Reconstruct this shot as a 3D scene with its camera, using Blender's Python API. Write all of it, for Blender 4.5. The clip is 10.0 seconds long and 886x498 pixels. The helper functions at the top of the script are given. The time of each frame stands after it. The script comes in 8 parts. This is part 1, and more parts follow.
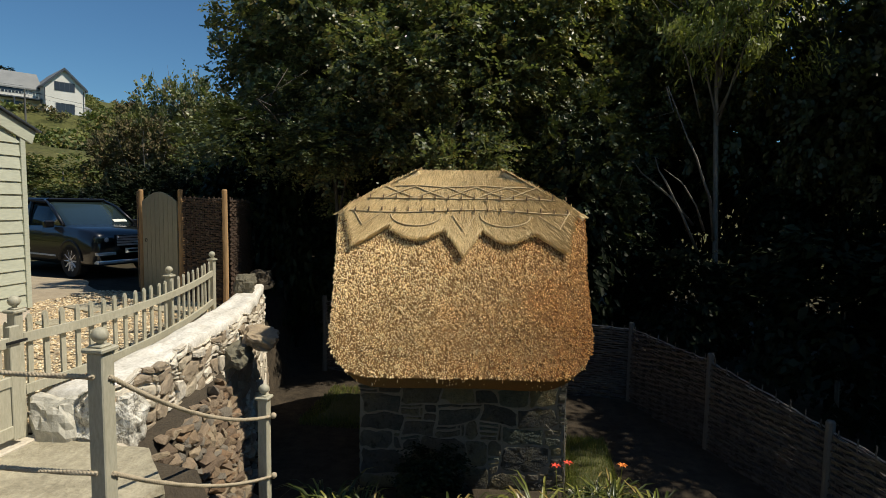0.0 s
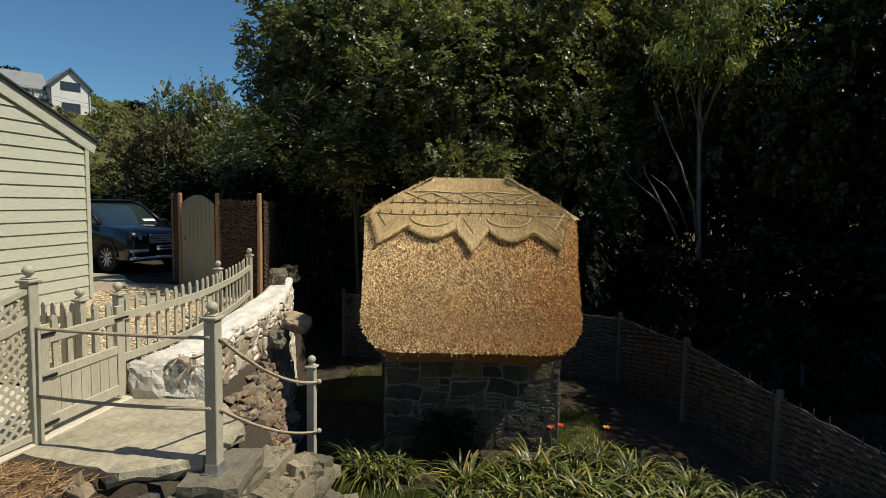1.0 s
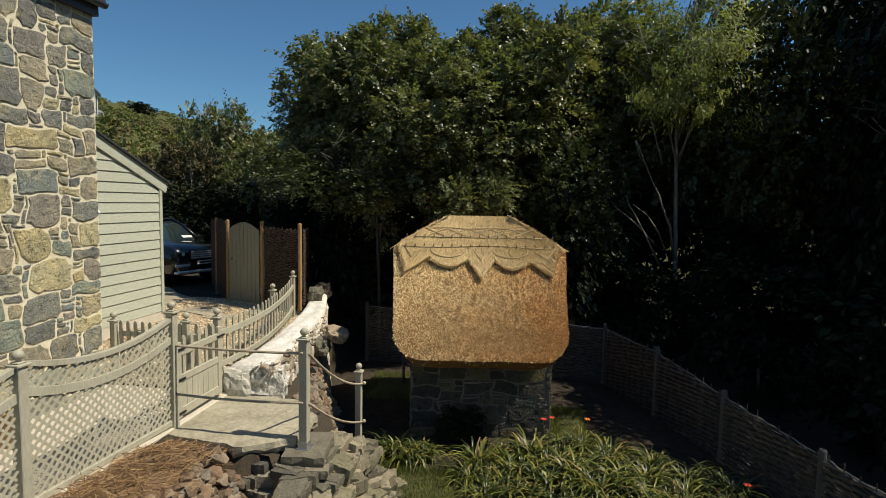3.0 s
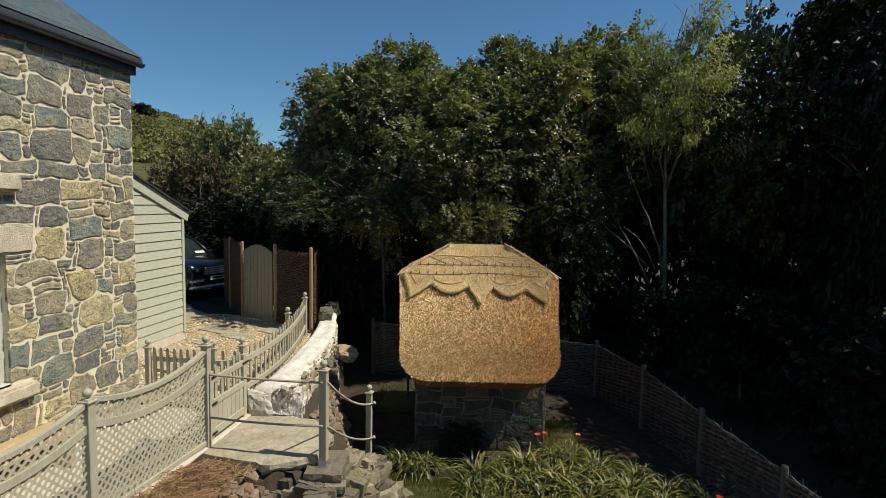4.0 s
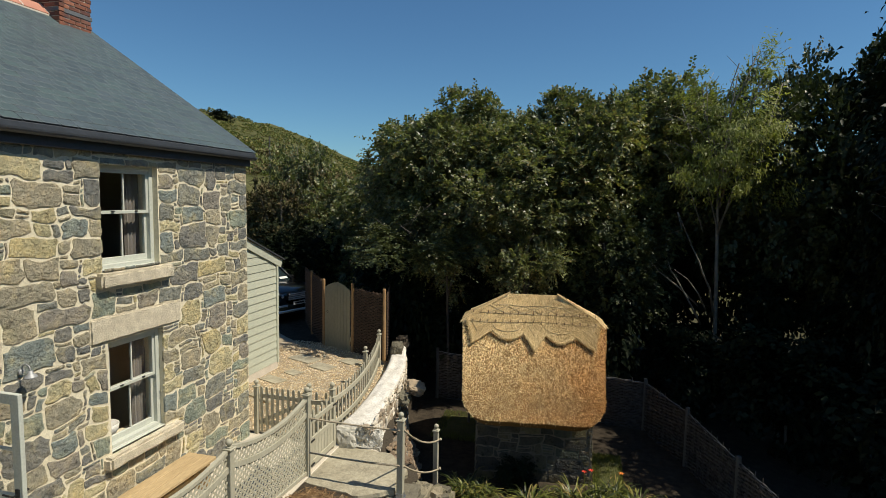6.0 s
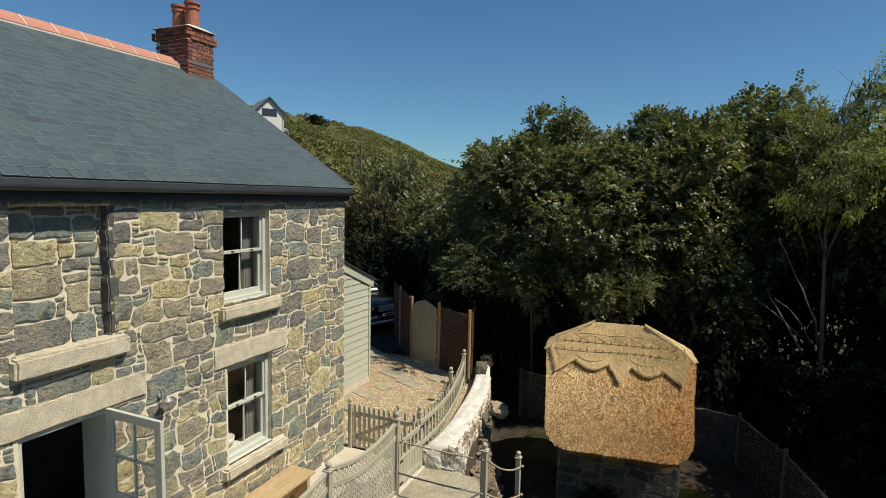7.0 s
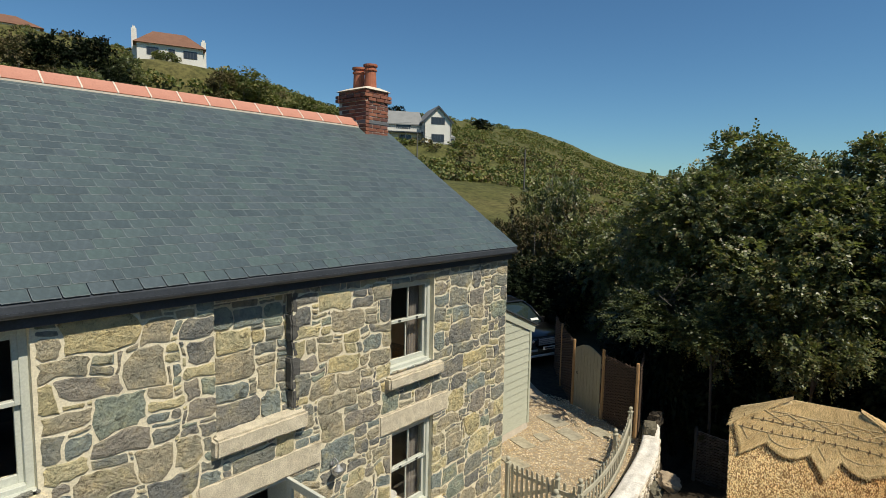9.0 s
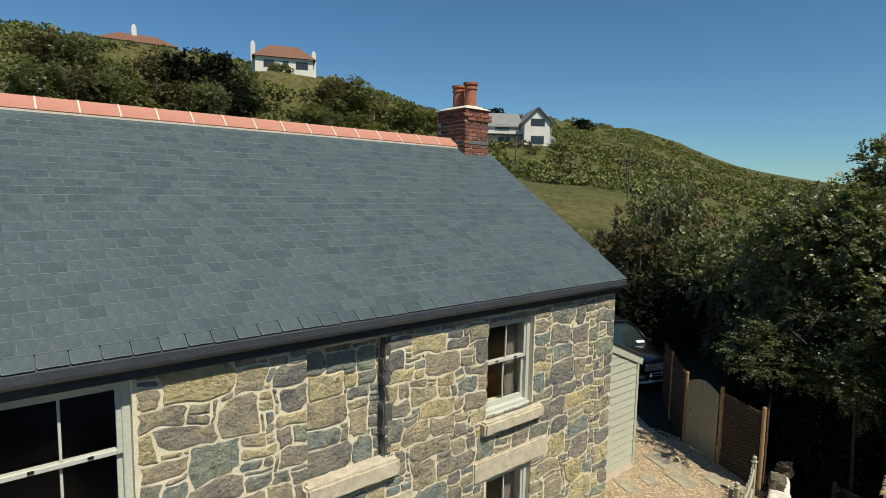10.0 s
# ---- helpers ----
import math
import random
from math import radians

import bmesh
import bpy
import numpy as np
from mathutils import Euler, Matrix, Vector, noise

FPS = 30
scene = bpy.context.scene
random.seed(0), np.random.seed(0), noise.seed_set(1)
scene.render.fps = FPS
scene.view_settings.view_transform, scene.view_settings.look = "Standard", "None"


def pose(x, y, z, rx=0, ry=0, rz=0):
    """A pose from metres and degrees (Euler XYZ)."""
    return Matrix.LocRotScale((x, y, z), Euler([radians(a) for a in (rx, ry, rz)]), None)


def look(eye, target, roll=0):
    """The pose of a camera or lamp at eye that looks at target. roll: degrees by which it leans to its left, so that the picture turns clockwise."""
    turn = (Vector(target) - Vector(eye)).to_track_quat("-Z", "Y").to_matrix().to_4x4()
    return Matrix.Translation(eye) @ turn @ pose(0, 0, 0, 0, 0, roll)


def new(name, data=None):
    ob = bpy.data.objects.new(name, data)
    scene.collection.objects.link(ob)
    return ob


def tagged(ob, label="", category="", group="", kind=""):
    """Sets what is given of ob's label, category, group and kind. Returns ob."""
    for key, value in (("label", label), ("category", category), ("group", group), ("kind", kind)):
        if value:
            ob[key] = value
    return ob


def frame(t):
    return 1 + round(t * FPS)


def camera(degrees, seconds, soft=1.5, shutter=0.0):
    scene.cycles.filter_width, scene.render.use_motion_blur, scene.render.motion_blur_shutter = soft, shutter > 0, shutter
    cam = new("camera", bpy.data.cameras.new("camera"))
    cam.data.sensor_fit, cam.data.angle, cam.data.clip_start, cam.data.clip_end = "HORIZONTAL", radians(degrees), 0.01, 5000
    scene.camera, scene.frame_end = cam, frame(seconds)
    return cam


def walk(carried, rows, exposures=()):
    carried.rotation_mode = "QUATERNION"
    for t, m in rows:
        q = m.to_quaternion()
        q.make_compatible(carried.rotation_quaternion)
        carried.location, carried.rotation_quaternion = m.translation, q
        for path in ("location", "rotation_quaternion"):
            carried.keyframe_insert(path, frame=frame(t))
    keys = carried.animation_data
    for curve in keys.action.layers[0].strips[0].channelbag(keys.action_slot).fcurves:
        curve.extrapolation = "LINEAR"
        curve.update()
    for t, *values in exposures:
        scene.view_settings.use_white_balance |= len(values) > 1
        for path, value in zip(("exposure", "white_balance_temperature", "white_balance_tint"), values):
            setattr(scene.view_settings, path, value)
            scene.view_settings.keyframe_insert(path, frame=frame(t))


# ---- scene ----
cam = camera(77.5, 10.0, 0.7)
PATH = [
    (0, (0.06, -0.163, 1.921), (-0.222, 1.811, 1.76), 0.9),
    (0.5, (0.058, -0.709, 1.94), (-0.224, 1.264, 1.78), 1.0),
    (1, (0.06, -1.261, 1.981), (-0.224, 0.712, 1.816), 1.0),
    (1.5, (0.066, -1.729, 1.997), (-0.22, 0.243, 1.832), 1.0),
    (2, (0.055, -2.194, 2.042), (-0.23, -0.222, 1.879), 1.1),
    (2.5, (0.049, -2.606, 2.28), (-0.235, -0.633, 2.115), 1.1),
    (4, (0.124, -3.741, 3.157), (-0.162, -1.769, 2.986), 1.1),
    (4.5, (0.163, -4.069, 3.413), (-0.122, -2.097, 3.242), 1.1),
    (5, (0.214, -4.398, 3.715), (-0.095, -2.429, 3.544), 1.0),
    (6.3, (0.347, -5.094, 4.559), (-0.237, -3.191, 4.372), 1.1),
    (6.5, (0.36, -5.164, 4.674), (-0.283, -3.28, 4.487), 1.1),
    (7, (0.378, -5.262, 4.984), (-0.412, -3.434, 4.792), 1.2),
    (7.5, (0.372, -5.271, 5.267), (-0.54, -3.501, 5.071), 1.2),
    (8, (0.343, -5.208, 5.55), (-0.687, -3.505, 5.351), 1.2),
    (8.5, (0.271, -5.108, 5.791), (-0.877, -3.482, 5.59), 1.2),
    (9, (0.141, -4.989, 6.034), (-1.139, -3.466, 5.831), 1.1),
    (9.5, (-0.042, -4.837, 6.259), (-1.453, -3.435, 6.052), 1.1),
    (10, (-0.257, -4.643, 6.472), (-1.783, -3.367, 6.265), 1.1),
]
walk(cam, [(t, look(eye, target, roll)) for t, eye, target, roll in PATH])

# ---- sun and sky ----
SUN_EL, SUN_AZ = radians(56), radians(0)       # height; bearing from +x towards +y
sun_dir = Vector((math.cos(SUN_EL) * math.cos(SUN_AZ), math.cos(SUN_EL) * math.sin(SUN_AZ), math.sin(SUN_EL)))
sun = new("sun", bpy.data.lights.new("sun", "SUN"))
sun.data.energy, sun.data.angle, sun.data.color = 5.2, radians(0.53), (0.985, 0.91, 0.772)
sun.matrix_world = look(sun_dir * 60, (0, 0, 0))
world = bpy.data.worlds.new("sky")
scene.world = world
world.use_nodes = True
wn = world.node_tree
sky = wn.nodes.new("ShaderNodeTexSky")
sky.sky_type, sky.sun_disc = "NISHITA", False
sky.sun_elevation, sky.sun_rotation = SUN_EL, radians(90) - SUN_AZ
sky.air_density, sky.dust_density, sky.ozone_density = 1.0, 0.0, 1.0
wn.nodes["Background"].inputs["Strength"].default_value = 0.068
haze = wn.nodes.new("ShaderNodeMix")                 # the clear, deep blue of a polarised summer sky
haze.data_type, haze.blend_type = "RGBA", "MULTIPLY"
haze.inputs[0].default_value, haze.inputs[7].default_value = 1.0, (0.65, 1.03, 1.27, 1)
wn.links.new(sky.outputs[0], haze.inputs[6])
wn.links.new(haze.outputs[2], wn.nodes["Background"].inputs["Color"])
scene.view_settings.exposure = 0.0


# ---- materials ----
class Mat:
    """A node material built step by step."""

    def __init__(self, name, rough=0.8, metal=0.0, spec=0.5):
        self.m = bpy.data.materials.new(name)
        self.m.use_nodes = True
        self.t = self.m.node_tree
        self.b = self.t.nodes["Principled BSDF"]
        self.b.inputs["Roughness"].default_value = rough
        self.b.inputs["Metallic"].default_value = metal
        self.b.inputs["Specular IOR Level"].default_value = spec
        self.co = self.t.nodes.new("ShaderNodeTexCoord").outputs["Object"]

    def node(self, kind, **ins):
        n = self.t.nodes.new(kind)
        for k, v in ins.items():
            n.inputs[k.replace("_", " ")].default_value = v
        return n

    def join(self, a, b):
        self.t.links.new(a, b)

    def noise(self, scale, detail=5.0, rough=0.6, stretch=(1, 1, 1)):
        n = self.node("ShaderNodeTexNoise", Scale=scale, Detail=detail, Roughness=rough)
        if stretch != (1, 1, 1):
            mp = self.node("ShaderNodeMapping")
            mp.inputs["Scale"].default_value = stretch
            self.join(self.co, mp.inputs["Vector"])
            self.join(mp.outputs[0], n.inputs["Vector"])
        else:
            self.join(self.co, n.inputs["Vector"])
        return n.outputs["Fac"]

    def ramp(self, fac, stops, steps=False):
        r = self.t.nodes.new("ShaderNodeValToRGB")
        if steps:
            r.color_ramp.interpolation = "CONSTANT"
        e = r.color_ramp.elements
        while len(e) < len(stops):
            e.new(0.5)
        for i, (p, c) in enumerate(stops):
            e[i].position, e[i].color = p, (*c, 1)
        self.join(fac, r.inputs[0])
        return r.outputs[0]

    def mix(self, fac, a, b, how="MIX"):
        n = self.t.nodes.new("ShaderNodeMix")
        n.data_type, n.blend_type = "RGBA", how
        for sock, val in ((n.inputs[0], fac), (n.inputs[6], a), (n.inputs[7], b)):
            if isinstance(val, bpy.types.NodeSocket):
                self.join(val, sock)
            else:
                sock.default_value = val if isinstance(val, float) else (*val, 1)
        return n.outputs[2]

    def random(self, island=False):
        if island:
            return self.t.nodes.new("ShaderNodeNewGeometry").outputs["Random Per Island"]
        return self.t.nodes.new("ShaderNodeObjectInfo").outputs["Random"]

    def color(self, c):
        if isinstance(c, bpy.types.NodeSocket):
            self.join(c, self.b.inputs["Base Color"])
        else:
            self.b.inputs["Base Color"].default_value = (*c, 1)
        return self

    def bump(self, fac, strength=0.4, dist=0.01):
        n = self.node("ShaderNodeBump", Strength=strength, Distance=dist)
        self.join(fac, n.inputs["Height"])
        self.join(n.outputs[0], self.b.inputs["Normal"])
        return self


def grained(name, dark, light, scale=6.0, fine=60.0, rough=0.8, metal=0.0, bump=0.3, dist=0.006, stretch=(1, 1, 1), spec=0.5):
    """Colour that wanders between two tones at a coarse and a fine scale, with relief."""
    m = Mat(name, rough, metal, spec)
    a, b = m.noise(scale, 4, 0.6, stretch), m.noise(fine, 4, 0.65, stretch)
    c1 = m.ramp(a, [(0.3, dark), (0.7, light)])
    c2 = m.ramp(b, [(0.3, tuple(v * 0.72 for v in dark)), (0.75, tuple(min(1, v * 1.15) for v in light))])
    m.color(m.mix(0.45, c1, c2)).bump(b, bump, dist)
    return m.m


STONE_TONES = [(0.0, (0.31, 0.31, 0.27)),
               (0.12, (0.43, 0.385, 0.29)),
               (0.22, (0.235, 0.235, 0.222)),
               (0.33, (0.33, 0.365, 0.3)),
               (0.43, (0.6, 0.51, 0.3)),
               (0.51, (0.27, 0.262, 0.24)),
               (0.61, (0.47, 0.41, 0.3)),
               (0.7, (0.29, 0.325, 0.305)),
               (0.79, (0.64, 0.56, 0.35)),
               (0.86, (0.36, 0.325, 0.275)),
               (0.94, (0.5, 0.44, 0.32))]


def stone_material(name, island, gain=1.0):
    """Field stone: one tone a stone, ochre lichen in broad patches, lime smears and dark pits."""
    m = Mat(name, 0.88, spec=0.25)
    base = m.ramp(m.random(island), [(p, tuple(v * gain for v in c)) for p, c in STONE_TONES], True)
    n1, n2, n3 = m.noise(4.5, 6, 0.7), m.noise(30, 5, 0.7), m.noise(11, 6, 0.72)
    stain = m.ramp(n1, [(0.36, (0.72, 0.77, 0.76)), (0.5, (1.04, 1.05, 1.0)), (0.66, (1.36, 1.29, 1.05))])
    speck = m.ramp(n2, [(0.3, (0.6, 0.6, 0.61)), (0.5, (1.0, 1.0, 1.0)), (0.7, (1.25, 1.24, 1.2))])
    pits = m.ramp(m.noise(8, 8, 0.75), [(0.36, (0.36, 0.35, 0.34)), (0.44, (1.0, 1.0, 1.0))])
    lichen = m.ramp(m.noise(2.6, 6, 0.65), [(0.53, (0.0, 0.0, 0.0)), (0.66, (0.55, 0.55, 0.55))])
    toned = m.mix(lichen, base, tuple(v * gain for v in (0.58, 0.5, 0.29)))
    worn = m.mix(0.85, m.mix(0.45, m.mix(0.85, toned, stain, "MULTIPLY"), speck, "MULTIPLY"), pits, "MULTIPLY")
    smear = m.ramp(m.noise(6.5, 7, 0.72), [(0.55, (0.0, 0.0, 0.0)), (0.72, (0.42, 0.42, 0.42))])
    m.color(m.mix(smear, worn, tuple(v * gain for v in (0.66, 0.58, 0.42)))).bump(m.mix(0.2, n3, n2), 1.0, 0.12)
    return m.m


M_STONE, M_STONE_S = stone_material("wall stone", False), stone_material("small wall stone", True)
M_MORTAR = grained("lime mortar", (0.63, 0.56, 0.395), (0.86, 0.78, 0.57), 3, 50, 0.95, bump=0.6, dist=0.01)
M_GRANITE = grained("pink granite", (0.47, 0.395, 0.275), (0.9, 0.8, 0.6), 7, 75, 0.92, bump=1.0, dist=0.02)
M_JAMB = grained("jamb stone dark as in shade", (0.06, 0.06, 0.055), (0.13, 0.125, 0.11), 5, 50, 0.9, bump=0.8, dist=0.015)
M_DARKWOOD = grained("dark grey paint", (0.036, 0.042, 0.05), (0.07, 0.078, 0.09), 3, 40, 0.4, bump=0.1)
M_SAGE = grained("pale sage paint", (0.5, 0.515, 0.44), (0.58, 0.595, 0.51), 3, 50, 0.5, bump=0.08, dist=0.003)
M_FENCE = grained("stone grey fence paint", (0.37, 0.345, 0.25), (0.5, 0.47, 0.355), 4, 60, 0.6, bump=0.25, dist=0.004, stretch=(1, 1, 0.25))
M_BOARD = grained("pale green board paint", (0.46, 0.475, 0.37), (0.53, 0.545, 0.43), 1.5, 40, 0.55, bump=0.15, dist=0.003, stretch=(1, 0.2, 1))
M_LEAD = grained("grey lead", (0.16, 0.165, 0.18), (0.25, 0.255, 0.27), 5, 40, 0.5, bump=0.2)
M_TERRA = grained("terracotta", (0.33, 0.1, 0.05), (0.47, 0.17, 0.09), 5, 50, 0.75, bump=0.2)
M_RIDGE = grained("ridge tile clay", (0.4, 0.165, 0.11), (0.53, 0.25, 0.17), 3, 60, 0.75, bump=0.25)
M_CEMENT = grained("pale cement", (0.55, 0.48, 0.38), (0.7, 0.63, 0.52), 4, 70, 0.9, bump=0.4)
M_LIME = grained("limewash", (0.48, 0.44, 0.36), (0.88, 0.84, 0.76), 4.5, 30, 0.9, bump=0.6, dist=0.012)
M_ROPE = grained("natural rope", (0.33, 0.27, 0.18), (0.52, 0.44, 0.31), 20, 200, 0.9, bump=0.5, dist=0.003)
M_STEEL = grained("galvanised steel", (0.45, 0.46, 0.46), (0.62, 0.63, 0.63), 8, 60, 0.35, 0.9, bump=0.1)
M_IRON = grained("black iron", (0.015, 0.015, 0.016), (0.03, 0.03, 0.03), 8, 60, 0.5, 0.4, bump=0.2)
M_FLAG = grained("slate flagstone", (0.23, 0.203, 0.138), (0.48, 0.43, 0.305), 2.6, 22, 0.85, bump=0.7, dist=0.02)
M_PAVE = grained("pale paving", (0.5, 0.44, 0.34), (0.66, 0.59, 0.47), 1.5, 40, 0.9, bump=0.3)
M_ZINC = grained("dull zinc", (0.28, 0.285, 0.28), (0.46, 0.46, 0.45), 12, 60, 0.5, 0.35, bump=0.15)
M_ELMBARK = grained("dark elm bark", (0.045, 0.038, 0.03), (0.11, 0.095, 0.075), 3, 30, 0.9, bump=0.6, dist=0.02, stretch=(1, 1, 0.3))
M_TIMBER = grained("weathered timber", (0.36, 0.25, 0.12), (0.58, 0.43, 0.23), 5, 60, 0.75, bump=0.3, stretch=(1, 0.15, 1))
M_STAKE = grained("peeled stake", (0.3, 0.17, 0.07), (0.48, 0.3, 0.14), 5, 50, 0.8, bump=0.4, stretch=(1, 1, 0.15))
M_POST = grained("weathered post", (0.07, 0.066, 0.058), (0.14, 0.134, 0.118), 5, 50, 0.85, bump=0.4, stretch=(1, 1, 0.15))
M_WICKER = grained("brown willow", (0.035, 0.022, 0.014), (0.1, 0.062, 0.038), 12, 80, 0.8, bump=0.4, dist=0.004)
# dark tone stands for the fence's shade, the pale flecks for glints
M_WICKER_G = grained("grey willow toned for shade", (0.02, 0.017, 0.017), (0.13, 0.12, 0.116), 9, 80, 0.24, bump=0.5, dist=0.005, spec=1.0)
M_ROD = grained("silvered willow rod", (0.1, 0.097, 0.093), (0.3, 0.29, 0.28), 9, 80, 0.4, bump=0.3)
M_EARTH = grained("dark soil", (0.035, 0.027, 0.018), (0.085, 0.066, 0.042), 3, 40, 0.95, bump=0.8, dist=0.03)
M_GRAVEL = grained("fine gravel bed", (0.27, 0.215, 0.14), (0.47, 0.39, 0.27), 4, 90, 0.95, bump=0.8, dist=0.01)
M_LITTER = grained("dry reed litter", (0.13, 0.075, 0.04), (0.3, 0.19, 0.1), 4, 70, 0.95, bump=0.9, dist=0.02)
# room surfaces are coloured dark to stand for dim light indoors
M_ROOM = grained("plaster dark as in unlit rooms", (0.16, 0.15, 0.14), (0.22, 0.21, 0.19), 2, 30, 0.9)
# linen tone lowered to stand for the shade behind the panes
M_CURTAIN = grained("linen curtain", (0.17, 0.15, 0.13), (0.27, 0.245, 0.21), 3, 90, 0.95, stretch=(1, 6, 0.1))
M_WHITE = grained("white render", (0.64, 0.62, 0.55), (0.76, 0.74, 0.67), 0.4, 8, 0.9)
M_TREEBARK = grained("pale bark", (0.12, 0.105, 0.085), (0.3, 0.27, 0.22), 3, 30, 0.9, bump=0.6, dist=0.02, stretch=(1, 1, 0.3))


def varied(name, tones, island, rough=0.8, scale=8.0, fine=60.0, bump=0.4, dist=0.006, spec=0.4):
    """Pieces of many tones, each with its own grain."""
    m = Mat(name, rough, spec=spec)
    n = len(tones)
    base = m.ramp(m.random(island), [(i / n, c) for i, c in enumerate(tones)], True)
    a, b = m.noise(scale, 4), m.noise(fine, 5, 0.65)
    g = m.mix(0.5, m.ramp(a, [(0.3, (0.7, 0.7, 0.72)), (0.7, (1.25, 1.22, 1.15))]), m.ramp(b, [(0.3, (0.6, 0.6, 0.6)), (0.7, (1.35, 1.35, 1.3))]))
    m.color(m.mix(1.0, base, g, "MULTIPLY")).bump(b, bump, dist)
    return m.m


SLATE_TONES = [(0.0636, 0.0900, 0.0973), (0.0679, 0.0974, 0.1003), (0.0593, 0.0825, 0.0904), (0.0729, 0.1019, 0.1071), (0.0657, 0.0929, 0.0988), (0.0578, 0.0803, 0.0897), (0.0693, 0.0929, 0.1042), (0.0708, 0.1033, 0.1034)]
M_SLATE, M_SLATE_S = varied("roof slate", SLATE_TONES, False, 0.5, 9, 26, 0.5, 0.008), varied("roof slate far", SLATE_TONES, True, 0.5, 9, 26, 0.5, 0.008)
BRICK_TONES = [(0.2, 0.075, 0.045), (0.26, 0.1, 0.06), (0.15, 0.06, 0.04), (0.3, 0.12, 0.07), (0.19, 0.085, 0.06), (0.12, 0.055, 0.045)]
# light caught along the slate edges is put into this paler tone
M_SLATE_EDGE = grained("slate edge pale as if sunlit", (0.044, 0.06, 0.066), (0.185, 0.22, 0.225), 5, 30, 0.7)
M_BRICK = varied("chimney brick", BRICK_TONES, False, 0.85)
M_BLUEBRICK = grained("slate band", (0.09, 0.095, 0.1), (0.16, 0.165, 0.17), 6, 60, 0.8)
ROCK_TONES = [(0.23, 0.165, 0.105), (0.29, 0.22, 0.15), (0.16, 0.115, 0.078), (0.33, 0.26, 0.175), (0.19, 0.165, 0.13), (0.25, 0.165, 0.1)]
M_ROCK = varied("rubble stone", ROCK_TONES, False, 0.9, 6, 17, 0.8, 0.025)
GREYROCK_TONES = [(0.2, 0.177, 0.118), (0.27, 0.236, 0.158), (0.14, 0.125, 0.088), (0.32, 0.275, 0.188), (0.215, 0.195, 0.12), (0.16, 0.147, 0.105)]
M_GREYROCK = varied("grey slab stone", GREYROCK_TONES, False, 0.85, 5, 15, 0.8, 0.03)
SLATEROCK_TONES = [(0.165, 0.148, 0.108), (0.23, 0.203, 0.146), (0.115, 0.105, 0.082), (0.28, 0.246, 0.172), (0.19, 0.17, 0.12)]
M_SLATEROCK = varied("dark slate slab", SLATEROCK_TONES, False, 0.8, 5, 15, 0.9, 0.03)
M_WASHED = varied("lime-streaked stone", [(0.42, 0.36, 0.27), (0.66, 0.6, 0.5), (0.32, 0.26, 0.19), (0.55, 0.49, 0.39), (0.36, 0.29, 0.21)], False, 0.9, 9, 20, 0.8, 0.03)
M_PEBBLE = varied("pebbles", [(0.52, 0.39, 0.22), (0.65, 0.52, 0.33), (0.42, 0.3, 0.17), (0.58, 0.46, 0.29), (0.74, 0.64, 0.46), (0.35, 0.26, 0.16)], True, 0.85, 30, 100)


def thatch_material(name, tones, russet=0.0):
    """Straw tones straw by straw; where russet is set the coat turns a redder, darker brown towards +x."""
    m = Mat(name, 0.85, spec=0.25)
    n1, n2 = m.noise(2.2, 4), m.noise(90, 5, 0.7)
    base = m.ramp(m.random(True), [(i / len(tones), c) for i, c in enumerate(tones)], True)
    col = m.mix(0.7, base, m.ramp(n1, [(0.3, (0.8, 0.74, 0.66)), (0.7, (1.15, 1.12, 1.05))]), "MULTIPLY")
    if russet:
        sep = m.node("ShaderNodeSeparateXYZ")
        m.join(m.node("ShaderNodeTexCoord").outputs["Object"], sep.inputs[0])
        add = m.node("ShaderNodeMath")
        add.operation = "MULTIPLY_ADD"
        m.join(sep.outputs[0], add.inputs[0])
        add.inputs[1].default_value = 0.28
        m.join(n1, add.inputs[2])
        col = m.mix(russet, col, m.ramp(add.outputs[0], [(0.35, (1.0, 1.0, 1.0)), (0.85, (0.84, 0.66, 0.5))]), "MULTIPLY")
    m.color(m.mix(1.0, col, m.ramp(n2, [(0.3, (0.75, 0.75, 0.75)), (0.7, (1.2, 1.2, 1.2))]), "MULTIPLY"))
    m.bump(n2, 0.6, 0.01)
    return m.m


# undercoat coloured dark so the gaps between reed ends look shaded
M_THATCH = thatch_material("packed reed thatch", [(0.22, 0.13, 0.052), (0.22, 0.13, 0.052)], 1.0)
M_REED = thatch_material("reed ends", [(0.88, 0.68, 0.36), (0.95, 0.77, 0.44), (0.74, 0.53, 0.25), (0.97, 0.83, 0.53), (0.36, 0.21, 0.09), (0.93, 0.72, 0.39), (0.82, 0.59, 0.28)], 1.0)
M_STRAW = thatch_material("ridge straw", [(0.66, 0.51, 0.27), (0.8, 0.64, 0.37), (0.46, 0.34, 0.17), (0.72, 0.57, 0.31)])
M_SPAR = grained("dark hazel spar", (0.1, 0.06, 0.03), (0.2, 0.13, 0.065), 20, 90, 0.85)
M_HAZEL = grained("split hazel", (0.5, 0.37, 0.19), (0.72, 0.56, 0.32), 20, 90, 0.8)


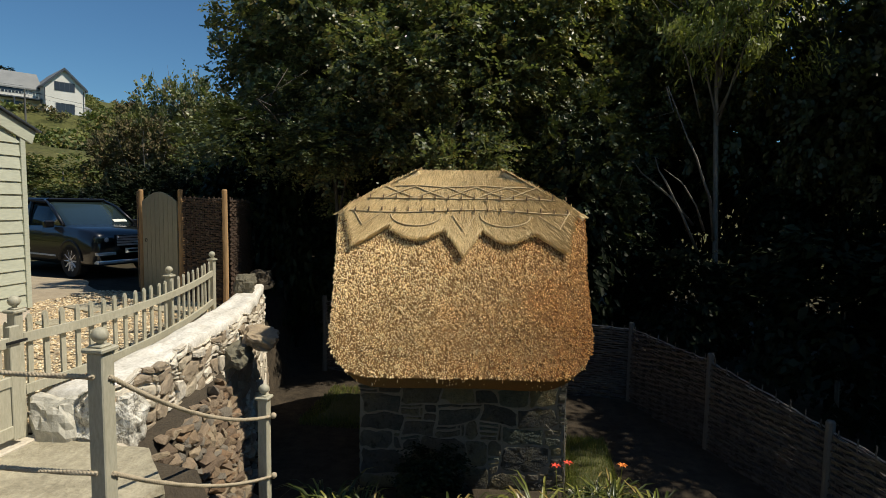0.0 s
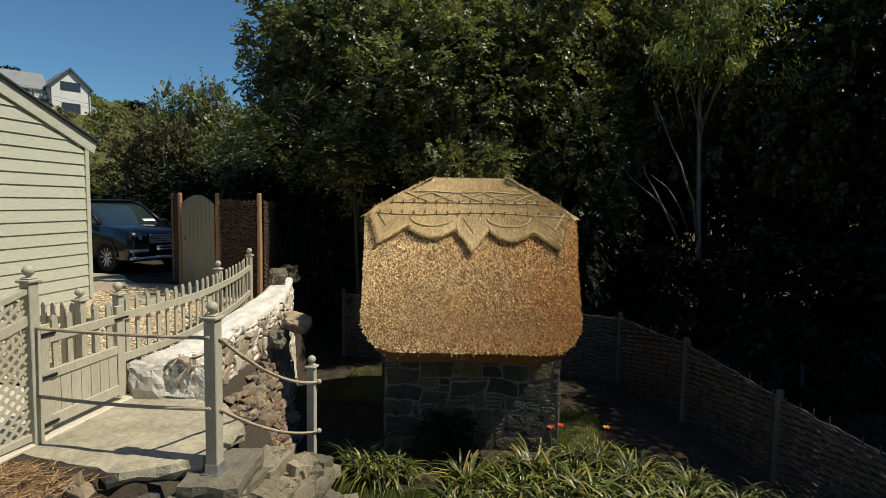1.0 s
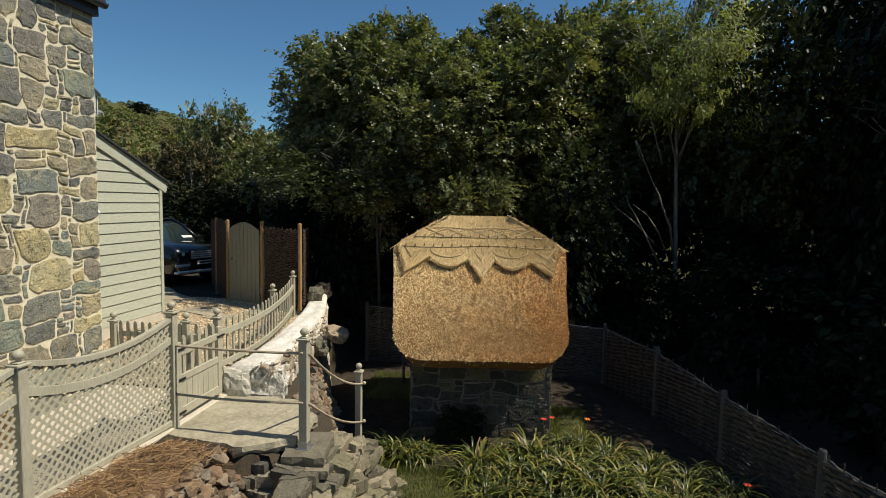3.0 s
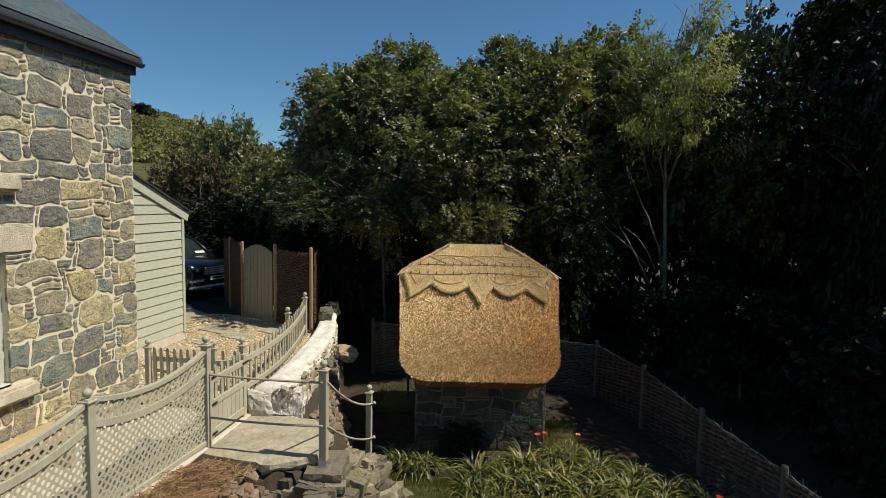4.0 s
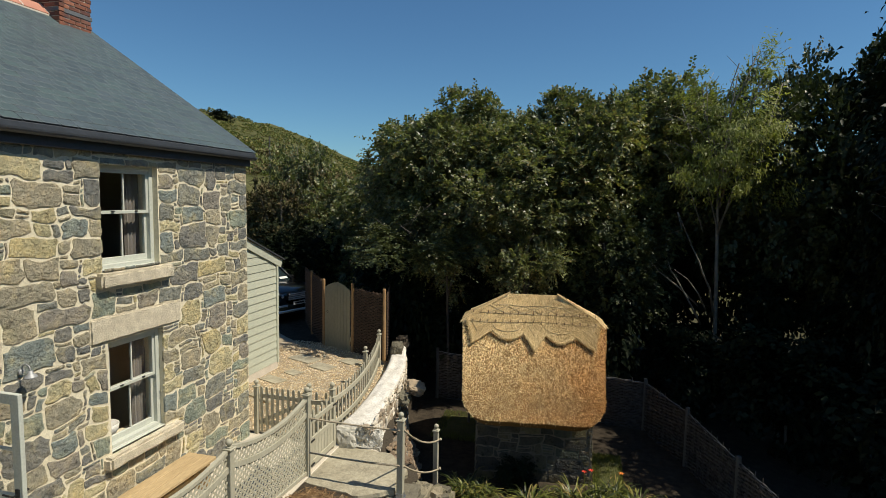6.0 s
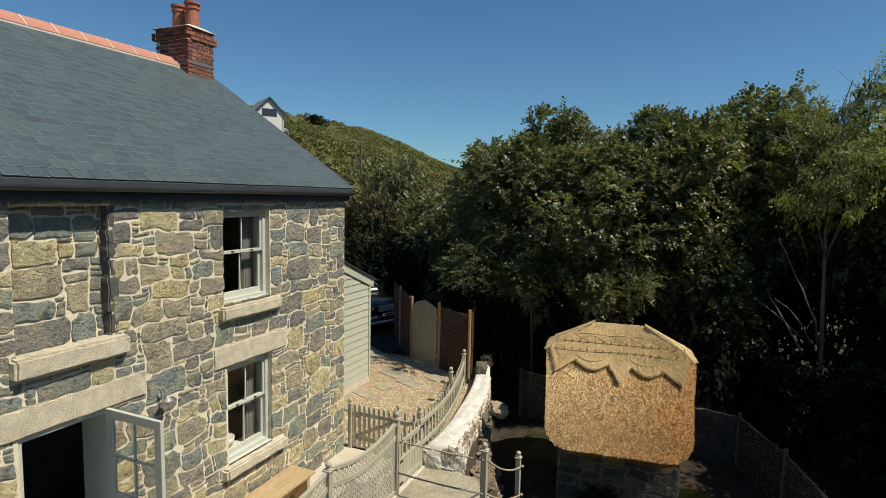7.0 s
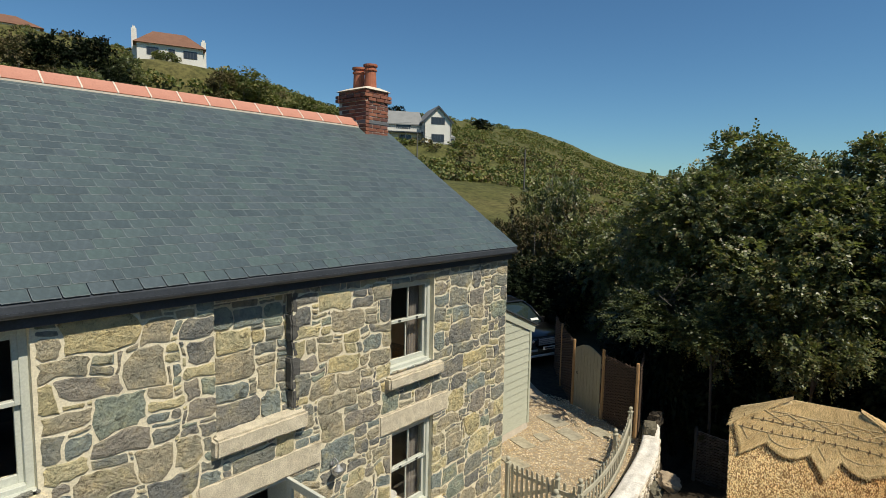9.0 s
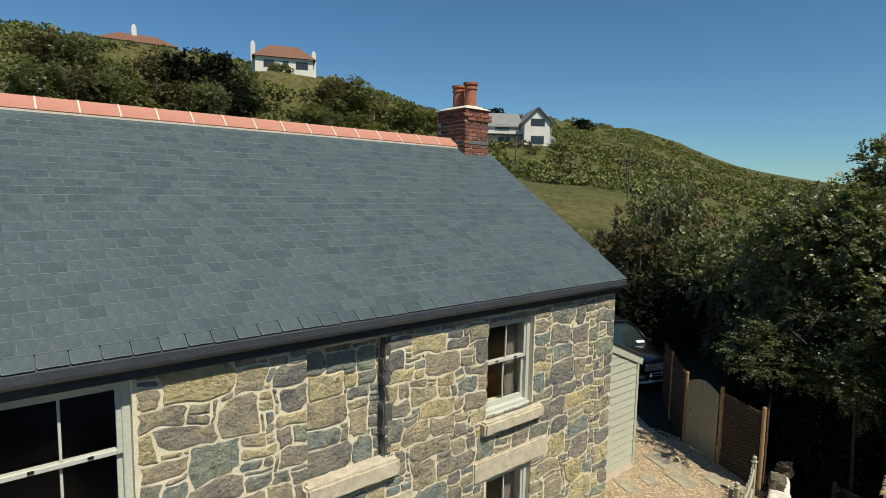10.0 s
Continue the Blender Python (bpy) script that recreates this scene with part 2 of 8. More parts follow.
def leaf_material(name, tones, rough=0.55, through_light=0.3, spec=0.3):
    m = Mat(name, rough, spec=spec)
    base = m.ramp(m.random(True), [(i / len(tones), c) for i, c in enumerate(tones)], True)
    big = m.ramp(m.noise(0.5, 3), [(0.35, (0.75, 0.8, 0.8)), (0.65, (1.25, 1.2, 0.95))])
    col = m.mix(1.0, base, big, "MULTIPLY")
    m.color(col)
    tr = m.node("ShaderNodeBsdfTranslucent")
    m.join(m.mix(1.0, col, (1.35, 1.5, 0.75), "MULTIPLY"), tr.inputs[0])
    mx = m.node("ShaderNodeMixShader", Fac=through_light)
    m.join(m.b.outputs[0], mx.inputs[1])
    m.join(tr.outputs[0], mx.inputs[2])
    m.join(mx.outputs[0], m.t.nodes["Material Output"].inputs[0])
    return m.m


M_LEAF = leaf_material("elm leaves", [(0.13, 0.152, 0.066), (0.185, 0.2, 0.082), (0.075, 0.092, 0.044), (0.25, 0.255, 0.125), (0.11, 0.128, 0.07), (0.185, 0.155, 0.075)], 0.4, 0.3, 0.5)
# elm tones lowered so trees on the shaded side look unlit
M_LEAF_SHADE = leaf_material("elm leaves dark as in shade", [(0.056, 0.07, 0.027), (0.076, 0.088, 0.036), (0.04, 0.054, 0.022)], 0.45, 0.12, 0.4)
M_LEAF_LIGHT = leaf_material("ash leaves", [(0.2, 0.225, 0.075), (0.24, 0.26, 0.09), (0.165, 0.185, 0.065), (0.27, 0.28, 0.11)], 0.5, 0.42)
# near-black: the wood's deep shade is put into the leaf colour
M_LEAF_DARK = leaf_material("leaves dark as in deep shade", [(0.012, 0.018, 0.008), (0.017, 0.024, 0.01), (0.009, 0.015, 0.007)], 0.5, 0.02, 0.12)
M_SCRUB = leaf_material("hill scrub", [(0.15, 0.17, 0.055), (0.19, 0.185, 0.065), (0.11, 0.135, 0.045), (0.22, 0.18, 0.08), (0.09, 0.115, 0.04)], 0.7, 0.2)
M_TWIGGY = leaf_material("bare brown scrub", [(0.15, 0.11, 0.06), (0.1, 0.085, 0.04), (0.12, 0.1, 0.05), (0.08, 0.085, 0.03)], 0.8, 0.1)
M_BLADE = leaf_material("daylily blades", [(0.09, 0.108, 0.024), (0.15, 0.165, 0.036), (0.045, 0.058, 0.016), (0.24, 0.23, 0.06), (0.03, 0.038, 0.012), (0.27, 0.2, 0.075)], 0.35, 0.2, 0.4)
M_GRASS = leaf_material("lawn grass", [(0.12, 0.15, 0.035), (0.17, 0.18, 0.05), (0.08, 0.115, 0.028), (0.2, 0.18, 0.065)], 0.6, 0.2)
M_DRYLEAF = leaf_material("withered blades", [(0.36, 0.27, 0.12), (0.28, 0.2, 0.09), (0.42, 0.33, 0.17)], 0.7, 0.2)
M_RED = grained("red petals", (0.6, 0.03, 0.015), (0.8, 0.08, 0.03), 20, 80, 0.6)
M_ORANGE = grained("orange petals", (0.75, 0.16, 0.02), (0.9, 0.3, 0.04), 20, 80, 0.6)


def glass_material(name, tint=(0.02, 0.022, 0.024), see=0.5):
    """A thin pane: mirror gloss over a clear or dark body."""
    m = Mat(name, 0.03)
    m.color(tint)
    tr = m.node("ShaderNodeBsdfTransparent")
    gl = m.node("ShaderNodeBsdfGlossy", Roughness=0.02)
    lw = m.node("ShaderNodeLayerWeight", Blend=0.5)
    steep, gloss = m.node("ShaderNodeMath"), m.node("ShaderNodeMath")
    steep.operation, gloss.operation = "POWER", "MULTIPLY_ADD"
    m.join(lw.outputs["Facing"], steep.inputs[0])
    steep.inputs[1].default_value = 4.0
    m.join(steep.outputs[0], gloss.inputs[0])
    gloss.inputs[1].default_value, gloss.inputs[2].default_value = 0.6, 0.045
    mx = m.node("ShaderNodeMixShader")
    m.join(gloss.outputs[0], mx.inputs[0])
    m.join(tr.outputs[0], mx.inputs[1])
    m.join(gl.outputs[0], mx.inputs[2])
    m.join(mx.outputs[0], m.t.nodes["Material Output"].inputs[0])
    return m.m


M_GLASS = glass_material("window glass")
M_CARGLASS = Mat("tinted car glass", 0.06, 0.0, 0.6).color((0.02, 0.032, 0.03)).m
M_CARPAINT = Mat("black car paint", 0.28, 0.1, 0.4).color((0.005, 0.005, 0.006))
M_CARPAINT.b.inputs["Coat Weight"].default_value = 1.0
M_CARPAINT = M_CARPAINT.m
M_CHROME = grained("bright satin trim", (0.8, 0.8, 0.8), (0.9, 0.9, 0.9), 8, 40, 0.25, 0.35, bump=0.0)
M_TYRE = grained("tyre rubber", (0.012, 0.012, 0.012), (0.025, 0.025, 0.025), 9, 60, 0.8)
M_PLATE = Mat("number plate white", 0.4).color((0.75, 0.75, 0.72)).m
M_BLACK = Mat("black plastic", 0.5).color((0.012, 0.012, 0.013)).m
M_FARGLASS = Mat("far window glass", 0.1).color((0.035, 0.04, 0.048)).m
M_FARSLATE = grained("far slate roof", (0.17, 0.175, 0.17), (0.25, 0.255, 0.245), 0.6, 6, 0.7)
M_FARCLAY = grained("far clay roof", (0.15, 0.07, 0.04), (0.22, 0.11, 0.065), 0.6, 6, 0.85)


def ground_material():
    m = Mat("ground", 0.95, spec=0.2)
    wide, mid, fine = m.noise(0.018, 5, 0.6), m.noise(0.25, 5, 0.65), m.noise(6, 6, 0.7)
    hill = m.ramp(wide, [(0.36, (0.05, 0.062, 0.02)), (0.5, (0.09, 0.092, 0.026)), (0.6, (0.14, 0.12, 0.045)), (0.68, (0.07, 0.075, 0.024))])
    hill = m.mix(0.5, hill, m.ramp(mid, [(0.35, (0.05, 0.058, 0.018)), (0.65, (0.12, 0.115, 0.04))]))
    tufts = m.ramp(m.noise(1.1, 6, 0.75), [(0.4, (0.4, 0.42, 0.4)), (0.56, (1.15, 1.12, 1.1))])
    hill = m.mix(0.75, hill, tufts, "MULTIPLY")
    soil = m.ramp(fine, [(0.3, (0.024, 0.019, 0.013)), (0.7, (0.07, 0.054, 0.036))])
    ln = m.node("ShaderNodeVectorMath")
    ln.operation = "LENGTH"
    m.join(m.co, ln.inputs[0])
    far = m.node("ShaderNodeMapRange", From_Min=16.0, From_Max=30.0)
    m.join(ln.outputs["Value"], far.inputs["Value"])
    m.color(m.mix(far.outputs[0], soil, hill)).bump(fine, 0.8, 0.05)
    return m.m


M_GROUND = ground_material()


# ---- building helpers ----
class Geo:
    """Vertices and faces gathered for one mesh."""

    def __init__(self):
        self.v, self.f = [], []

    def add(self, verts, faces):
        n = len(self.v)
        self.v += [tuple(p) for p in verts]
        self.f += [tuple(i + n for i in q) for q in faces]
        return self

    def box(self, x0, x1, y0, y1, z0, z1, m=None):
        p = [Vector(q) for q in ((x0, y0, z0), (x1, y0, z0), (x1, y1, z0), (x0, y1, z0), (x0, y0, z1), (x1, y0, z1), (x1, y1, z1), (x0, y1, z1))]
        if m is not None:
            p = [m @ q for q in p]
        return self.add(p, [(3, 2, 1, 0), (4, 5, 6, 7), (0, 1, 5, 4), (1, 2, 6, 5), (2, 3, 7, 6), (3, 0, 4, 7)])

    def tube(self, pts, radii, sides=6, caps=True):
        pts = [Vector(p) for p in pts]
        if not isinstance(radii, (list, tuple)):
            radii = [radii] * len(pts)
        verts, faces, side = [], [], None
        for i, p in enumerate(pts):
            d = (pts[min(i + 1, len(pts) - 1)] - pts[max(i - 1, 0)]).normalized()
            if side is None:
                side = d.orthogonal().normalized()
            side = (side - d * side.dot(d)).normalized()
            up = d.cross(side)
            verts += [p + radii[i] * (math.cos(2 * math.pi * k / sides) * side + math.sin(2 * math.pi * k / sides) * up) for k in range(sides)]
        for i in range(len(pts) - 1):
            for k in range(sides):
                a, b = i * sides + k, i * sides + (k + 1) % sides
                faces.append((a, b, b + sides, a + sides))
        if caps:
            faces += [tuple(reversed(range(sides))), tuple(range(len(verts) - sides, len(verts)))]
        return self.add(verts, faces)

    def lathe(self, profile, sides=12, m=None):
        """Turn (radius, height) pairs about z."""
        verts, faces = [], []
        for r, z in profile:
            verts += [Vector((r * math.cos(2 * math.pi * k / sides), r * math.sin(2 * math.pi * k / sides), z)) for k in range(sides)]
        if m is not None:
            verts = [m @ q for q in verts]
        for i in range(len(profile) - 1):
            for k in range(sides):
                a, b = i * sides + k, i * sides + (k + 1) % sides
                faces.append((a, b, b + sides, a + sides))
        faces += [tuple(reversed(range(sides))), tuple(range(len(verts) - sides, len(verts)))]
        return self.add(verts, faces)

    def prism(self, poly, depth, m=None):
        """Extrude a flat polygon (x, y pairs, anticlockwise) from z 0 to depth."""
        n = len(poly)
        verts = [Vector((x, y, 0)) for x, y in poly] + [Vector((x, y, depth)) for x, y in poly]
        if m is not None:
            verts = [m @ q for q in verts]
        return self.add(verts, [tuple(reversed(range(n))), tuple(range(n, 2 * n))] + [(i, (i + 1) % n, n + (i + 1) % n, n + i) for i in range(n)])

    def ball(self, c, r, sides=10):
        prof = [(max(0.002, r * math.sin(math.pi * i / 6)), -r * math.cos(math.pi * i / 6)) for i in range(7)]
        return self.lathe(prof, sides, Matrix.Translation(c))

    def mesh(self, name, bevel=0.0, smooth=False, segments=1):
        me = bpy.data.meshes.new(name)
        me.from_pydata(self.v, [], self.f)
        if bevel:
            bm = bmesh.new()
            bm.from_mesh(me)
            bmesh.ops.bevel(bm, geom=bm.edges[:], offset=bevel, segments=segments, affect="EDGES", clamp_overlap=True)
            bm.to_mesh(me)
            bm.free()
        if smooth:
            me.shade_smooth()
        return me


def part(name, geo, material, parent=None, label="", bevel=0.0, smooth=False, at=None):
    """One mesh object under a thing or part (or a thing of its own)."""
    me = geo if isinstance(geo, bpy.types.Mesh) else geo.mesh(name, bevel, smooth)
    if not me.materials:
        me.materials.append(material)
    ob = new(name, me)
    ob.parent = parent
    if at is not None:
        ob.matrix_basis = at
    if label:
        tagged(ob, label)
    return ob


def thing(name, label, category, at=(0, 0, 0), rz=0.0, group="", kind=""):
    ob = new(name)
    ob.empty_display_size = 0.1
    ob.matrix_basis = pose(*at, 0, 0, rz)
    return tagged(ob, label, category, group, kind)


def holed_wall(u_breaks, v_breaks, holes, thick, place):
    """A wall slab in (u, v) with rectangular openings; place turns (u, v, depth) into a point. Depth 0 is the face."""
    us = sorted(set(u_breaks) | {h[0] for h in holes} | {h[1] for h in holes})
    vs = sorted(set(v_breaks) | {h[2] for h in holes} | {h[3] for h in holes})
    solid = lambda i, j: 0 <= i < len(us) - 1 and 0 <= j < len(vs) - 1 and not any(h[0] <= (us[i] + us[i + 1]) / 2 <= h[1] and h[2] <= (vs[j] + vs[j + 1]) / 2 <= h[3] for h in holes)
    g = Geo()
    for i in range(len(us) - 1):
        for j in range(len(vs) - 1):
            if not solid(i, j):
                continue
            a, b, c, d = us[i], us[i + 1], vs[j], vs[j + 1]
            F = lambda u, v, w: place(u, v, w)
            g.add([F(a, c, 0), F(b, c, 0), F(b, d, 0), F(a, d, 0)], [(0, 1, 2, 3)])
            g.add([F(a, c, thick), F(b, c, thick), F(b, d, thick), F(a, d, thick)], [(3, 2, 1, 0)])
            for di, dj, e in ((-1, 0, ((a, c), (a, d))), (1, 0, ((b, d), (b, c))), (0, -1, ((b, c), (a, c))), (0, 1, ((a, d), (b, d)))):
                if not solid(i + di, j + dj):
                    (p, q), (r, s) = e
                    g.add([F(p, q, 0), F(r, s, 0), F(r, s, thick), F(p, q, thick)], [(0, 1, 2, 3)])
    return g


def rubble_layout(u0, u1, v0, v1, holes, seed, cell=0.055, big=0.55, quoins=False):
    """Rectangles that fill a wall as random rubble does: large blocks among small ones."""
    rng = random.Random(seed)
    nu, nv = int((u1 - u0) / cell), int((v1 - v0) / cell)
    cu, cv = (u1 - u0) / nu, (v1 - v0) / nv
    full = np.zeros((nu, nv), bool)
    for a, b, c, d in holes:
        full[max(0, math.floor((a - u0) / cu + 0.5)):max(0, math.floor((b - u0) / cu + 0.5)), max(0, math.floor((c - v0) / cv + 0.5)):max(0, math.floor((d - v0) / cv + 0.5))] = True
    out = []

    def put(i, j, w, h):
        full[i:i + w, j:j + h] = True
        out.append((u0 + i * cu, u0 + (i + w) * cu, v0 + j * cv, v0 + (j + h) * cv))

    if quoins:                                         # long and short corner blocks
        j, k = 0, 0
        while j < nv - 3:
            w, h = (rng.randint(8, 11), rng.randint(3, 5)) if k % 2 else (rng.randint(4, 6), rng.randint(4, 6))
            h = min(h, nv - j)
            if not full[nu - w:nu, j:j + h].any():
                put(nu - w, j, w, h)
            j, k = j + h, k + 1
    for a, b, c, d in (holes if quoins else ()):       # jamb stones beside the openings
        if d - c < 1.0:
            continue
        for side in (0, 1):
            j, k, top = max(0, int((c - v0) / cv)), side, min(nv, math.ceil((d - v0) / cv) + 1)
            edge = math.floor(((a if side == 0 else b) - u0) / cu + 0.5)
            while j < top - 1:
                w, h = (rng.randint(6, 8), rng.randint(3, 4)) if k % 2 else (rng.randint(3, 5), rng.randint(4, 6))
                i = edge - w if side == 0 else edge
                if 0 <= i and i + w <= nu and j + h <= nv and not full[i:i + w, j:j + h].any():
                    put(i, j, w, h)
                j, k = j + h, k + 1
    # large and middling blocks first, set on the courses below them where they can be
    for tries, ws, hs in ((int(nu * nv * 0.1 * big), (7, 12), (4, 7)), (int(nu * nv * 0.3 * big), (5, 8), (4, 6)), (int(nu * nv * 0.35), (4, 7), (2, 4))):
        for _ in range(tries):
            w, h = rng.randint(*ws), rng.randint(*hs)
            i, j = rng.randint(0, max(0, nu - w)), rng.randint(0, max(0, nv - h))
            if i + w > nu or j + h > nv or full[i:i + w, j:j + h].any():
                continue
            while j > 0 and not full[i:i + w, j - 1].any():
                j -= 1
            while i > 0 and not full[i - 1, j:j + h].any() and rng.random() < 0.95:
                i -= 1
            put(i, j, w, h)
    # packing stones in what is left
    for j in range(nv):
        for i in range(nu):
            if full[i, j]:
                continue
            w, h = rng.randint(3, 6), rng.randint(1, 4)
            k = 0
            while k < w and i + k < nu and not full[i + k, j]:
                k += 1
            w = k
            k = 0
            while k < h and j + k < nv and not full[i:i + w, j + k].any():
                k += 1
            h = min(k, 4 if w == 1 else int(1.5 * w))
            put(i, j, w, h)
    return out


def stone_shape(rect, seed, place, fade, joint=0.011, proud=0.014, wobble=0.03):
    """One squared-up field stone: rounded, uneven outline, chamfered arris, hummocky face. Returns verts, faces and centre."""
    rng = random.Random(seed)
    a, b, c, d = rect
    w, h = b - a, d - c
    j = min(joint, 0.22 * min(w, h))
    k1, k2, k3, k4 = (min(w, h) * rng.choice((0.05, 0.08, 0.12, 0.17, 0.23)) for _ in range(4))
    q1, q2, q3, q4 = (rng.uniform(0.7, 1.6) for _ in range(4))
    lim = lambda v: min(v, 0.42 * w)
    pts = [(a + j + lim(k1 * q1), c + j), (b - j - lim(k2 * q2), c + j), (b - j, c + j + k2), (b - j, d - j - k3), (b - j - lim(k3 * q3), d - j), (a + j + lim(k4 * q4), d - j), (a + j, d - j - k4), (a + j, c + j + k1)]
    rough = []                                         # rugged outline: break every side that is long enough
    for (x0, y0), (x1, y1) in zip(pts, pts[1:] + pts[:1]):
        rough.append((x0, y0))
        d = math.hypot(x1 - x0, y1 - y0)
        m = int(d / 0.085)
        for q in range(m):
            t = (q + 1 + rng.uniform(-0.2, 0.2)) / (m + 1)
            e = rng.uniform(-0.005, 0.013)
            rough.append((x0 + (x1 - x0) * t - (y1 - y0) / d * e, y0 + (y1 - y0) * t + (x1 - x0) / d * e))
    pts = rough

    def warp(u, v):
        f = fade(u, v) * wobble
        n = noise.noise_vector(Vector((u * 2.4, v * 2.4, 3.1))) * 1.7 + noise.noise_vector(Vector((u * 5.5, v * 5.5, 8.4))) * 0.8
        return u + n.x * f * 1.6, v + n.y * f * 1.3

    jit = min(0.009, 0.06 * min(w, h))
    pts = [warp(u + rng.uniform(-jit, jit), v + rng.uniform(-jit, jit)) for u, v in pts]
    n = len(pts)
    cu, cv = sum(p[0] for p in pts) / n, sum(p[1] for p in pts) / n
    t = proud * rng.uniform(0.55, 1.25)
    verts = [place(u, v, 0.02) for u, v in pts] + [place(u, v, -t * 0.6) for u, v in pts]
    s = 1 - min(0.3, 0.02 / min(w, h))
    verts += [place(cu + (u - cu) * s, cv + (v - cv) * s, -t + rng.uniform(-0.004, 0.004)) for u, v in pts]
    verts += [place(cu + (u - cu) * rng.uniform(0.42, 0.62), cv + (v - cv) * rng.uniform(0.42, 0.62), -t - rng.uniform(0.0, 0.005)) for u, v in pts]
    verts.append(place(cu + rng.uniform(-0.1, 0.1) * w, cv + rng.uniform(-0.1, 0.1) * h, -t - rng.uniform(0.001, 0.006)))
    faces = []
    for i in range(n):
        q = (i + 1) % n
        faces += [(i, q, n + q, n + i), (n + i, n + q, 2 * n + q, 2 * n + i), (2 * n + i, 2 * n + q, 3 * n + q, 3 * n + i), (3 * n + i, 3 * n + q, 4 * n)]
    return verts, faces


def lay_stones(wall, rects, seed, place, fade, singles, material, material_small, nearest=None, **kw):
    """The largest stones become parts of the wall one by one; the small rest is one part."""
    order = sorted(range(len(rects)), key=lambda i: -(rects[i][1] - rects[i][0]) * (rects[i][3] - rects[i][2]) * (1 if nearest is None else nearest(rects[i])))
    rest = Geo()
    for rank, i in enumerate(order):
        verts, faces = stone_shape(rects[i], seed * 1000 + i, place, fade, **kw)
        if rank < singles:
            g = Geo().add(verts, faces)
            part("stone", g, material, wall)
        else:
            rest.add(verts, faces)
    if rest.v:
        ob = part("small_stones", rest, material_small, wall)
        tagged(ob, "small packing stones in the joints", kind="stuff")


def rock_mesh(size, seed, flat=1.0):
    """An angular block: the hull of random points in a rounded box."""
    rng = random.Random(seed)
    bm = bmesh.new()
    for _ in range(15):
        p = Vector((rng.uniform(-1, 1), rng.uniform(-1, 1), rng.uniform(-1, 1)))
        p = p / (max(abs(p.x), abs(p.y), abs(p.z)) * 0.88 + p.length * 0.1) * rng.uniform(0.86, 1.0)
        bm.verts.new((p.x * size[0] / 2, p.y * size[1] / 2, p.z * size[2] / 2 * flat))
    r = bmesh.ops.convex_hull(bm, input=bm.verts)
    bmesh.ops.delete(bm, geom=[e for e in r["geom_interior"] if isinstance(e, bmesh.types.BMVert)], context="VERTS")
    bmesh.ops.bevel(bm, geom=bm.edges[:], offset=min(size) * 0.035, segments=1, affect="EDGES", clamp_overlap=True)
    me = bpy.data.meshes.new("rock")
    bm.to_mesh(me)
    bm.free()
    return me


def rugged_rock(size, seed):
    """A weathered boulder: a boxy lump with ledges and pits."""
    bm = bmesh.new()
    bmesh.ops.create_cube(bm, size=2.0)
    bmesh.ops.subdivide_edges(bm, edges=bm.edges[:], cuts=7, use_grid_fill=True)
    off = Vector((seed * 3.7, seed * 1.3, 0))
    for v in bm.verts:
        p = v.co.copy()
        q = p.normalized() * 1.25
        p = p.lerp(q, 0.45)
        n = noise.noise(p * 1.1 + off) * 0.28 + noise.noise(p * 2.7 + off) * 0.14 + abs(noise.noise(p * 5.5 + off)) * 0.1
        p *= 0.86 + n
        p.z = p.z * 0.8 + 0.2 * round(p.z * 3.5) / 3.5
        v.co = Vector((p.x * size[0] / 2, p.y * size[1] / 2, p.z * size[2] / 2))
    me = bpy.data.meshes.new("boulder")
    bm.to_mesh(me)
    bm.free()
    return me


def curve_between(a, b, sag=0.0, n=9):
    a, b = Vector(a), Vector(b)
    return [a.lerp(b, i / (n - 1)) - Vector((0, 0, sag * 4 * (i / (n - 1)) * (1 - i / (n - 1)))) for i in range(n)]


def rope_geo(pts, r):
    """A laid rope: three strands round a line."""
    g = Geo()
    pts = [Vector(p) for p in pts]
    fine, length = [], 0.0
    for a, b in zip(pts, pts[1:]):
        k = max(2, int((b - a).length / 0.022))
        fine += [a.lerp(b, i / k) for i in range(k)]
    fine.append(pts[-1])
    for s in range(3):
        line, run = [], 0.0
        for i, p in enumerate(fine):
            d = (fine[min(i + 1, len(fine) - 1)] - fine[max(i - 1, 0)]).normalized()
            u = Vector((0, 0, 1)).cross(d).normalized()
            v = d.cross(u)
            ph = run / 0.075 * 2 * math.pi + s * 2 * math.pi / 3
            line.append(p + (u * math.cos(ph) + v * math.sin(ph)) * r * 0.5)
            if i + 1 < len(fine):
                run += (fine[i + 1] - p).length
        g.tube(line, r * 0.56, 5)
    return g


# ---- ground and hill ----
def table(x, pairs):
    return float(np.interp(x, [p[0] for p in pairs], [p[1] for p in pairs]))


def glide(x, pairs):
    """Smooth curve through (place, value) pairs."""
    n = len(pairs)
    i = max(0, min(n - 2, sum(1 for p in pairs[1:-1] if p[0] <= x)))
    (x0, v0), (x1, v1) = pairs[i], pairs[i + 1]
    rate = lambda k: (pairs[min(k + 1, n - 1)][1] - pairs[max(k - 1, 0)][1]) / (pairs[min(k + 1, n - 1)][0] - pairs[max(k - 1, 0)][0])
    d = x1 - x0
    t = min(1.0, max(0.0, (x - x0) / d))
    return v0 * (1 + 2 * t) * (1 - t) ** 2 + rate(i) * d * t * (1 - t) ** 2 + v1 * t * t * (3 - 2 * t) - rate(i + 1) * d * t * t * (1 - t)


def step01(t):
    t = min(1.0, max(0.0, t))
    return t * t * (3 - 2 * t)


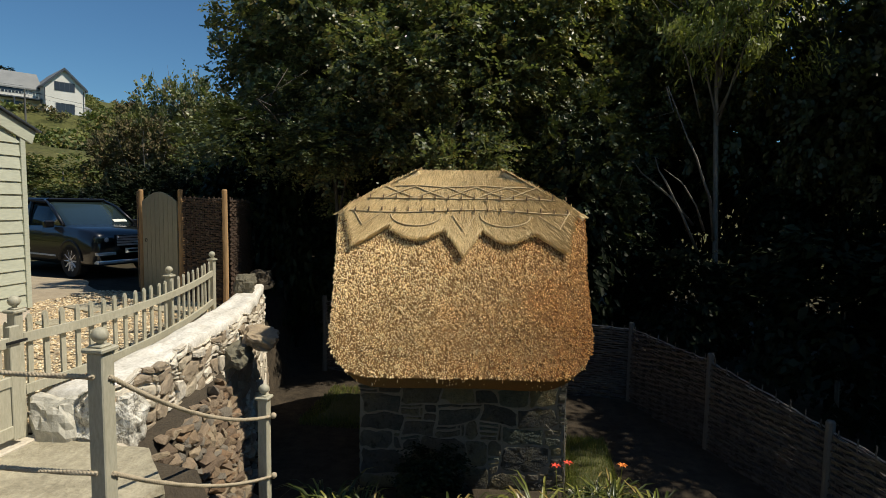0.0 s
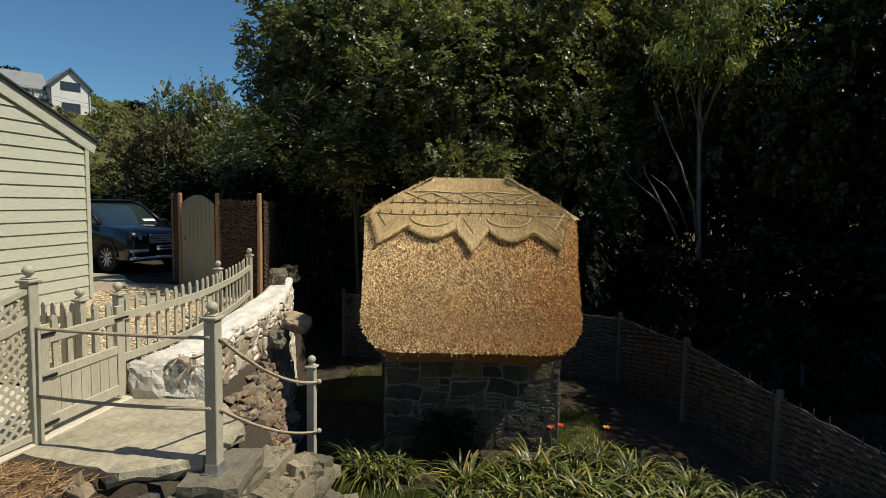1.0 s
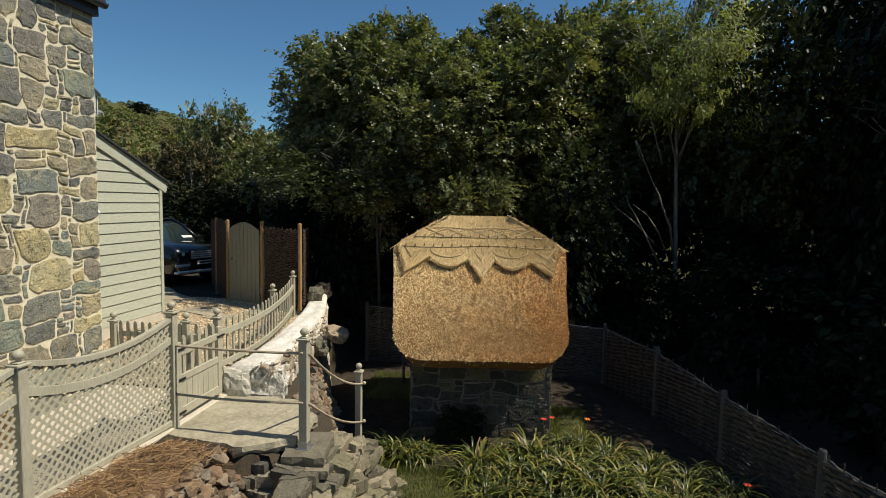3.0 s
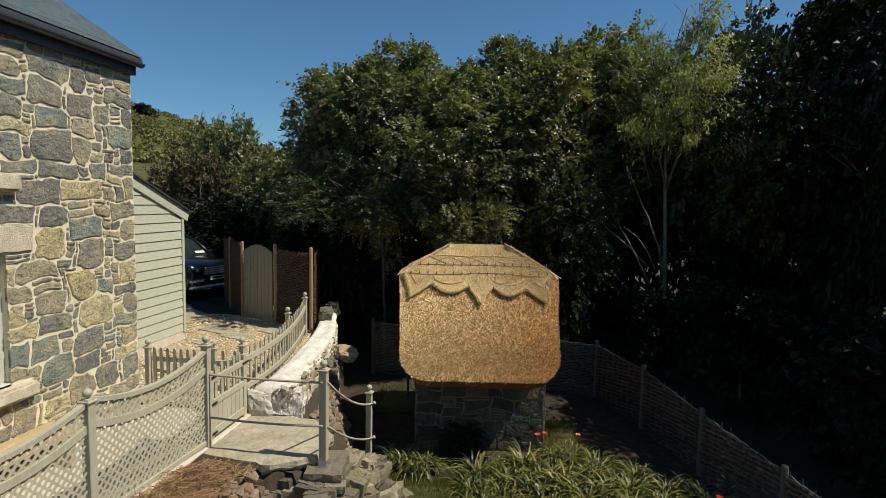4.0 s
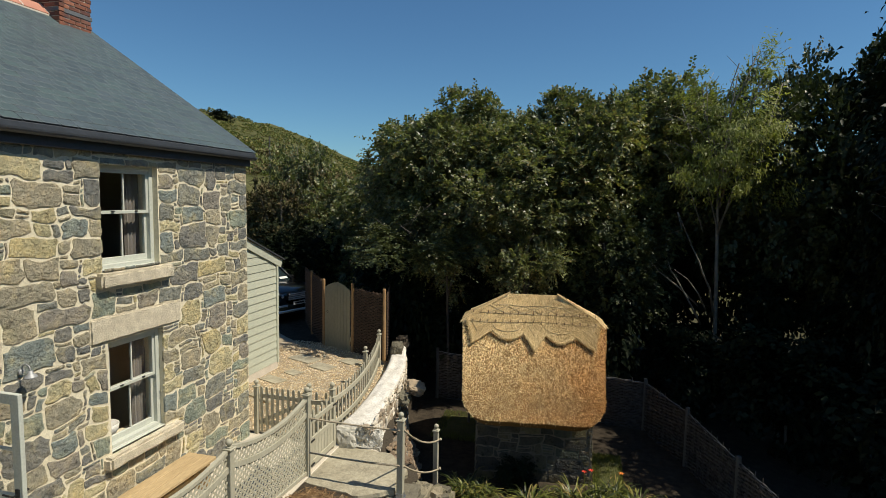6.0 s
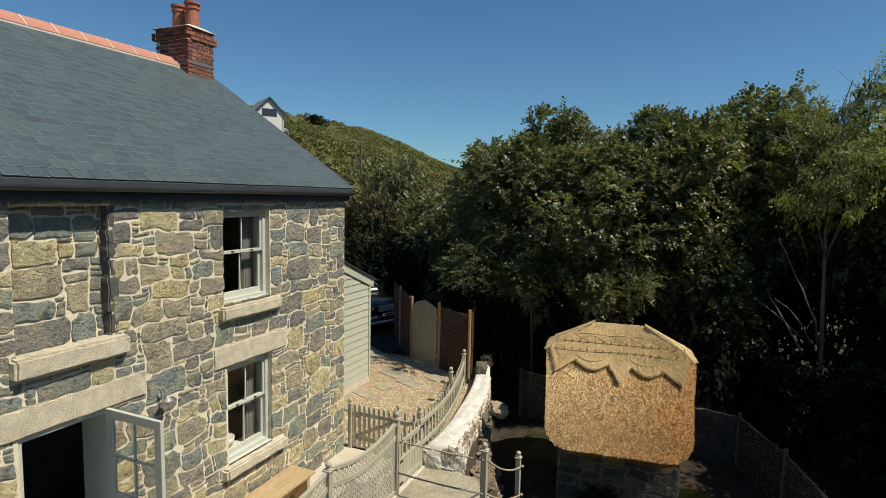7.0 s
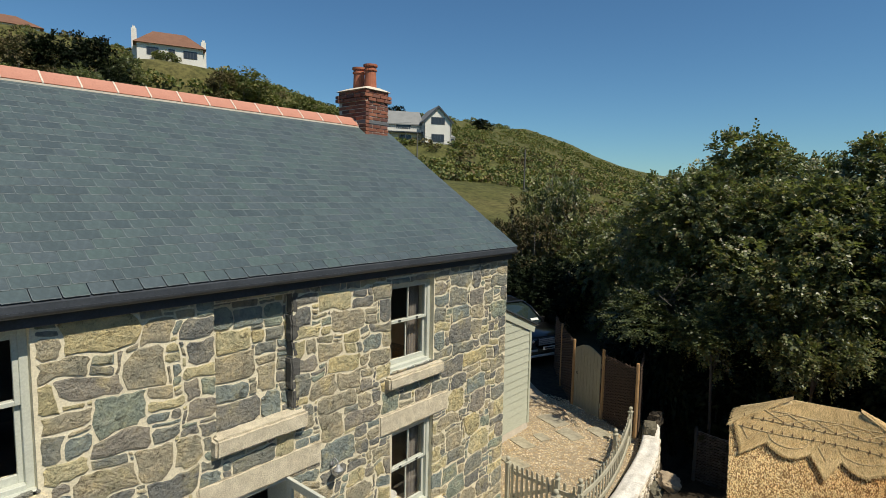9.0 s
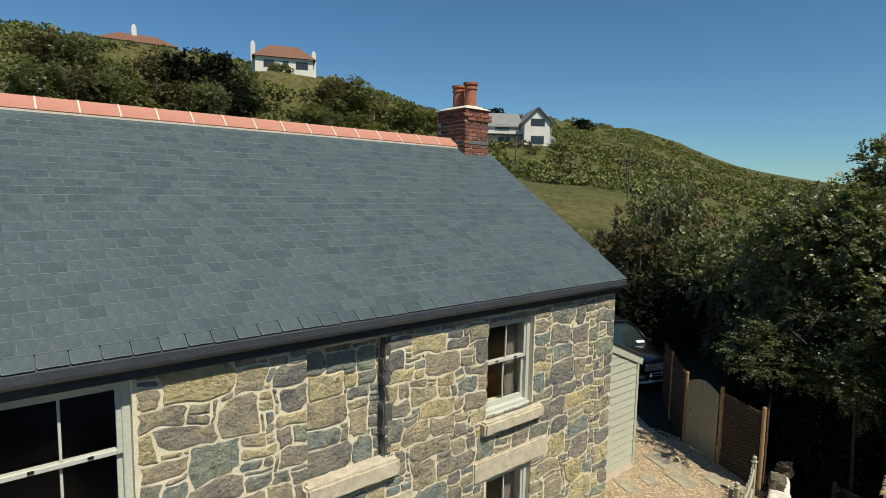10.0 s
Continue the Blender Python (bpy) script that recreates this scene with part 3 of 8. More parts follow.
BANK = [(-30, -3.1), (1.0, -3.08), (2.05, -3.05), (2.35, -2.5), (2.6, -2.45), (3.5, -3.35), (5.5, -3.88), (7.0, -4.14), (8.3, -4.28), (12, -4.8), (40, -6)]
CREST = [(-180, 3), (-120, 7), (-100, 12), (-88, 12.8), (-80, 12.6), (-70, 12.2), (-63, 11.2), (-56, 9.6), (-50, 8.0), (-46, 8.1), (-42, 7.95), (-40, 7.8), (-36.5, 7.35), (-32, 6.65), (-30.4, 6.2), (-28, 5.3), (-25, 4.0), (-23.4, 3.4), (-21, 2.6), (-15, 1.5), (0, 1.0), (90, 1.0), (180, 3)]
CREST_R = [(-180, 200), (-89, 150), (-66, 165), (-46, 200), (-42, 220), (-30, 300), (-21, 340), (180, 300)]
HOUSES = [(-89.4, 90.6, 16.6, 11), (-108.5, 43.5, 28.0, 9), (-126.2, 20.8, 32.2, 11)]


def ground_height(x, y):
    r, az = math.hypot(x, y), math.degrees(math.atan2(x, y))
    upper = table(y, [(-30, 0.0), (3.6, 0.0), (5.2, 0.2), (8.5, 0.22), (11, 0.06), (40, 0.0)])
    lower = -1.28 - 0.25 * step01((x - 3.5) / 3) + 0.5 * step01((y - 10) / 6)
    z = upper + (lower - upper) * step01((x - table(y, BANK)) / 0.3)
    if r > 26:
        R, e = table(az, CREST_R), table(az, CREST)
        top = 5 + R * math.tan(radians(e))
        g = max(0.0, (r - 26) / (R - 26))
        hill = top * (g ** 1.22 if g < 1 else 1 - 0.25 * (g - 1) ** 1.2 if g < 2.5 else 0.6)
        rough = noise.noise(Vector((x * 0.035, y * 0.035, 0))) * 1.6 + noise.noise(Vector((x * 0.12, y * 0.12, 5))) * 0.5
        z = z * (1 - step01((r - 26) / 10)) + max(-2.0, hill) + rough * step01((r - 30) / 40)
    for hx, hy, hz, hr in HOUSES:
        d = math.hypot(x - hx, y - hy)
        if d < hr * 2:
            z += (hz - z) * (1 - step01((d - hr) / hr))
    return z


def grid_lines(lo, hi, pitch, reach):
    mid = list(np.arange(lo, hi + 1e-6, pitch))
    out, p, s = [], hi, pitch
    while p < reach:
        s *= 1.09
        p += s
        out.append(p)
    left, p, s = [], lo, pitch
    while p > -reach:
        s *= 1.09
        p -= s
        left.append(p)
    return left[::-1] + mid + out


def build_ground():
    xs, ys = grid_lines(-6, 5, 0.22, 1600), grid_lines(0.5, 10, 0.25, 1600)
    # finer lines over the hill that the camera sees
    xs = sorted(set(np.round(xs, 3)) | set(np.round(np.arange(-260, -14, 3.0), 3)))
    ys = sorted(set(np.round(ys, 3)) | set(np.round(np.arange(16, 260, 3.0), 3)))
    g = Geo()
    g.v = [(x, y, ground_height(x, y) + (0.03 * noise.noise(Vector((x * 1.7, y * 1.7, 2))) if math.hypot(x, y) < 20 else 0)) for y in ys for x in xs]
    n = len(xs)
    g.f = [(j * n + i, j * n + i + 1, (j + 1) * n + i + 1, (j + 1) * n + i) for j in range(len(ys) - 1) for i in range(n - 1)]
    return part("ground", g, M_GROUND, smooth=True)


tagged(build_ground(), "dark garden soil rising into a green gorse hillside", "ground", kind="structure")

# courtyard paving, gravel yard and lawn lie on the ground
g = Geo().box(-5.6, -3.7, -12, 3.62, -0.3, 0.03)
tagged(part("pavement", g, M_PAVE, bevel=0.01), "pale concrete courtyard paving beside the cottage", "paving", kind="structure")


def build_gravel():
    g = Geo()
    nx, ny = 14, 14
    edge = lambda y: table(y, [(3.6, -3.78), (5.5, -3.92), (7, -4.12), (8.3, -4.5), (12.3, -5.2)])
    # stops short where tree shade falls; the dark soil beyond stands for it
    far = lambda u: table(u, [(0.0, 11.2), (0.3, 10.9), (0.45, 9.6), (0.6, 8.73), (1.0, 8.73)])
    Y = lambda i, j: 3.63 + j / ny * (far(i / nx) - 3.63)
    P = lambda i, j: (-11.5 + i / nx * (edge(Y(i, j)) + 11.5), Y(i, j))
    g.v = [(x, y, ground_height(x, y) + 0.035) for j in range(ny + 1) for i in range(nx + 1) for x, y in [P(i, j)]]
    g.f = [(j * (nx + 1) + i, j * (nx + 1) + i + 1, (j + 1) * (nx + 1) + i + 1, (j + 1) * (nx + 1) + i) for j in range(ny) for i in range(nx)]
    return part("gravel_yard", g, M_GRAVEL)


yard = tagged(build_gravel(), "golden pea gravel yard between cottage and fence", "gravel", kind="structure")


def build_pebbles():
    rng = np.random.default_rng(4)
    g = Geo()
    for _ in range(15000):
        y = 3.7 + 5.3 * rng.random() ** 1.15
        x = rng.uniform(-7.6, -3.9 - 0.12 * max(0.0, y - 5.0))
        s = rng.uniform(0.009, 0.024)
        z = ground_height(x, y) + 0.038 + s * 0.3
        a = rng.uniform(0, 6.28)
        c, q = math.cos(a) * s, math.sin(a) * s
        g.add([(x + c * 1.3, y + q * 1.3, z), (x - q, y + c, z), (x - c * 1.3, y - q * 1.3, z), (x + q, y - c, z), (x, y, z + s * 0.7), (x, y, z - s * 0.7)],
              [(0, 1, 4), (1, 2, 4), (2, 3, 4), (3, 0, 4)])
    return part("pebbles", g, M_PEBBLE)


tagged(build_pebbles(), "loose golden and buff pebbles in the yard", "pebbles", kind="stuff")


def slab_mesh(w, d, t, seed, jag=0.08):
    """A riven slab: crooked four-sided outline with chipped edges, flat top."""
    r = random.Random(seed)
    return riven_slab([Vector((sx * w / 2 * r.uniform(1 - jag * 2, 1), sy * d / 2 * r.uniform(1 - jag * 2, 1))) for sx, sy in ((-1, -1), (1, -1), (1, 1), (-1, 1))], t, r)


def riven_slab(c, t, r):
    out = []
    for p, q in zip(c, c[1:] + c[:1]):
        out.append(p)
        m = max(1, int((q - p).length / 0.13))
        for k in range(m):
            out.append(p.lerp(q, (k + 1 + r.uniform(-0.25, 0.25)) / (m + 1)) + Vector((r.uniform(-1, 1), r.uniform(-1, 1))) * 0.018)
    n = len(out)
    g = Geo()
    g.v = [(p.x * r.uniform(0.9, 1.0), p.y * r.uniform(0.9, 1.0), -t / 2) for p in out] + [(p.x, p.y, t * r.uniform(-0.15, 0.15)) for p in out] + [(p.x * 0.985, p.y * 0.985, t / 2 - r.uniform(0.0, 0.12) * t) for p in out]
    g.v += [(p.x * 0.6, p.y * 0.6, t / 2 - r.uniform(0.0, 0.06) * t) for p in out]
    g.f = [tuple(reversed(range(n))), tuple(range(3 * n, 4 * n))] + [(q + i, q + (i + 1) % n, q + n + (i + 1) % n, q + n + i) for q in (0, n, 2 * n) for i in range(n)]
    return g.mesh("slab")


for i, (x, y, w, d, a) in enumerate([(-6.45, 7.35, 0.85, 0.5, -22), (-5.72, 6.9, 0.7, 0.42, -20), (-6.15, 6.3, 0.4, 0.3, -24), (-6.35, 5.75, 0.62, 0.34, -20), (-6.0, 4.9, 0.7, 0.45, -18), (-5.25, 7.5, 0.6, 0.4, -24)]):
    tagged(part("stepping_stone", slab_mesh(w, d, 0.06, 50 + i), M_FLAG, at=pose(x, y, ground_height(x, y) + 0.035, 0, 0, a)), "flat grey slate stepping stone set in gravel", "paving stone", "stepping stones")


def rough_block(x0, x1, y0, y1, z0, z1, amp=0.011, bevel=0.022):
    """A hand-dressed granite block: eased arrises and a pitted, uneven face."""
    me = Geo().box(x0, x1, y0, y1, z0, z1).mesh("granite", bevel, False, 2)
    bm = bmesh.new()
    bm.from_mesh(me)
    for _ in range(4):
        bmesh.ops.subdivide_edges(bm, edges=[e for e in bm.edges if e.calc_length() > 0.07], cuts=1)
    bmesh.ops.triangulate(bm, faces=bm.faces[:])
    for v in bm.verts:
        v.co += noise.noise_vector(v.co * 9) * amp + noise.noise_vector(v.co * 31) * amp * 0.6
    bm.to_mesh(me)
    bm.free()
    return me


# ---- cottage ----
WX, Y0, Y1, WT = -5.435, -10.0, 3.5, 4.86            # mortar face, ends and head of the front wall
WIN1, WIN3, WIN2 = (0.5, 1.45, 3.4, 4.72), (-4.76, -3.745, 3.4, 4.845), (0.55, 1.48, 1.05, 2.48)
DOOR = (-2.15, -1.2, 0.12, 2.52)
BLIND = (-2.13, -1.14, 3.3, 4.8)
cottage_wall = lambda u, v, w: (WX - w, u, v)
OPEN = [WIN1, WIN2, WIN3, DOOR]
wall_east = part("wall_east", holed_wall([Y0, Y1], [-0.3, WT], OPEN + [BLIND], 0.5, cottage_wall), M_MORTAR)
tagged(wall_east, "rubble stone cottage front wall with cream lime pointing", "wall", kind="structure")
part("blind_back", Geo().box(WX - 0.5, WX - 0.13, BLIND[0], BLIND[1], BLIND[2], BLIND[3]), M_MORTAR, wall_east, "blocked-up window back of stone")
LINTEL2, DLINTEL = (0.28, 1.82, 2.5, 2.82), (-2.37, -0.74, 2.53, 2.84)
SILLS = [(0.4, 1.62, 3.16, 3.37), (-2.2, -1.0, 3.1, 3.34), (0.42, 1.74, 0.84, 1.03), (-4.9, -3.68, 3.16, 3.36)]
holes = OPEN + [BLIND, LINTEL2, DLINTEL] + SILLS


def cottage_fade(u, v):
    d = min([max(h[0] - u, u - h[1], h[2] - v, v - h[3]) for h in holes] + [u - Y0, Y1 - u, v, WT - v])
    return max(0.0, min(1.0, d / 0.16))


rects = rubble_layout(-6.2, Y1, 0.0, WT, holes, 11, quoins=True)
lay_stones(wall_east, rects, 3, cottage_wall, cottage_fade, 300, M_STONE, M_STONE_S, nearest=lambda r: 1 if r[0] > -4.2 else 0.05)
rects = rubble_layout(BLIND[0], BLIND[1], BLIND[2], BLIND[3], [], 5, big=0.3)
# right jamb of the blind window: its shadow is put into the stone colour
for z, h, e in ((0.05, 0.25, 0.0), (0.302, 0.41, 0.014), (0.714, 0.2, -0.006), (0.916, 0.33, 0.01), (1.248, 0.26, -0.004)):
    z += BLIND[2]
    part("jamb_stone", rough_block(WX - 0.124, WX + 0.008, BLIND[1] - 0.02 - e, BLIND[1] + 0.08 + e * 1.5, z, z + h, 0.014, 0.016), M_JAMB, wall_east)
lay_stones(wall_east, rects, 4, lambda u, v, w: (WX - 0.125 - w, u, v), lambda u, v: 0.4, 20, M_STONE, M_STONE_S)

for a, b, c, d in (LINTEL2, DLINTEL):
    part("lintel", rough_block(WX - 0.2, WX + 0.03, a, b, c, d), M_GRANITE, wall_east, "long pinkish granite lintel")
for k, (a, b, c, d) in enumerate(SILLS):
    part("sill", rough_block(WX - 0.12, WX + 0.12, a, b, c + 0.02, d, 0.01, 0.03), M_GRANITE, wall_east, "rough projecting granite sill")

# gable, back and inner leaves close the house
gable = tagged(part("wall_north", Geo().add([(-5.935, 3.497, -0.3), (-12.4, 3.497, -0.3), (-12.4, 3.497, 4.86), (-8.9, 3.497, 7.3), (-5.935, 3.497, 5.1), (-5.935, 3.0, -0.3), (-12.4, 3.0, -0.3), (-12.4, 3.0, 4.86), (-8.9, 3.0, 7.3), (-5.935, 3.0, 5.1)],
    [(0, 1, 2, 3, 4), (9, 8, 7, 6, 5), (0, 5, 6, 1), (1, 6, 7, 2), (2, 7, 8, 3), (3, 8, 9, 4), (4, 9, 5, 0)]), M_MORTAR), "pointed stone gable wall of the cottage", "wall", kind="structure")
north_place = lambda u, v, w: (u, 3.5 - w, v)
rects = rubble_layout(-7.6, WX, 0.0, 4.8, [], 9, quoins=True)
lay_stones(gable, rects, 6, north_place, lambda u, v: min(1, max(0, (WX - u) / 0.2)), 20, M_STONE, M_STONE_S)
tagged(part("wall_west", Geo().box(-12.9, -12.4, Y0, 3.5, -0.3, 4.86), M_MORTAR), "rear wall of the cottage", "wall", kind="structure")
tagged(part("wall_south", Geo().box(-12.4, WX, Y0 - 0.5, Y0, -0.3, 7.2), M_MORTAR), "far end wall of the cottage", "wall", kind="structure")
tagged(part("floor", Geo().box(-12.4, -5.9, Y0, 3.0, -0.1, 0.1), M_ROOM), "ground floor inside the cottage, coloured dim as if unlit", "floor", kind="structure")
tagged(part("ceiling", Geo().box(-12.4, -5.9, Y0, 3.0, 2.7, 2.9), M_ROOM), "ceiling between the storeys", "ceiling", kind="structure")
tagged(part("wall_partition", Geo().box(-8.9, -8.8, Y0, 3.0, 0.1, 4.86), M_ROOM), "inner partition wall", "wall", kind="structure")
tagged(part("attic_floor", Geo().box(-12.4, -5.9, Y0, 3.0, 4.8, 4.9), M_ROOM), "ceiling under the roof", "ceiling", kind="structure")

# roof: slope from the eave (x -5.2, z 5.06) to the ridge (x -8.9, z 7.45)
EAVE, RIDGE = Vector((-5.26, 0, 5.075)), Vector((-8.9, 0, 7.45))
slope = (RIDGE - EAVE)
SL = slope.length
up_dir = slope.normalized()
out_dir = Vector((-up_dir.z, 0, up_dir.x)) * -1
VERGE = 3.56
roof = thing("roof", "pitched natural slate roof with red clay ridge", "roof", kind="structure")
g = Geo()
g.add([(EAVE.x, Y0 - 0.6, EAVE.z - 0.012), (RIDGE.x, Y0 - 0.6, RIDGE.z - 0.012), (-12.6, Y0 - 0.6, 5.03), (EAVE.x, VERGE - 0.03, EAVE.z - 0.012), (RIDGE.x, VERGE - 0.03, RIDGE.z - 0.012), (-12.6, VERGE - 0.03, 5.03),
       (EAVE.x, Y0 - 0.6, EAVE.z - 0.1), (RIDGE.x, Y0 - 0.6, RIDGE.z - 0.14), (-12.6, Y0 - 0.6, 4.9), (EAVE.x, VERGE - 0.03, EAVE.z - 0.1), (RIDGE.x, VERGE - 0.03, RIDGE.z - 0.14), (-12.6, VERGE - 0.03, 4.9)],
      [(0, 3, 4, 1), (1, 4, 5, 2), (7, 10, 9, 6), (8, 11, 10, 7), (3, 9, 10, 4), (4, 10, 11, 5), (0, 1, 7, 6), (1, 2, 8, 7), (0, 6, 9, 3), (2, 5, 11, 8)])
part("roof_deck", g, M_DARKWOOD, roof)
g = Geo().box(WX - 0.02, -5.36, Y0 - 0.5, 3.53, 4.85, 5.0)
part("fascia", g, M_DARKWOOD, roof, "dark grey painted fascia board", bevel=0.005)
g = Geo().box(WX - 0.05, -5.3, Y0 - 0.5, 3.54, 4.985, 5.03)
part("soffit", g, M_DARKWOOD, roof)
prof = [(math.cos(a) * 0.058, math.sin(a) * 0.058) for a in [math.pi + math.pi * k / 8 for k in range(9)]] + [(math.cos(a) * 0.05, math.sin(a) * 0.05) for a in [2 * math.pi - math.pi * k / 8 for k in range(9)]]
g = Geo().prism(prof, VERGE - Y0 + 0.5, Matrix.Translation((-5.295, VERGE, 5.01)) @ Matrix.Rotation(radians(90), 4, "X"))
part("gutter", g, M_DARKWOOD, roof, "dark grey half-round gutter")

# chimney, 12 courses of brick with a corbel, lead apron, cement flaunching and two pots
chimney = thing("chimney", "red brick chimney stack with two terracotta pots", "chimney", (-8.93, 3.08, 6.83))
CW, CD = 0.42, 0.33                                   # half sizes along x and y
part("core", Geo().box(-CW + 0.012, CW - 0.012, -CD + 0.012, CD - 0.012, -0.4, 1.3), M_CEMENT, chimney)
part("lead_apron", Geo().box(-CW - 0.03, CW + 0.03, -CD - 0.03, CD + 0.03, -0.4, 0.36), M_LEAD, chimney, "grey lead flashing at the base", bevel=0.01)
brick_mesh = Geo().box(-0.104, 0.104, -0.05, 0.05, -0.032, 0.032).mesh("brick", 0.005)
header_mesh = Geo().box(-0.05, 0.05, -0.05, 0.05, -0.032, 0.032).mesh("brick_half", 0.005)
rng = random.Random(7)
for c in range(12):
    z = 0.36 + 0.036 + c * 0.077
    e = 0.03 if c in (9, 10) else 0.0
    for side in range(4):
        half, off = ((CW, CD), (CD, CW), (CW, CD), (CD, CW))[side]
        half, off = half + e, off + e
        run = -half + (0.0 if (c + side) % 2 else 0.11)
        while run < half - 0.03:
            L = min(0.213, half - run)
            me = brick_mesh if L > 0.15 else header_mesh
            at = pose(0, 0, z + rng.uniform(-0.002, 0.002), 0, 0, 90 * side) @ pose(run + (0.104 if L > 0.15 else 0.05), -off + 0.05 + rng.uniform(-0.003, 0.003), 0, 0, 0, rng.uniform(-0.6, 0.6))
            part("brick", me, M_BRICK, chimney, at=at)
            run += 0.218 if L > 0.15 else 0.11
part("band", Geo().box(-CW - 0.006, CW + 0.006, -CD - 0.006, CD + 0.006, 0.36 + 3 * 0.077 + 0.005, 0.36 + 4 * 0.077 - 0.005), M_BLUEBRICK, chimney, "thin slate-blue band course", bevel=0.004)
g = Geo().add([(-CW - 0.05, -CD - 0.05, 1.285), (CW + 0.05, -CD - 0.05, 1.285), (CW + 0.05, CD + 0.05, 1.285), (-CW - 0.05, CD + 0.05, 1.285), (-0.32, -0.17, 1.37), (0.32, -0.17, 1.37), (0.32, 0.17, 1.37), (-0.32, 0.17, 1.37)],
              [(3, 2, 1, 0), (4, 5, 6, 7), (0, 1, 5, 4), (1, 2, 6, 5), (2, 3, 7, 6), (3, 0, 4, 7)])
part("flaunching", g, M_CEMENT, chimney, "sloped pale cement cap", bevel=0.01)
POT = [(0.135, 0), (0.13, 0.05), (0.12, 0.3), (0.118, 0.36), (0.14, 0.37), (0.14, 0.4), (0.122, 0.41), (0.125, 0.45), (0.15, 0.46), (0.15, 0.5), (0.11, 0.505), (0.1, 0.35)]
for k, x in enumerate((0.19, -0.17)):
    part("chimney_pot", Geo().lathe(POT, 20, Matrix.Translation((x, 0.02, 1.34)) @ Matrix.Scale(1.0 - 0.04 * k, 4)), M_TERRA, chimney, "round terracotta chimney pot", smooth=False)


# sash windows
def sash_window(hole, number):
    """Painted timber sash window of two by two panes, set back in its opening; local y runs along the wall, +x outwards."""
    a, b, c, d = hole
    w, h = b - a, d - c
    win = thing("window_%d" % number, "pale sage timber sash window with four panes", "window", (WX - 0.13, a, c), kind="structure")
    F = 0.065
    g = Geo().box(-0.07, 0.05, 0, F, 0, h).box(-0.07, 0.05, w - F, w, 0, h).box(-0.07, 0.05, F, w - F, h - F, h).box(-0.07, 0.07, F, w - F, 0, F * 0.9)
    part("window_frame", g, M_SAGE, win, bevel=0.004)
    part("window_sill", Geo().box(-0.07, 0.13, -0.0, w, -0.035, 0.012), M_SAGE, win, "painted timber inner sill", bevel=0.006)
    mid = h * 0.54
    for name, lo, hi, x in (("upper_sash", mid - 0.02, h - F, 0.012), ("lower_sash", F * 0.9, mid + 0.02, -0.03)):
        S = 0.042
        g = Geo().box(x - 0.02, x + 0.02, F, F + S, lo, hi).box(x - 0.02, x + 0.02, w - F - S, w - F, lo, hi)
        g.box(x - 0.02, x + 0.02, F + S, w - F - S, lo, lo + (S if name == "upper_sash" else 0.075)).box(x - 0.02, x + 0.02, F + S, w - F - S, hi - S, hi)
        g.box(x - 0.014, x + 0.014, w / 2 - 0.011, w / 2 + 0.011, lo + 0.03, hi - 0.03)
        sash = part(name, g, M_SAGE, win, bevel=0.003)
        for p, q in ((F + S, w / 2 - 0.011), (w / 2 + 0.011, w - F - S)):
            pane = part("pane", Geo().box(x - 0.003, x + 0.003, p, q, lo + 0.03, hi - 0.03), M_GLASS, sash)
            pane.visible_shadow = False
    for y in (w * 0.3, w * 0.7):
        part("catch", Geo().box(0.02, 0.045, y - 0.022, y + 0.022, mid + 0.0, mid + 0.02), M_IRON, win)
    return win


for k, hole in enumerate((WIN1, WIN2, WIN3)):
    sash_window(hole, k + 1)
    # linen curtains hang inside
    for side in ((0, 1) if k < 2 else ()):
        g = Geo()
        y0 = hole[0] + 0.02 if side == 0 else hole[1] - 0.28
        n = 14
        pts = [(WX - 0.3 - 0.02 * math.sin(i * 1.9), y0 + 0.26 * i / n) for i in range(n + 1)]
        g.v = [(x, y, z) for z in (hole[2] + 0.02, hole[3] - 0.02) for x, y in pts]
        g.f = [(i, i + 1, n + 2 + i, n + 1 + i) for i in range(n)]
        cur = part("curtain", g, M_CURTAIN)
        cur.modifiers.new("thick", "SOLIDIFY").thickness = 0.006
        tagged(cur, "gathered linen curtain behind the window", "curtain", "curtains")
tagged(part("bowl", Geo().lathe([(0.05, 0), (0.1, 0.03), (0.15, 0.12), (0.16, 0.2), (0.15, 0.2), (0.09, 0.05)], 20, Matrix.Translation((WX - 0.4, 0.85, 1.06))), M_WHITE, smooth=True), "white bowl on the inner window sill", "bowl")

# stable door: painted lining, upper leaf of four panes swung out, lower leaf ajar
door = thing("door_1", "pale sage stable door with glazed upper leaf open", "door", (WX, DOOR[1], DOOR[2]), kind="structure")
DW, DH = DOOR[1] - DOOR[0], DOOR[3] - DOOR[2]
g = Geo().box(-0.44, -0.02, -0.045, 0.0, 0, DH).box(-0.44, -0.02, -DW, -DW + 0.045, 0, DH).box(-0.44, -0.02, -DW + 0.045, -0.045, DH - 0.045, DH)
part("door_lining", g, M_SAGE, door, bevel=0.004)
LEAF = 0.86


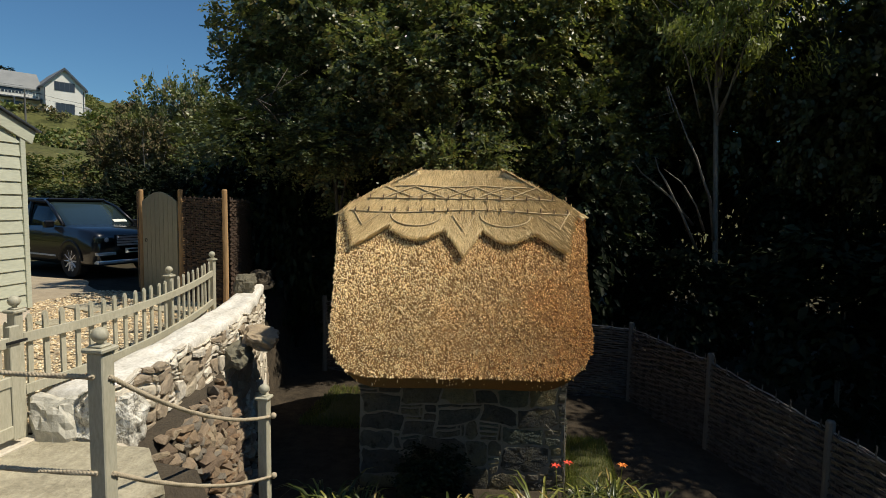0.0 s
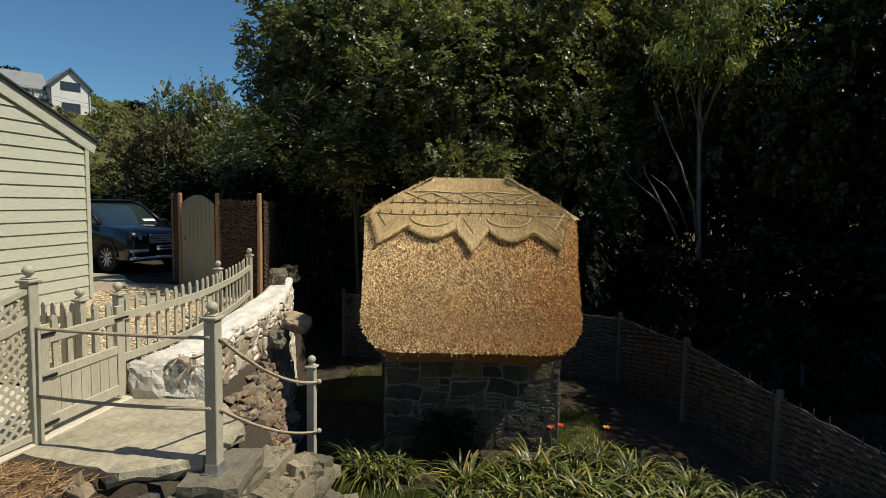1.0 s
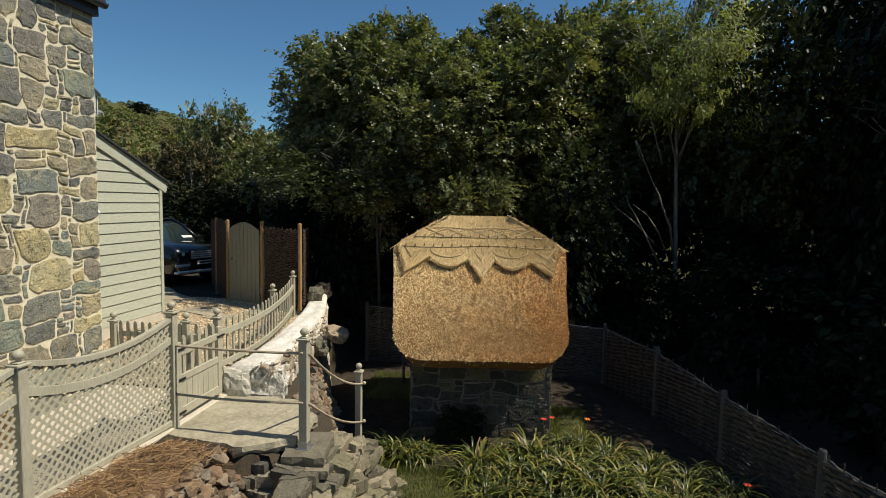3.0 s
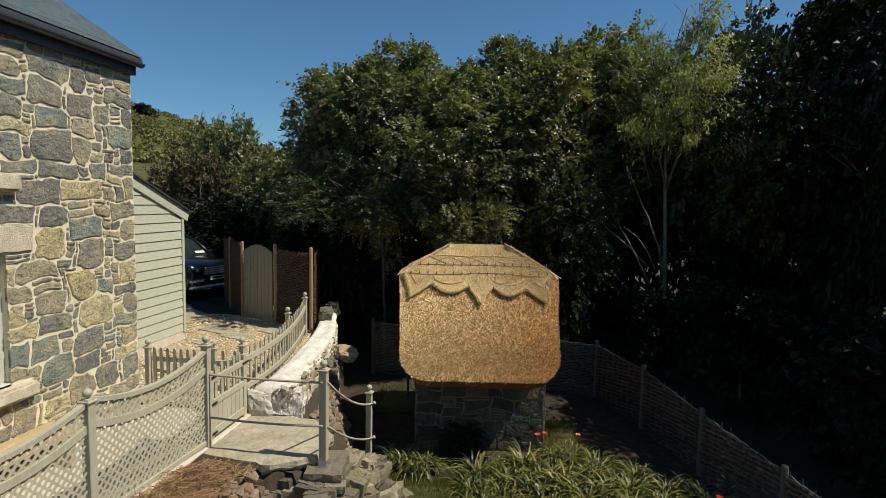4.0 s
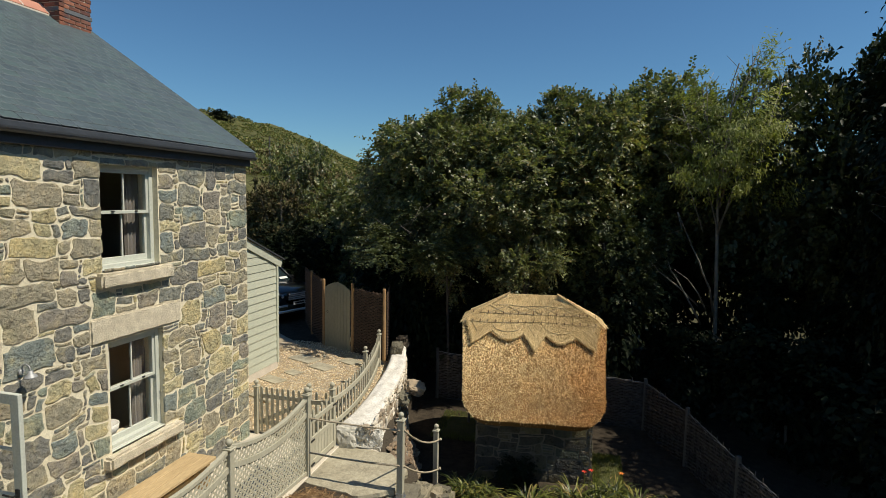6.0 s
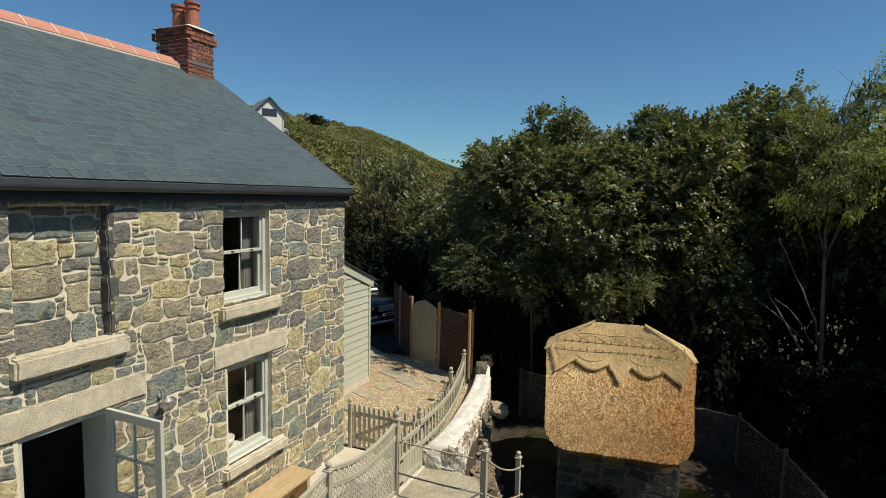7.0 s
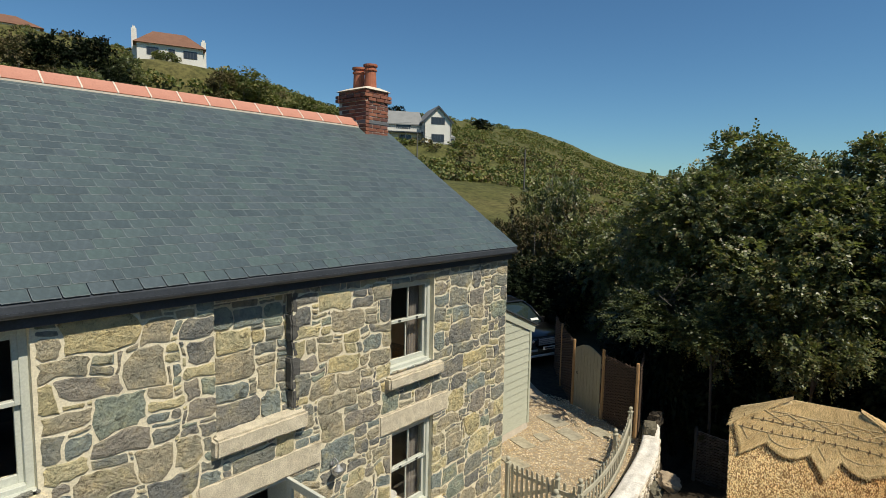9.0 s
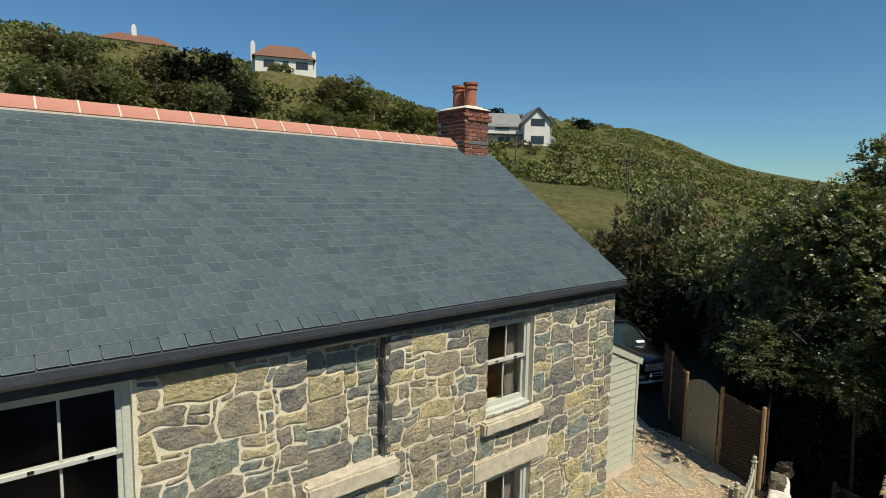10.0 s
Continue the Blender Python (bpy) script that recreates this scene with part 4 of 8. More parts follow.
def door_leaf(name, z0, z1, glazed, m):
    g = Geo()
    S = 0.1
    if glazed:
        g.box(-0.022, 0.022, 0, S, z0, z1).box(-0.022, 0.022, LEAF - S, LEAF, z0, z1).box(-0.022, 0.022, S, LEAF - S, z0, z0 + 0.13).box(-0.022, 0.022, S, LEAF - S, z1 - S, z1)
        zm = (z0 + 0.13 + z1 - S) / 2
        g.box(-0.015, 0.015, S, LEAF - S, zm - 0.013, zm + 0.013).box(-0.015, 0.015, LEAF / 2 - 0.013, LEAF / 2 + 0.013, z0 + 0.13, z1 - S)
    else:
        for k in range(7):
            g.box(-0.022, 0.018, LEAF * k / 7 + 0.003, LEAF * (k + 1) / 7 - 0.003, z0, z1)
    leaf = part(name, g, M_SAGE, door, bevel=0.004)
    leaf.matrix_basis = m
    if glazed:
        for p, q in ((S, LEAF / 2 - 0.013), (LEAF / 2 + 0.013, LEAF - S)):
            for r, s in ((z0 + 0.13, zm - 0.013), (zm + 0.013, z1 - S)):
                part("pane", Geo().box(-0.003, 0.003, p, q, r, s), M_GLASS, leaf).visible_shadow = False
        g = Geo().box(0.02, 0.035, LEAF - 0.075, LEAF - 0.035, z0 + 0.02, z0 + 0.2).tube([(0.03, LEAF - 0.055, z0 + 0.15), (0.075, LEAF - 0.055, z0 + 0.15), (0.075, LEAF - 0.17, z0 + 0.155)], 0.009, 6)
        g.box(-0.035, -0.02, LEAF - 0.075, LEAF - 0.035, z0 + 0.02, z0 + 0.2).tube([(-0.03, LEAF - 0.055, z0 + 0.15), (-0.075, LEAF - 0.055, z0 + 0.15), (-0.075, LEAF - 0.17, z0 + 0.155)], 0.009, 6)
        part("handle", g, M_IRON, leaf, "black iron lever handle")
    return leaf


door_leaf("upper_leaf", 1.33, 2.42, True, pose(0.02, -0.05, 0, 0, 0, -90))
door_leaf("lower_leaf", 0.02, 1.22, False, pose(0.0, -0.05, 0, 0, 0, -(180 - 42)))
tagged(part("doorstep", Geo().box(WX - 0.3, WX + 0.35, DOOR[0] - 0.1, DOOR[1] + 0.1, 0.02, 0.12), M_GRANITE, bevel=0.015), "worn granite doorstep", "step", kind="structure")


def wall_lamp(y, z, x=WX + 0.03, label="galvanised swan-neck outdoor lamp on the stone wall"):
    """Galvanised swan-neck lamp with a bell shade and a clear jar."""
    lamp = thing("wall_lamp", label, "lamp", (x, y, z), group="outdoor wall lamps")
    lamp.scale = (0.72, 0.72, 0.72)
    g = Geo().lathe([(0.045, 0), (0.045, 0.02), (0.03, 0.03)], 14, Matrix.Rotation(radians(90), 4, "Y"))
    part("wall_plate", g, M_ZINC, lamp)
    pts = [(0.02, 0, 0.0)] + [(0.1 - 0.08 * math.cos(a), 0, 0.03 + 0.09 * math.sin(a)) for a in [0.3 * k for k in range(1, 10)]] + [(0.18, 0, 0.0)]
    part("arm", Geo().tube(pts, 0.011, 8), M_ZINC, lamp, smooth=True)
    part("shade", Geo().lathe([(0.03, 0.03), (0.035, 0.0), (0.085, -0.05), (0.095, -0.07), (0.088, -0.07), (0.03, -0.01)], 18, Matrix.Translation((0.18, 0, 0))), M_ZINC, lamp, "ribbed galvanised bell shade", smooth=True)
    part("jar", Geo().lathe([(0.045, -0.05), (0.05, -0.09), (0.05, -0.15), (0.03, -0.18), (0.004, -0.185)], 14, Matrix.Translation((0.18, 0, 0))), M_GLASS, lamp, "clear glass lamp jar", smooth=True)


wall_lamp(-0.58, 2.46)
wall_lamp(-2.58, 2.46)

# bench along the wall
bench = thing("bench", "honey-coloured timber plank bench against the stone wall", "bench", (-5.12, 1.1, 0.03))
for k in range(3):
    part("plank", Geo().box(-0.24 + k * 0.163, -0.085 + k * 0.163, -0.75, 0.75, 0.4, 0.445), M_TIMBER, bench, bevel=0.006)
for y in (-0.6, 0.6):
    part("leg", Geo().box(-0.22, 0.22, y - 0.035, y + 0.035, 0, 0.4), M_TIMBER, bench, bevel=0.006)
part("stretcher", Geo().box(-0.03, 0.03, -0.565, 0.565, 0.15, 0.22), M_TIMBER, bench, bevel=0.004)

# ---- boarded lean-to against the gable ----
SX, SY0, SY1 = -6.72, 3.5, 6.52
shed = thing("shed", "pale green weatherboarded lean-to with dark felt roof", "shed", (-9.2, 5.0, 0.1))
SO = Vector((9.2, -5.0, -0.1))
top_at = lambda y: 2.74 + (SY1 - y) * 0.415
g = Geo().add([Vector(p) + SO for p in [(SX - 0.03, SY0, 0.1), (SX - 0.03, SY1 - 0.03, 0.1), (SX - 0.03, SY1 - 0.03, top_at(SY1) - 0.05), (SX - 0.03, SY0, top_at(SY0) - 0.05), (-12, SY0, 0.1), (-12, SY1 - 0.03, 0.1), (-12, SY1 - 0.03, top_at(SY1) - 0.05), (-12, SY0, top_at(SY0) - 0.05)]],
              [(0, 1, 2, 3), (7, 6, 5, 4), (1, 5, 6, 2), (0, 3, 7, 4), (3, 2, 6, 7), (0, 4, 5, 1)])
part("shed_body", g, M_BOARD, shed)
part("plinth", Geo().box(-12 + SO.x, SX + 0.02 + SO.x, SY0 + SO.y, SY1 + 0.02 + SO.y, 0, 0.34), M_CEMENT, shed, "pale rendered plinth")
BP = 0.172
for k in range(20):
    z0 = 0.42 + k * BP
    z1 = z0 + BP + 0.02
    y_end = SY1 if z1 <= top_at(SY1) else SY1 - (z1 - top_at(SY1)) / 0.415
    if y_end < SY0 + 0.3:
        break
    yl = SY1 if z0 <= top_at(SY1) else SY1 - (z0 - top_at(SY1)) / 0.415
    pts = [(SX + 0.028, SY0, z0), (SX + 0.028, yl, z0), (SX + 0.008, y_end, z1), (SX + 0.008, SY0, z1), (SX - 0.02, SY0, z0), (SX - 0.02, yl, z0), (SX - 0.02, y_end, z1), (SX - 0.02, SY0, z1)]
    part("weatherboard", Geo().add([Vector(p) + SO for p in pts], [(0, 1, 2, 3), (7, 6, 5, 4), (0, 4, 5, 1), (1, 5, 6, 2), (2, 6, 7, 3), (3, 7, 4, 0)]), M_BOARD, shed)
for k in range(14):
    z0 = 0.42 + k * BP
    if z0 + BP > 2.8:
        break
    g = Geo().add([Vector(p) + SO for p in [(-12, SY1 + 0.028, z0), (SX, SY1 + 0.028, z0), (SX, SY1 + 0.008, z0 + BP + 0.02), (-12, SY1 + 0.008, z0 + BP + 0.02), (-12, SY1 - 0.02, z0), (SX, SY1 - 0.02, z0), (SX, SY1 - 0.02, z0 + BP + 0.02), (-12, SY1 - 0.02, z0 + BP + 0.02)]],
                  [(1, 0, 3, 2), (4, 5, 6, 7), (0, 1, 5, 4), (2, 3, 7, 6), (1, 2, 6, 5), (3, 0, 4, 7)])
    part("weatherboard", g, M_BOARD, shed)
part("corner_trim", Geo().box(SX - 0.03 + SO.x, SX + 0.045 + SO.x, SY1 - 0.03 + SO.y, SY1 + 0.045 + SO.y, 0.3, 2.66), M_BOARD, shed, bevel=0.004)
ang = math.degrees(math.atan(0.415))
tilt = pose(0, SY1 + SO.y, 2.74 - 0.1, -ang, 0, 0)
part("bargeboard", Geo().box(SX + 0.03 + SO.x, SX + 0.055 + SO.x, -3.25, 0.16, -0.02, 0.17, tilt), M_BOARD, shed, "pale painted sloping bargeboard", bevel=0.004)
part("felt_roof", Geo().box(-12.1 + SO.x, SX + 0.1 + SO.x, -3.25, 0.2, 0.172, 0.2, tilt), M_DARKWOOD, shed, "thin dark felt roof edge", bevel=0.004)
wall_lamp(4.82, 2.36, SX + 0.03, "galvanised swan-neck outdoor lamp with glass jar on the boards")

# ---- thatched hut ----
HX, HY = -0.72, 6.84                                   # plan centre; the ridge runs along x
hut = thing("thatched_hut", "small stone hut with thick golden reed thatch", "hut", (HX, HY, -1.31), 7.0)
HZ = 1.35
hut_wall = Geo().box(-1.1, 1.2, -1.03, 1.03, 0, HZ + 0.2)
# dark stone and mortar, darkened further to hold the eave's shade
hw = part("wall", hut_wall, grained("grey mortar darkened for eave shade", (0.16, 0.135, 0.1), (0.25, 0.215, 0.165), 4, 60, 0.95), hut, "pointed grey rubble stone wall")
M_HUTSTONE, M_HUTSTONE_S = stone_material("dark hut stone toned down for shade", False, 0.3), stone_material("small hut stone toned down for shade", True, 0.3)
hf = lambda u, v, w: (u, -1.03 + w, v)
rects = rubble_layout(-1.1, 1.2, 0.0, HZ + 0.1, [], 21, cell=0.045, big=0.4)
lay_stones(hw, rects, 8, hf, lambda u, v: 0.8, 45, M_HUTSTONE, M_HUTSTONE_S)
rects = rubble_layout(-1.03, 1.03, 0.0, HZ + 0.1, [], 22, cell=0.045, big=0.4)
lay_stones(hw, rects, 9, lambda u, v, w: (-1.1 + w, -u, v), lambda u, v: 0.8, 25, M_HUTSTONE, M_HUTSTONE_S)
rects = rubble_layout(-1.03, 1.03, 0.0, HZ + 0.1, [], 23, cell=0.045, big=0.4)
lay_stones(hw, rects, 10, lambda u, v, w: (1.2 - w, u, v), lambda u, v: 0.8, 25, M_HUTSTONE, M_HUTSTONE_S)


Z_RIDGE, RISE = 2.24, 1.15                             # ridge height over the eave datum; slope of the coat


def thatch_body():
    """Half-hipped thatch, hollow of nothing: hull of eave, shoulder and ridge, with fat rounded arrises."""
    bm = bmesh.new()
    slope_y = lambda z: (Z_RIDGE - z) / RISE
    for sx in (-1, 1):
        for sy in (-1, 1):
            pts = [(1.47, slope_y(1.74), 1.74), (0.57, 0.02, Z_RIDGE)]
            for k in range(5):                         # rounded lower corner of the slope
                a = math.pi / 2 * k / 4
                x, z = 1.36 - 0.42 * (1 - math.cos(a)), 0.18 + 0.42 * (1 - math.sin(a))
                pts += [(x, slope_y(z), z), (x - 0.05, slope_y(z) - 0.2, z - 0.16 * math.sin(a))]
            for x, y, z in pts:
                bm.verts.new((sx * x, sy * y, z + HZ))
    bmesh.ops.convex_hull(bm, input=bm.verts)
    bmesh.ops.dissolve_limit(bm, angle_limit=0.02, verts=bm.verts[:], edges=bm.edges[:])
    bmesh.ops.bevel(bm, geom=bm.edges[:], offset=0.07, segments=3, profile=0.5, affect="EDGES", clamp_overlap=True)
    bmesh.ops.triangulate(bm, faces=bm.faces[:])
    for _ in range(3):
        bmesh.ops.subdivide_edges(bm, edges=[e for e in bm.edges if e.calc_length() > 0.16], cuts=1)
        bmesh.ops.triangulate(bm, faces=bm.faces[:])
    for v in bm.verts:
        v.co += noise.noise_vector(v.co * 2.3) * 0.02
    me = bpy.data.meshes.new("thatch")
    bm.normal_update()
    bm.to_mesh(me)
    bm.free()
    me.shade_smooth()
    return me


thatch_me = thatch_body()
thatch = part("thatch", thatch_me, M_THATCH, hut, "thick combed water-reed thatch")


def reed_ends(me, count, seed):
    """Short reed butts that stand out of the coat and point down the slope."""
    rng = np.random.default_rng(seed)
    me.calc_loop_triangles()
    tris = [[me.vertices[i].co.copy() for i in t.vertices] for t in me.loop_triangles]
    areas = np.array([((b - a).cross(c - a)).length / 2 for a, b, c in tris])
    nz = np.array([((b - a).cross(c - a)).normalized().z for a, b, c in tris])
    fy = np.array([(a.y + b.y + c.y) / 3 for a, b, c in tris])
    fz = np.array([(a.z + b.z + c.z) / 3 for a, b, c in tris])
    areas = areas * np.where(fz < HZ + 0.06, 0.25, 1.0) * np.where(nz < -0.05, 0.02, 1.0) * np.where(fy > 0.3, 0.25, 1.0)
    pick = rng.choice(len(tris), count, p=areas / areas.sum())
    g = Geo()
    for t in pick:
        a, b, c = tris[t]
        u, v = rng.random(2)
        if u + v > 1:
            u, v = 1 - u, 1 - v
        p = a + (b - a) * u + (c - a) * v
        n = (b - a).cross(c - a).normalized()
        down = Vector((0, 0, -1)) - n * (-n.z)
        down = down.normalized() if down.length > 0.1 else Vector((0, -1, 0))
        side = n.cross(down)
        comb = 0.55 + 1.5 * max(0.0, min(1.0, (p.z - HZ - 0.5) / 1.2))      # laid flatter towards the ridge
        d = (down * comb * rng.uniform(0.7, 1.3) + n * 0.8 + side * rng.uniform(-0.22, 0.22)).normalized()
        L, r = rng.uniform(0.02, 0.05), rng.uniform(0.0048, 0.0085)
        q = p - d * L * 0.5
        e = p + d * (L * 0.35 + max(-0.012, 0.02 * noise.noise(p * 20) + 0.01 * noise.noise(Vector((p.x * 30, p.y * 8, p.z * 8)))))
        n2 = d.cross(side).normalized()
        ring = [side * r, (side * -0.5 + n2 * 0.87) * r, (side * -0.5 - n2 * 0.87) * r]
        g.add([q + w for w in ring] + [e + w for w in ring], [(0, 1, 4, 3), (1, 2, 5, 4), (2, 0, 3, 5), (3, 4, 5)])
    return g


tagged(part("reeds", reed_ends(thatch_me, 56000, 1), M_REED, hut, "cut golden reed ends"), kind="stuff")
F0, F1 = Vector((0, -(Z_RIDGE - 0.2) / RISE, 0.2 + HZ)), Vector((0, 0, Z_RIDGE + HZ))
f_up = (F1 - F0).normalized()
f_out = Vector((0, -f_up.z, f_up.y))


def on_front(x, z, lift=0.0):
    """A point of the front slope at height z over the eave datum."""
    k = (z - 0.13 - 0.2) / (Z_RIDGE - 0.2)
    p = F0.lerp(F1, k) + f_out * lift
    return Vector((x, p.y, p.z))


def cap_outline():
    pts = [(-1.38, 1.93), (-1.22, 1.5), (-0.85, 1.72)]
    pts += [(-0.85 + 0.66 * k / 8, 1.72 - 0.03 * k / 8 - 0.125 * math.sin(math.pi * k / 8)) for k in range(1, 8)]
    pts += [(-0.19, 1.69), (0.03, 1.4), (0.25, 1.68)]
    pts += [(0.25 + 0.59 * k / 8, 1.68 - 0.015 * k / 8 - 0.12 * math.sin(math.pi * k / 8)) for k in range(1, 8)]
    pts += [(0.84, 1.665), (1.19, 1.45), (1.36, 1.93), (0.56, 2.4), (-0.56, 2.4)]
    return pts


def ridge_cap():
    g = Geo()
    for s in (1, -1):
        o = cap_outline()
        n = len(o)
        lo, hi = [on_front(x, z, 0.0) for x, z in o], [on_front(x, z, 0.085 if z < 2.3 else 0.06) for x, z in o]
        if s < 0:
            lo, hi = [Vector((p.x, -p.y, p.z)) for p in lo], [Vector((p.x, -p.y, p.z)) for p in hi]
        f = [tuple(range(n, 2 * n)), tuple(reversed(range(n)))] + [(i, (i + 1) % n, n + (i + 1) % n, n + i) for i in range(n)]
        g.add(lo + hi, f if s > 0 else [tuple(reversed(q)) for q in f])
    for s in (-1, 1):                                  # half-hip caps
        tri = [Vector((s * 1.46, -0.46, 1.745 + HZ)), Vector((s * 1.46, 0.46, 1.745 + HZ)), Vector((s * 0.53, 0.08, 2.295 + HZ)), Vector((s * 0.53, -0.08, 2.295 + HZ))]
        low = [p - Vector((s * 0.05, 0, 0.09)) for p in tri]
        g.add(low + [p + Vector((s * 0.01, 0, 0.005)) for p in tri], [(4, 5, 6, 7), (3, 2, 1, 0)] + [(i, (i + 1) % 4, 4 + (i + 1) % 4, 4 + i) for i in range(4)])
    me = bpy.data.meshes.new("ridge_cap")
    me.from_pydata(g.v, [], g.f)
    bm = bmesh.new()
    bm.from_mesh(me)
    bmesh.ops.recalc_face_normals(bm, faces=bm.faces[:])
    bm.to_mesh(me)
    bm.free()
    return me


cap = part("ridge_cap", ridge_cap(), M_STRAW, hut, "scalloped straw ridge with hazel liggers")
knit = cap.modifiers.new("knit", "REMESH")
knit.mode, knit.voxel_size, knit.use_smooth_shade = "VOXEL", 0.012, True
soften = cap.modifiers.new("soften", "SMOOTH")
soften.factor, soften.iterations = 0.5, 1


def straw_strands(count, seed):
    """Straws laid up the slope over the ridge cap."""
    rng = np.random.default_rng(seed)
    o = cap_outline()
    g = Geo()
    made = 0
    while made < count:
        x, z = rng.uniform(-1.4, 1.4), rng.uniform(1.36, 2.42)
        inside = False
        for (x1, z1), (x2, z2) in zip(o, o[1:] + o[:1]):
            if (z1 > z) != (z2 > z) and x < (x2 - x1) * (z - z1) / (z2 - z1) + x1:
                inside = not inside
        if not inside:
            continue
        made += 1
        lean = rng.normal(0, 0.12) + x * 0.28
        L = rng.uniform(0.06, 0.14)
        lift = 0.084 if z < 2.25 else 0.066
        a, b = on_front(x + lean * L, z - L * 0.35, lift - 0.003), on_front(x - lean * L, min(2.4, z + L * 0.35), lift + rng.uniform(0.0, 0.005))
        w, nrm = Vector((0.0028, 0, 0)), f_out * 0.0035
        g.add([a - w, a + w, a + nrm, b - w, b + w, b + nrm], [(0, 2, 5, 3), (2, 1, 4, 5), (0, 1, 2), (3, 5, 4)])
    for _ in range(count // 4):                        # over the two half-hips
        k, s = rng.random(), rng.choice((-1, 1))
        half = 0.5 - 0.4 * k
        y = rng.uniform(-half, half)
        p = Vector((s * (1.485 - 0.94 * k), y, 1.76 + 0.55 * k + HZ))
        down = Vector((s * 0.86, y * 0.3 + rng.normal(0, 0.1), -0.5)).normalized()
        L = rng.uniform(0.05, 0.12)
        a, b = p + down * L * 0.5, p - down * L * 0.5 + Vector((0, 0, rng.uniform(0, 0.006)))
        w, nrm = Vector((0, 0.003, 0)), Vector((s * 0.5, 0, 0.86)) * 0.0045
        g.add([a - w, a + w, a + nrm, b - w, b + w, b + nrm], [(0, 2, 5, 3), (2, 1, 4, 5), (0, 1, 2), (3, 5, 4)])
    return g


tagged(part("straw_nap", straw_strands(15000, 3), M_STRAW, hut, "laid straw strands"), kind="stuff")


def ligger(pts):
    return Geo().tube([on_front(x, z, 0.095) for x, z in pts], 0.007, 6)


lines = [[(-1.32 + 2.62 * k / 8, 1.87 - 0.02 * math.sin(k)) for k in range(9)], [(-0.8 + 1.6 * k / 6, 2.17 + 0.01 * math.sin(k * 2)) for k in range(7)], [(-1.12 + 2.24 * k / 8, 2.02 + 0.008 * math.sin(k * 3)) for k in range(9)]]
for k in range(5):
    x = -0.74 + k * 0.37
    lines += [[(x - 0.2, 2.02), (x, 2.1), (x + 0.2, 2.17)], [(x - 0.2, 2.17), (x, 2.09), (x + 0.2, 2.02)]]
for cx, w in ((-0.53, 0.3), (0.52, 0.3)):
    lines.append([(cx + w * math.cos(a), 1.83 - 0.13 * math.sin(a)) for a in [math.pi * k / 8 for k in range(9)]])
lines += [[(-0.1, 1.82), (0.03, 1.64), (0.16, 1.82)], [(-1.28, 1.88), (-1.15, 1.7), (-0.95, 1.84)], [(1.28, 1.88), (1.13, 1.68), (0.92, 1.82)]]
for pts in lines:
    part("ligger", ligger(pts), M_HAZEL, hut)
for k in range(34):
    x = -1.25 + 2.5 * (k % 17) / 16
    z = 1.875 if k < 17 else 2.025
    p = on_front(x, z + 0.004 * (k % 3), 0.105)
    part("spar", Geo().tube([p - f_up * 0.028, p + f_out * 0.012, p + f_up * 0.028], 0.009, 5), M_SPAR, hut)


# ---- fences and gates ----
def finial_post(at, height, name="fence_post", label="", group="", size=0.09, rz=0.0, material=None, category="post"):
    p = thing(name, label or "stone-grey painted square post with ball finial", category, at, rz, group)
    s = size / 2
    mt = material or M_FENCE
    top = height - 0.13
    part("shaft", Geo().box(-s, s, -s, s, 0, top), mt, p, bevel=0.006)
    part("cap", Geo().box(-s - 0.018, s + 0.018, -s - 0.018, s + 0.018, top, top + 0.025).box(-s + 0.005, s - 0.005, -s + 0.005, s - 0.005, top + 0.025, top + 0.04), mt, p, bevel=0.006)
    part("finial", Geo().lathe([(0.018, top + 0.04), (0.016, top + 0.05), (0.036, top + 0.065), (0.046, top + 0.09), (0.036, top + 0.118), (0.015, top + 0.132)], 14), mt, p, smooth=True)
    return p


def picket_mesh(h, w=0.05, t=0.018):
    return Geo().prism([(-w / 2, 0), (w / 2, 0), (w / 2, h - 0.035), (w * 0.28, h - 0.012), (0, h), (-w * 0.28, h - 0.012), (-w / 2, h - 0.035)], t, Matrix.Rotation(radians(90), 4, "X")).mesh("picket")


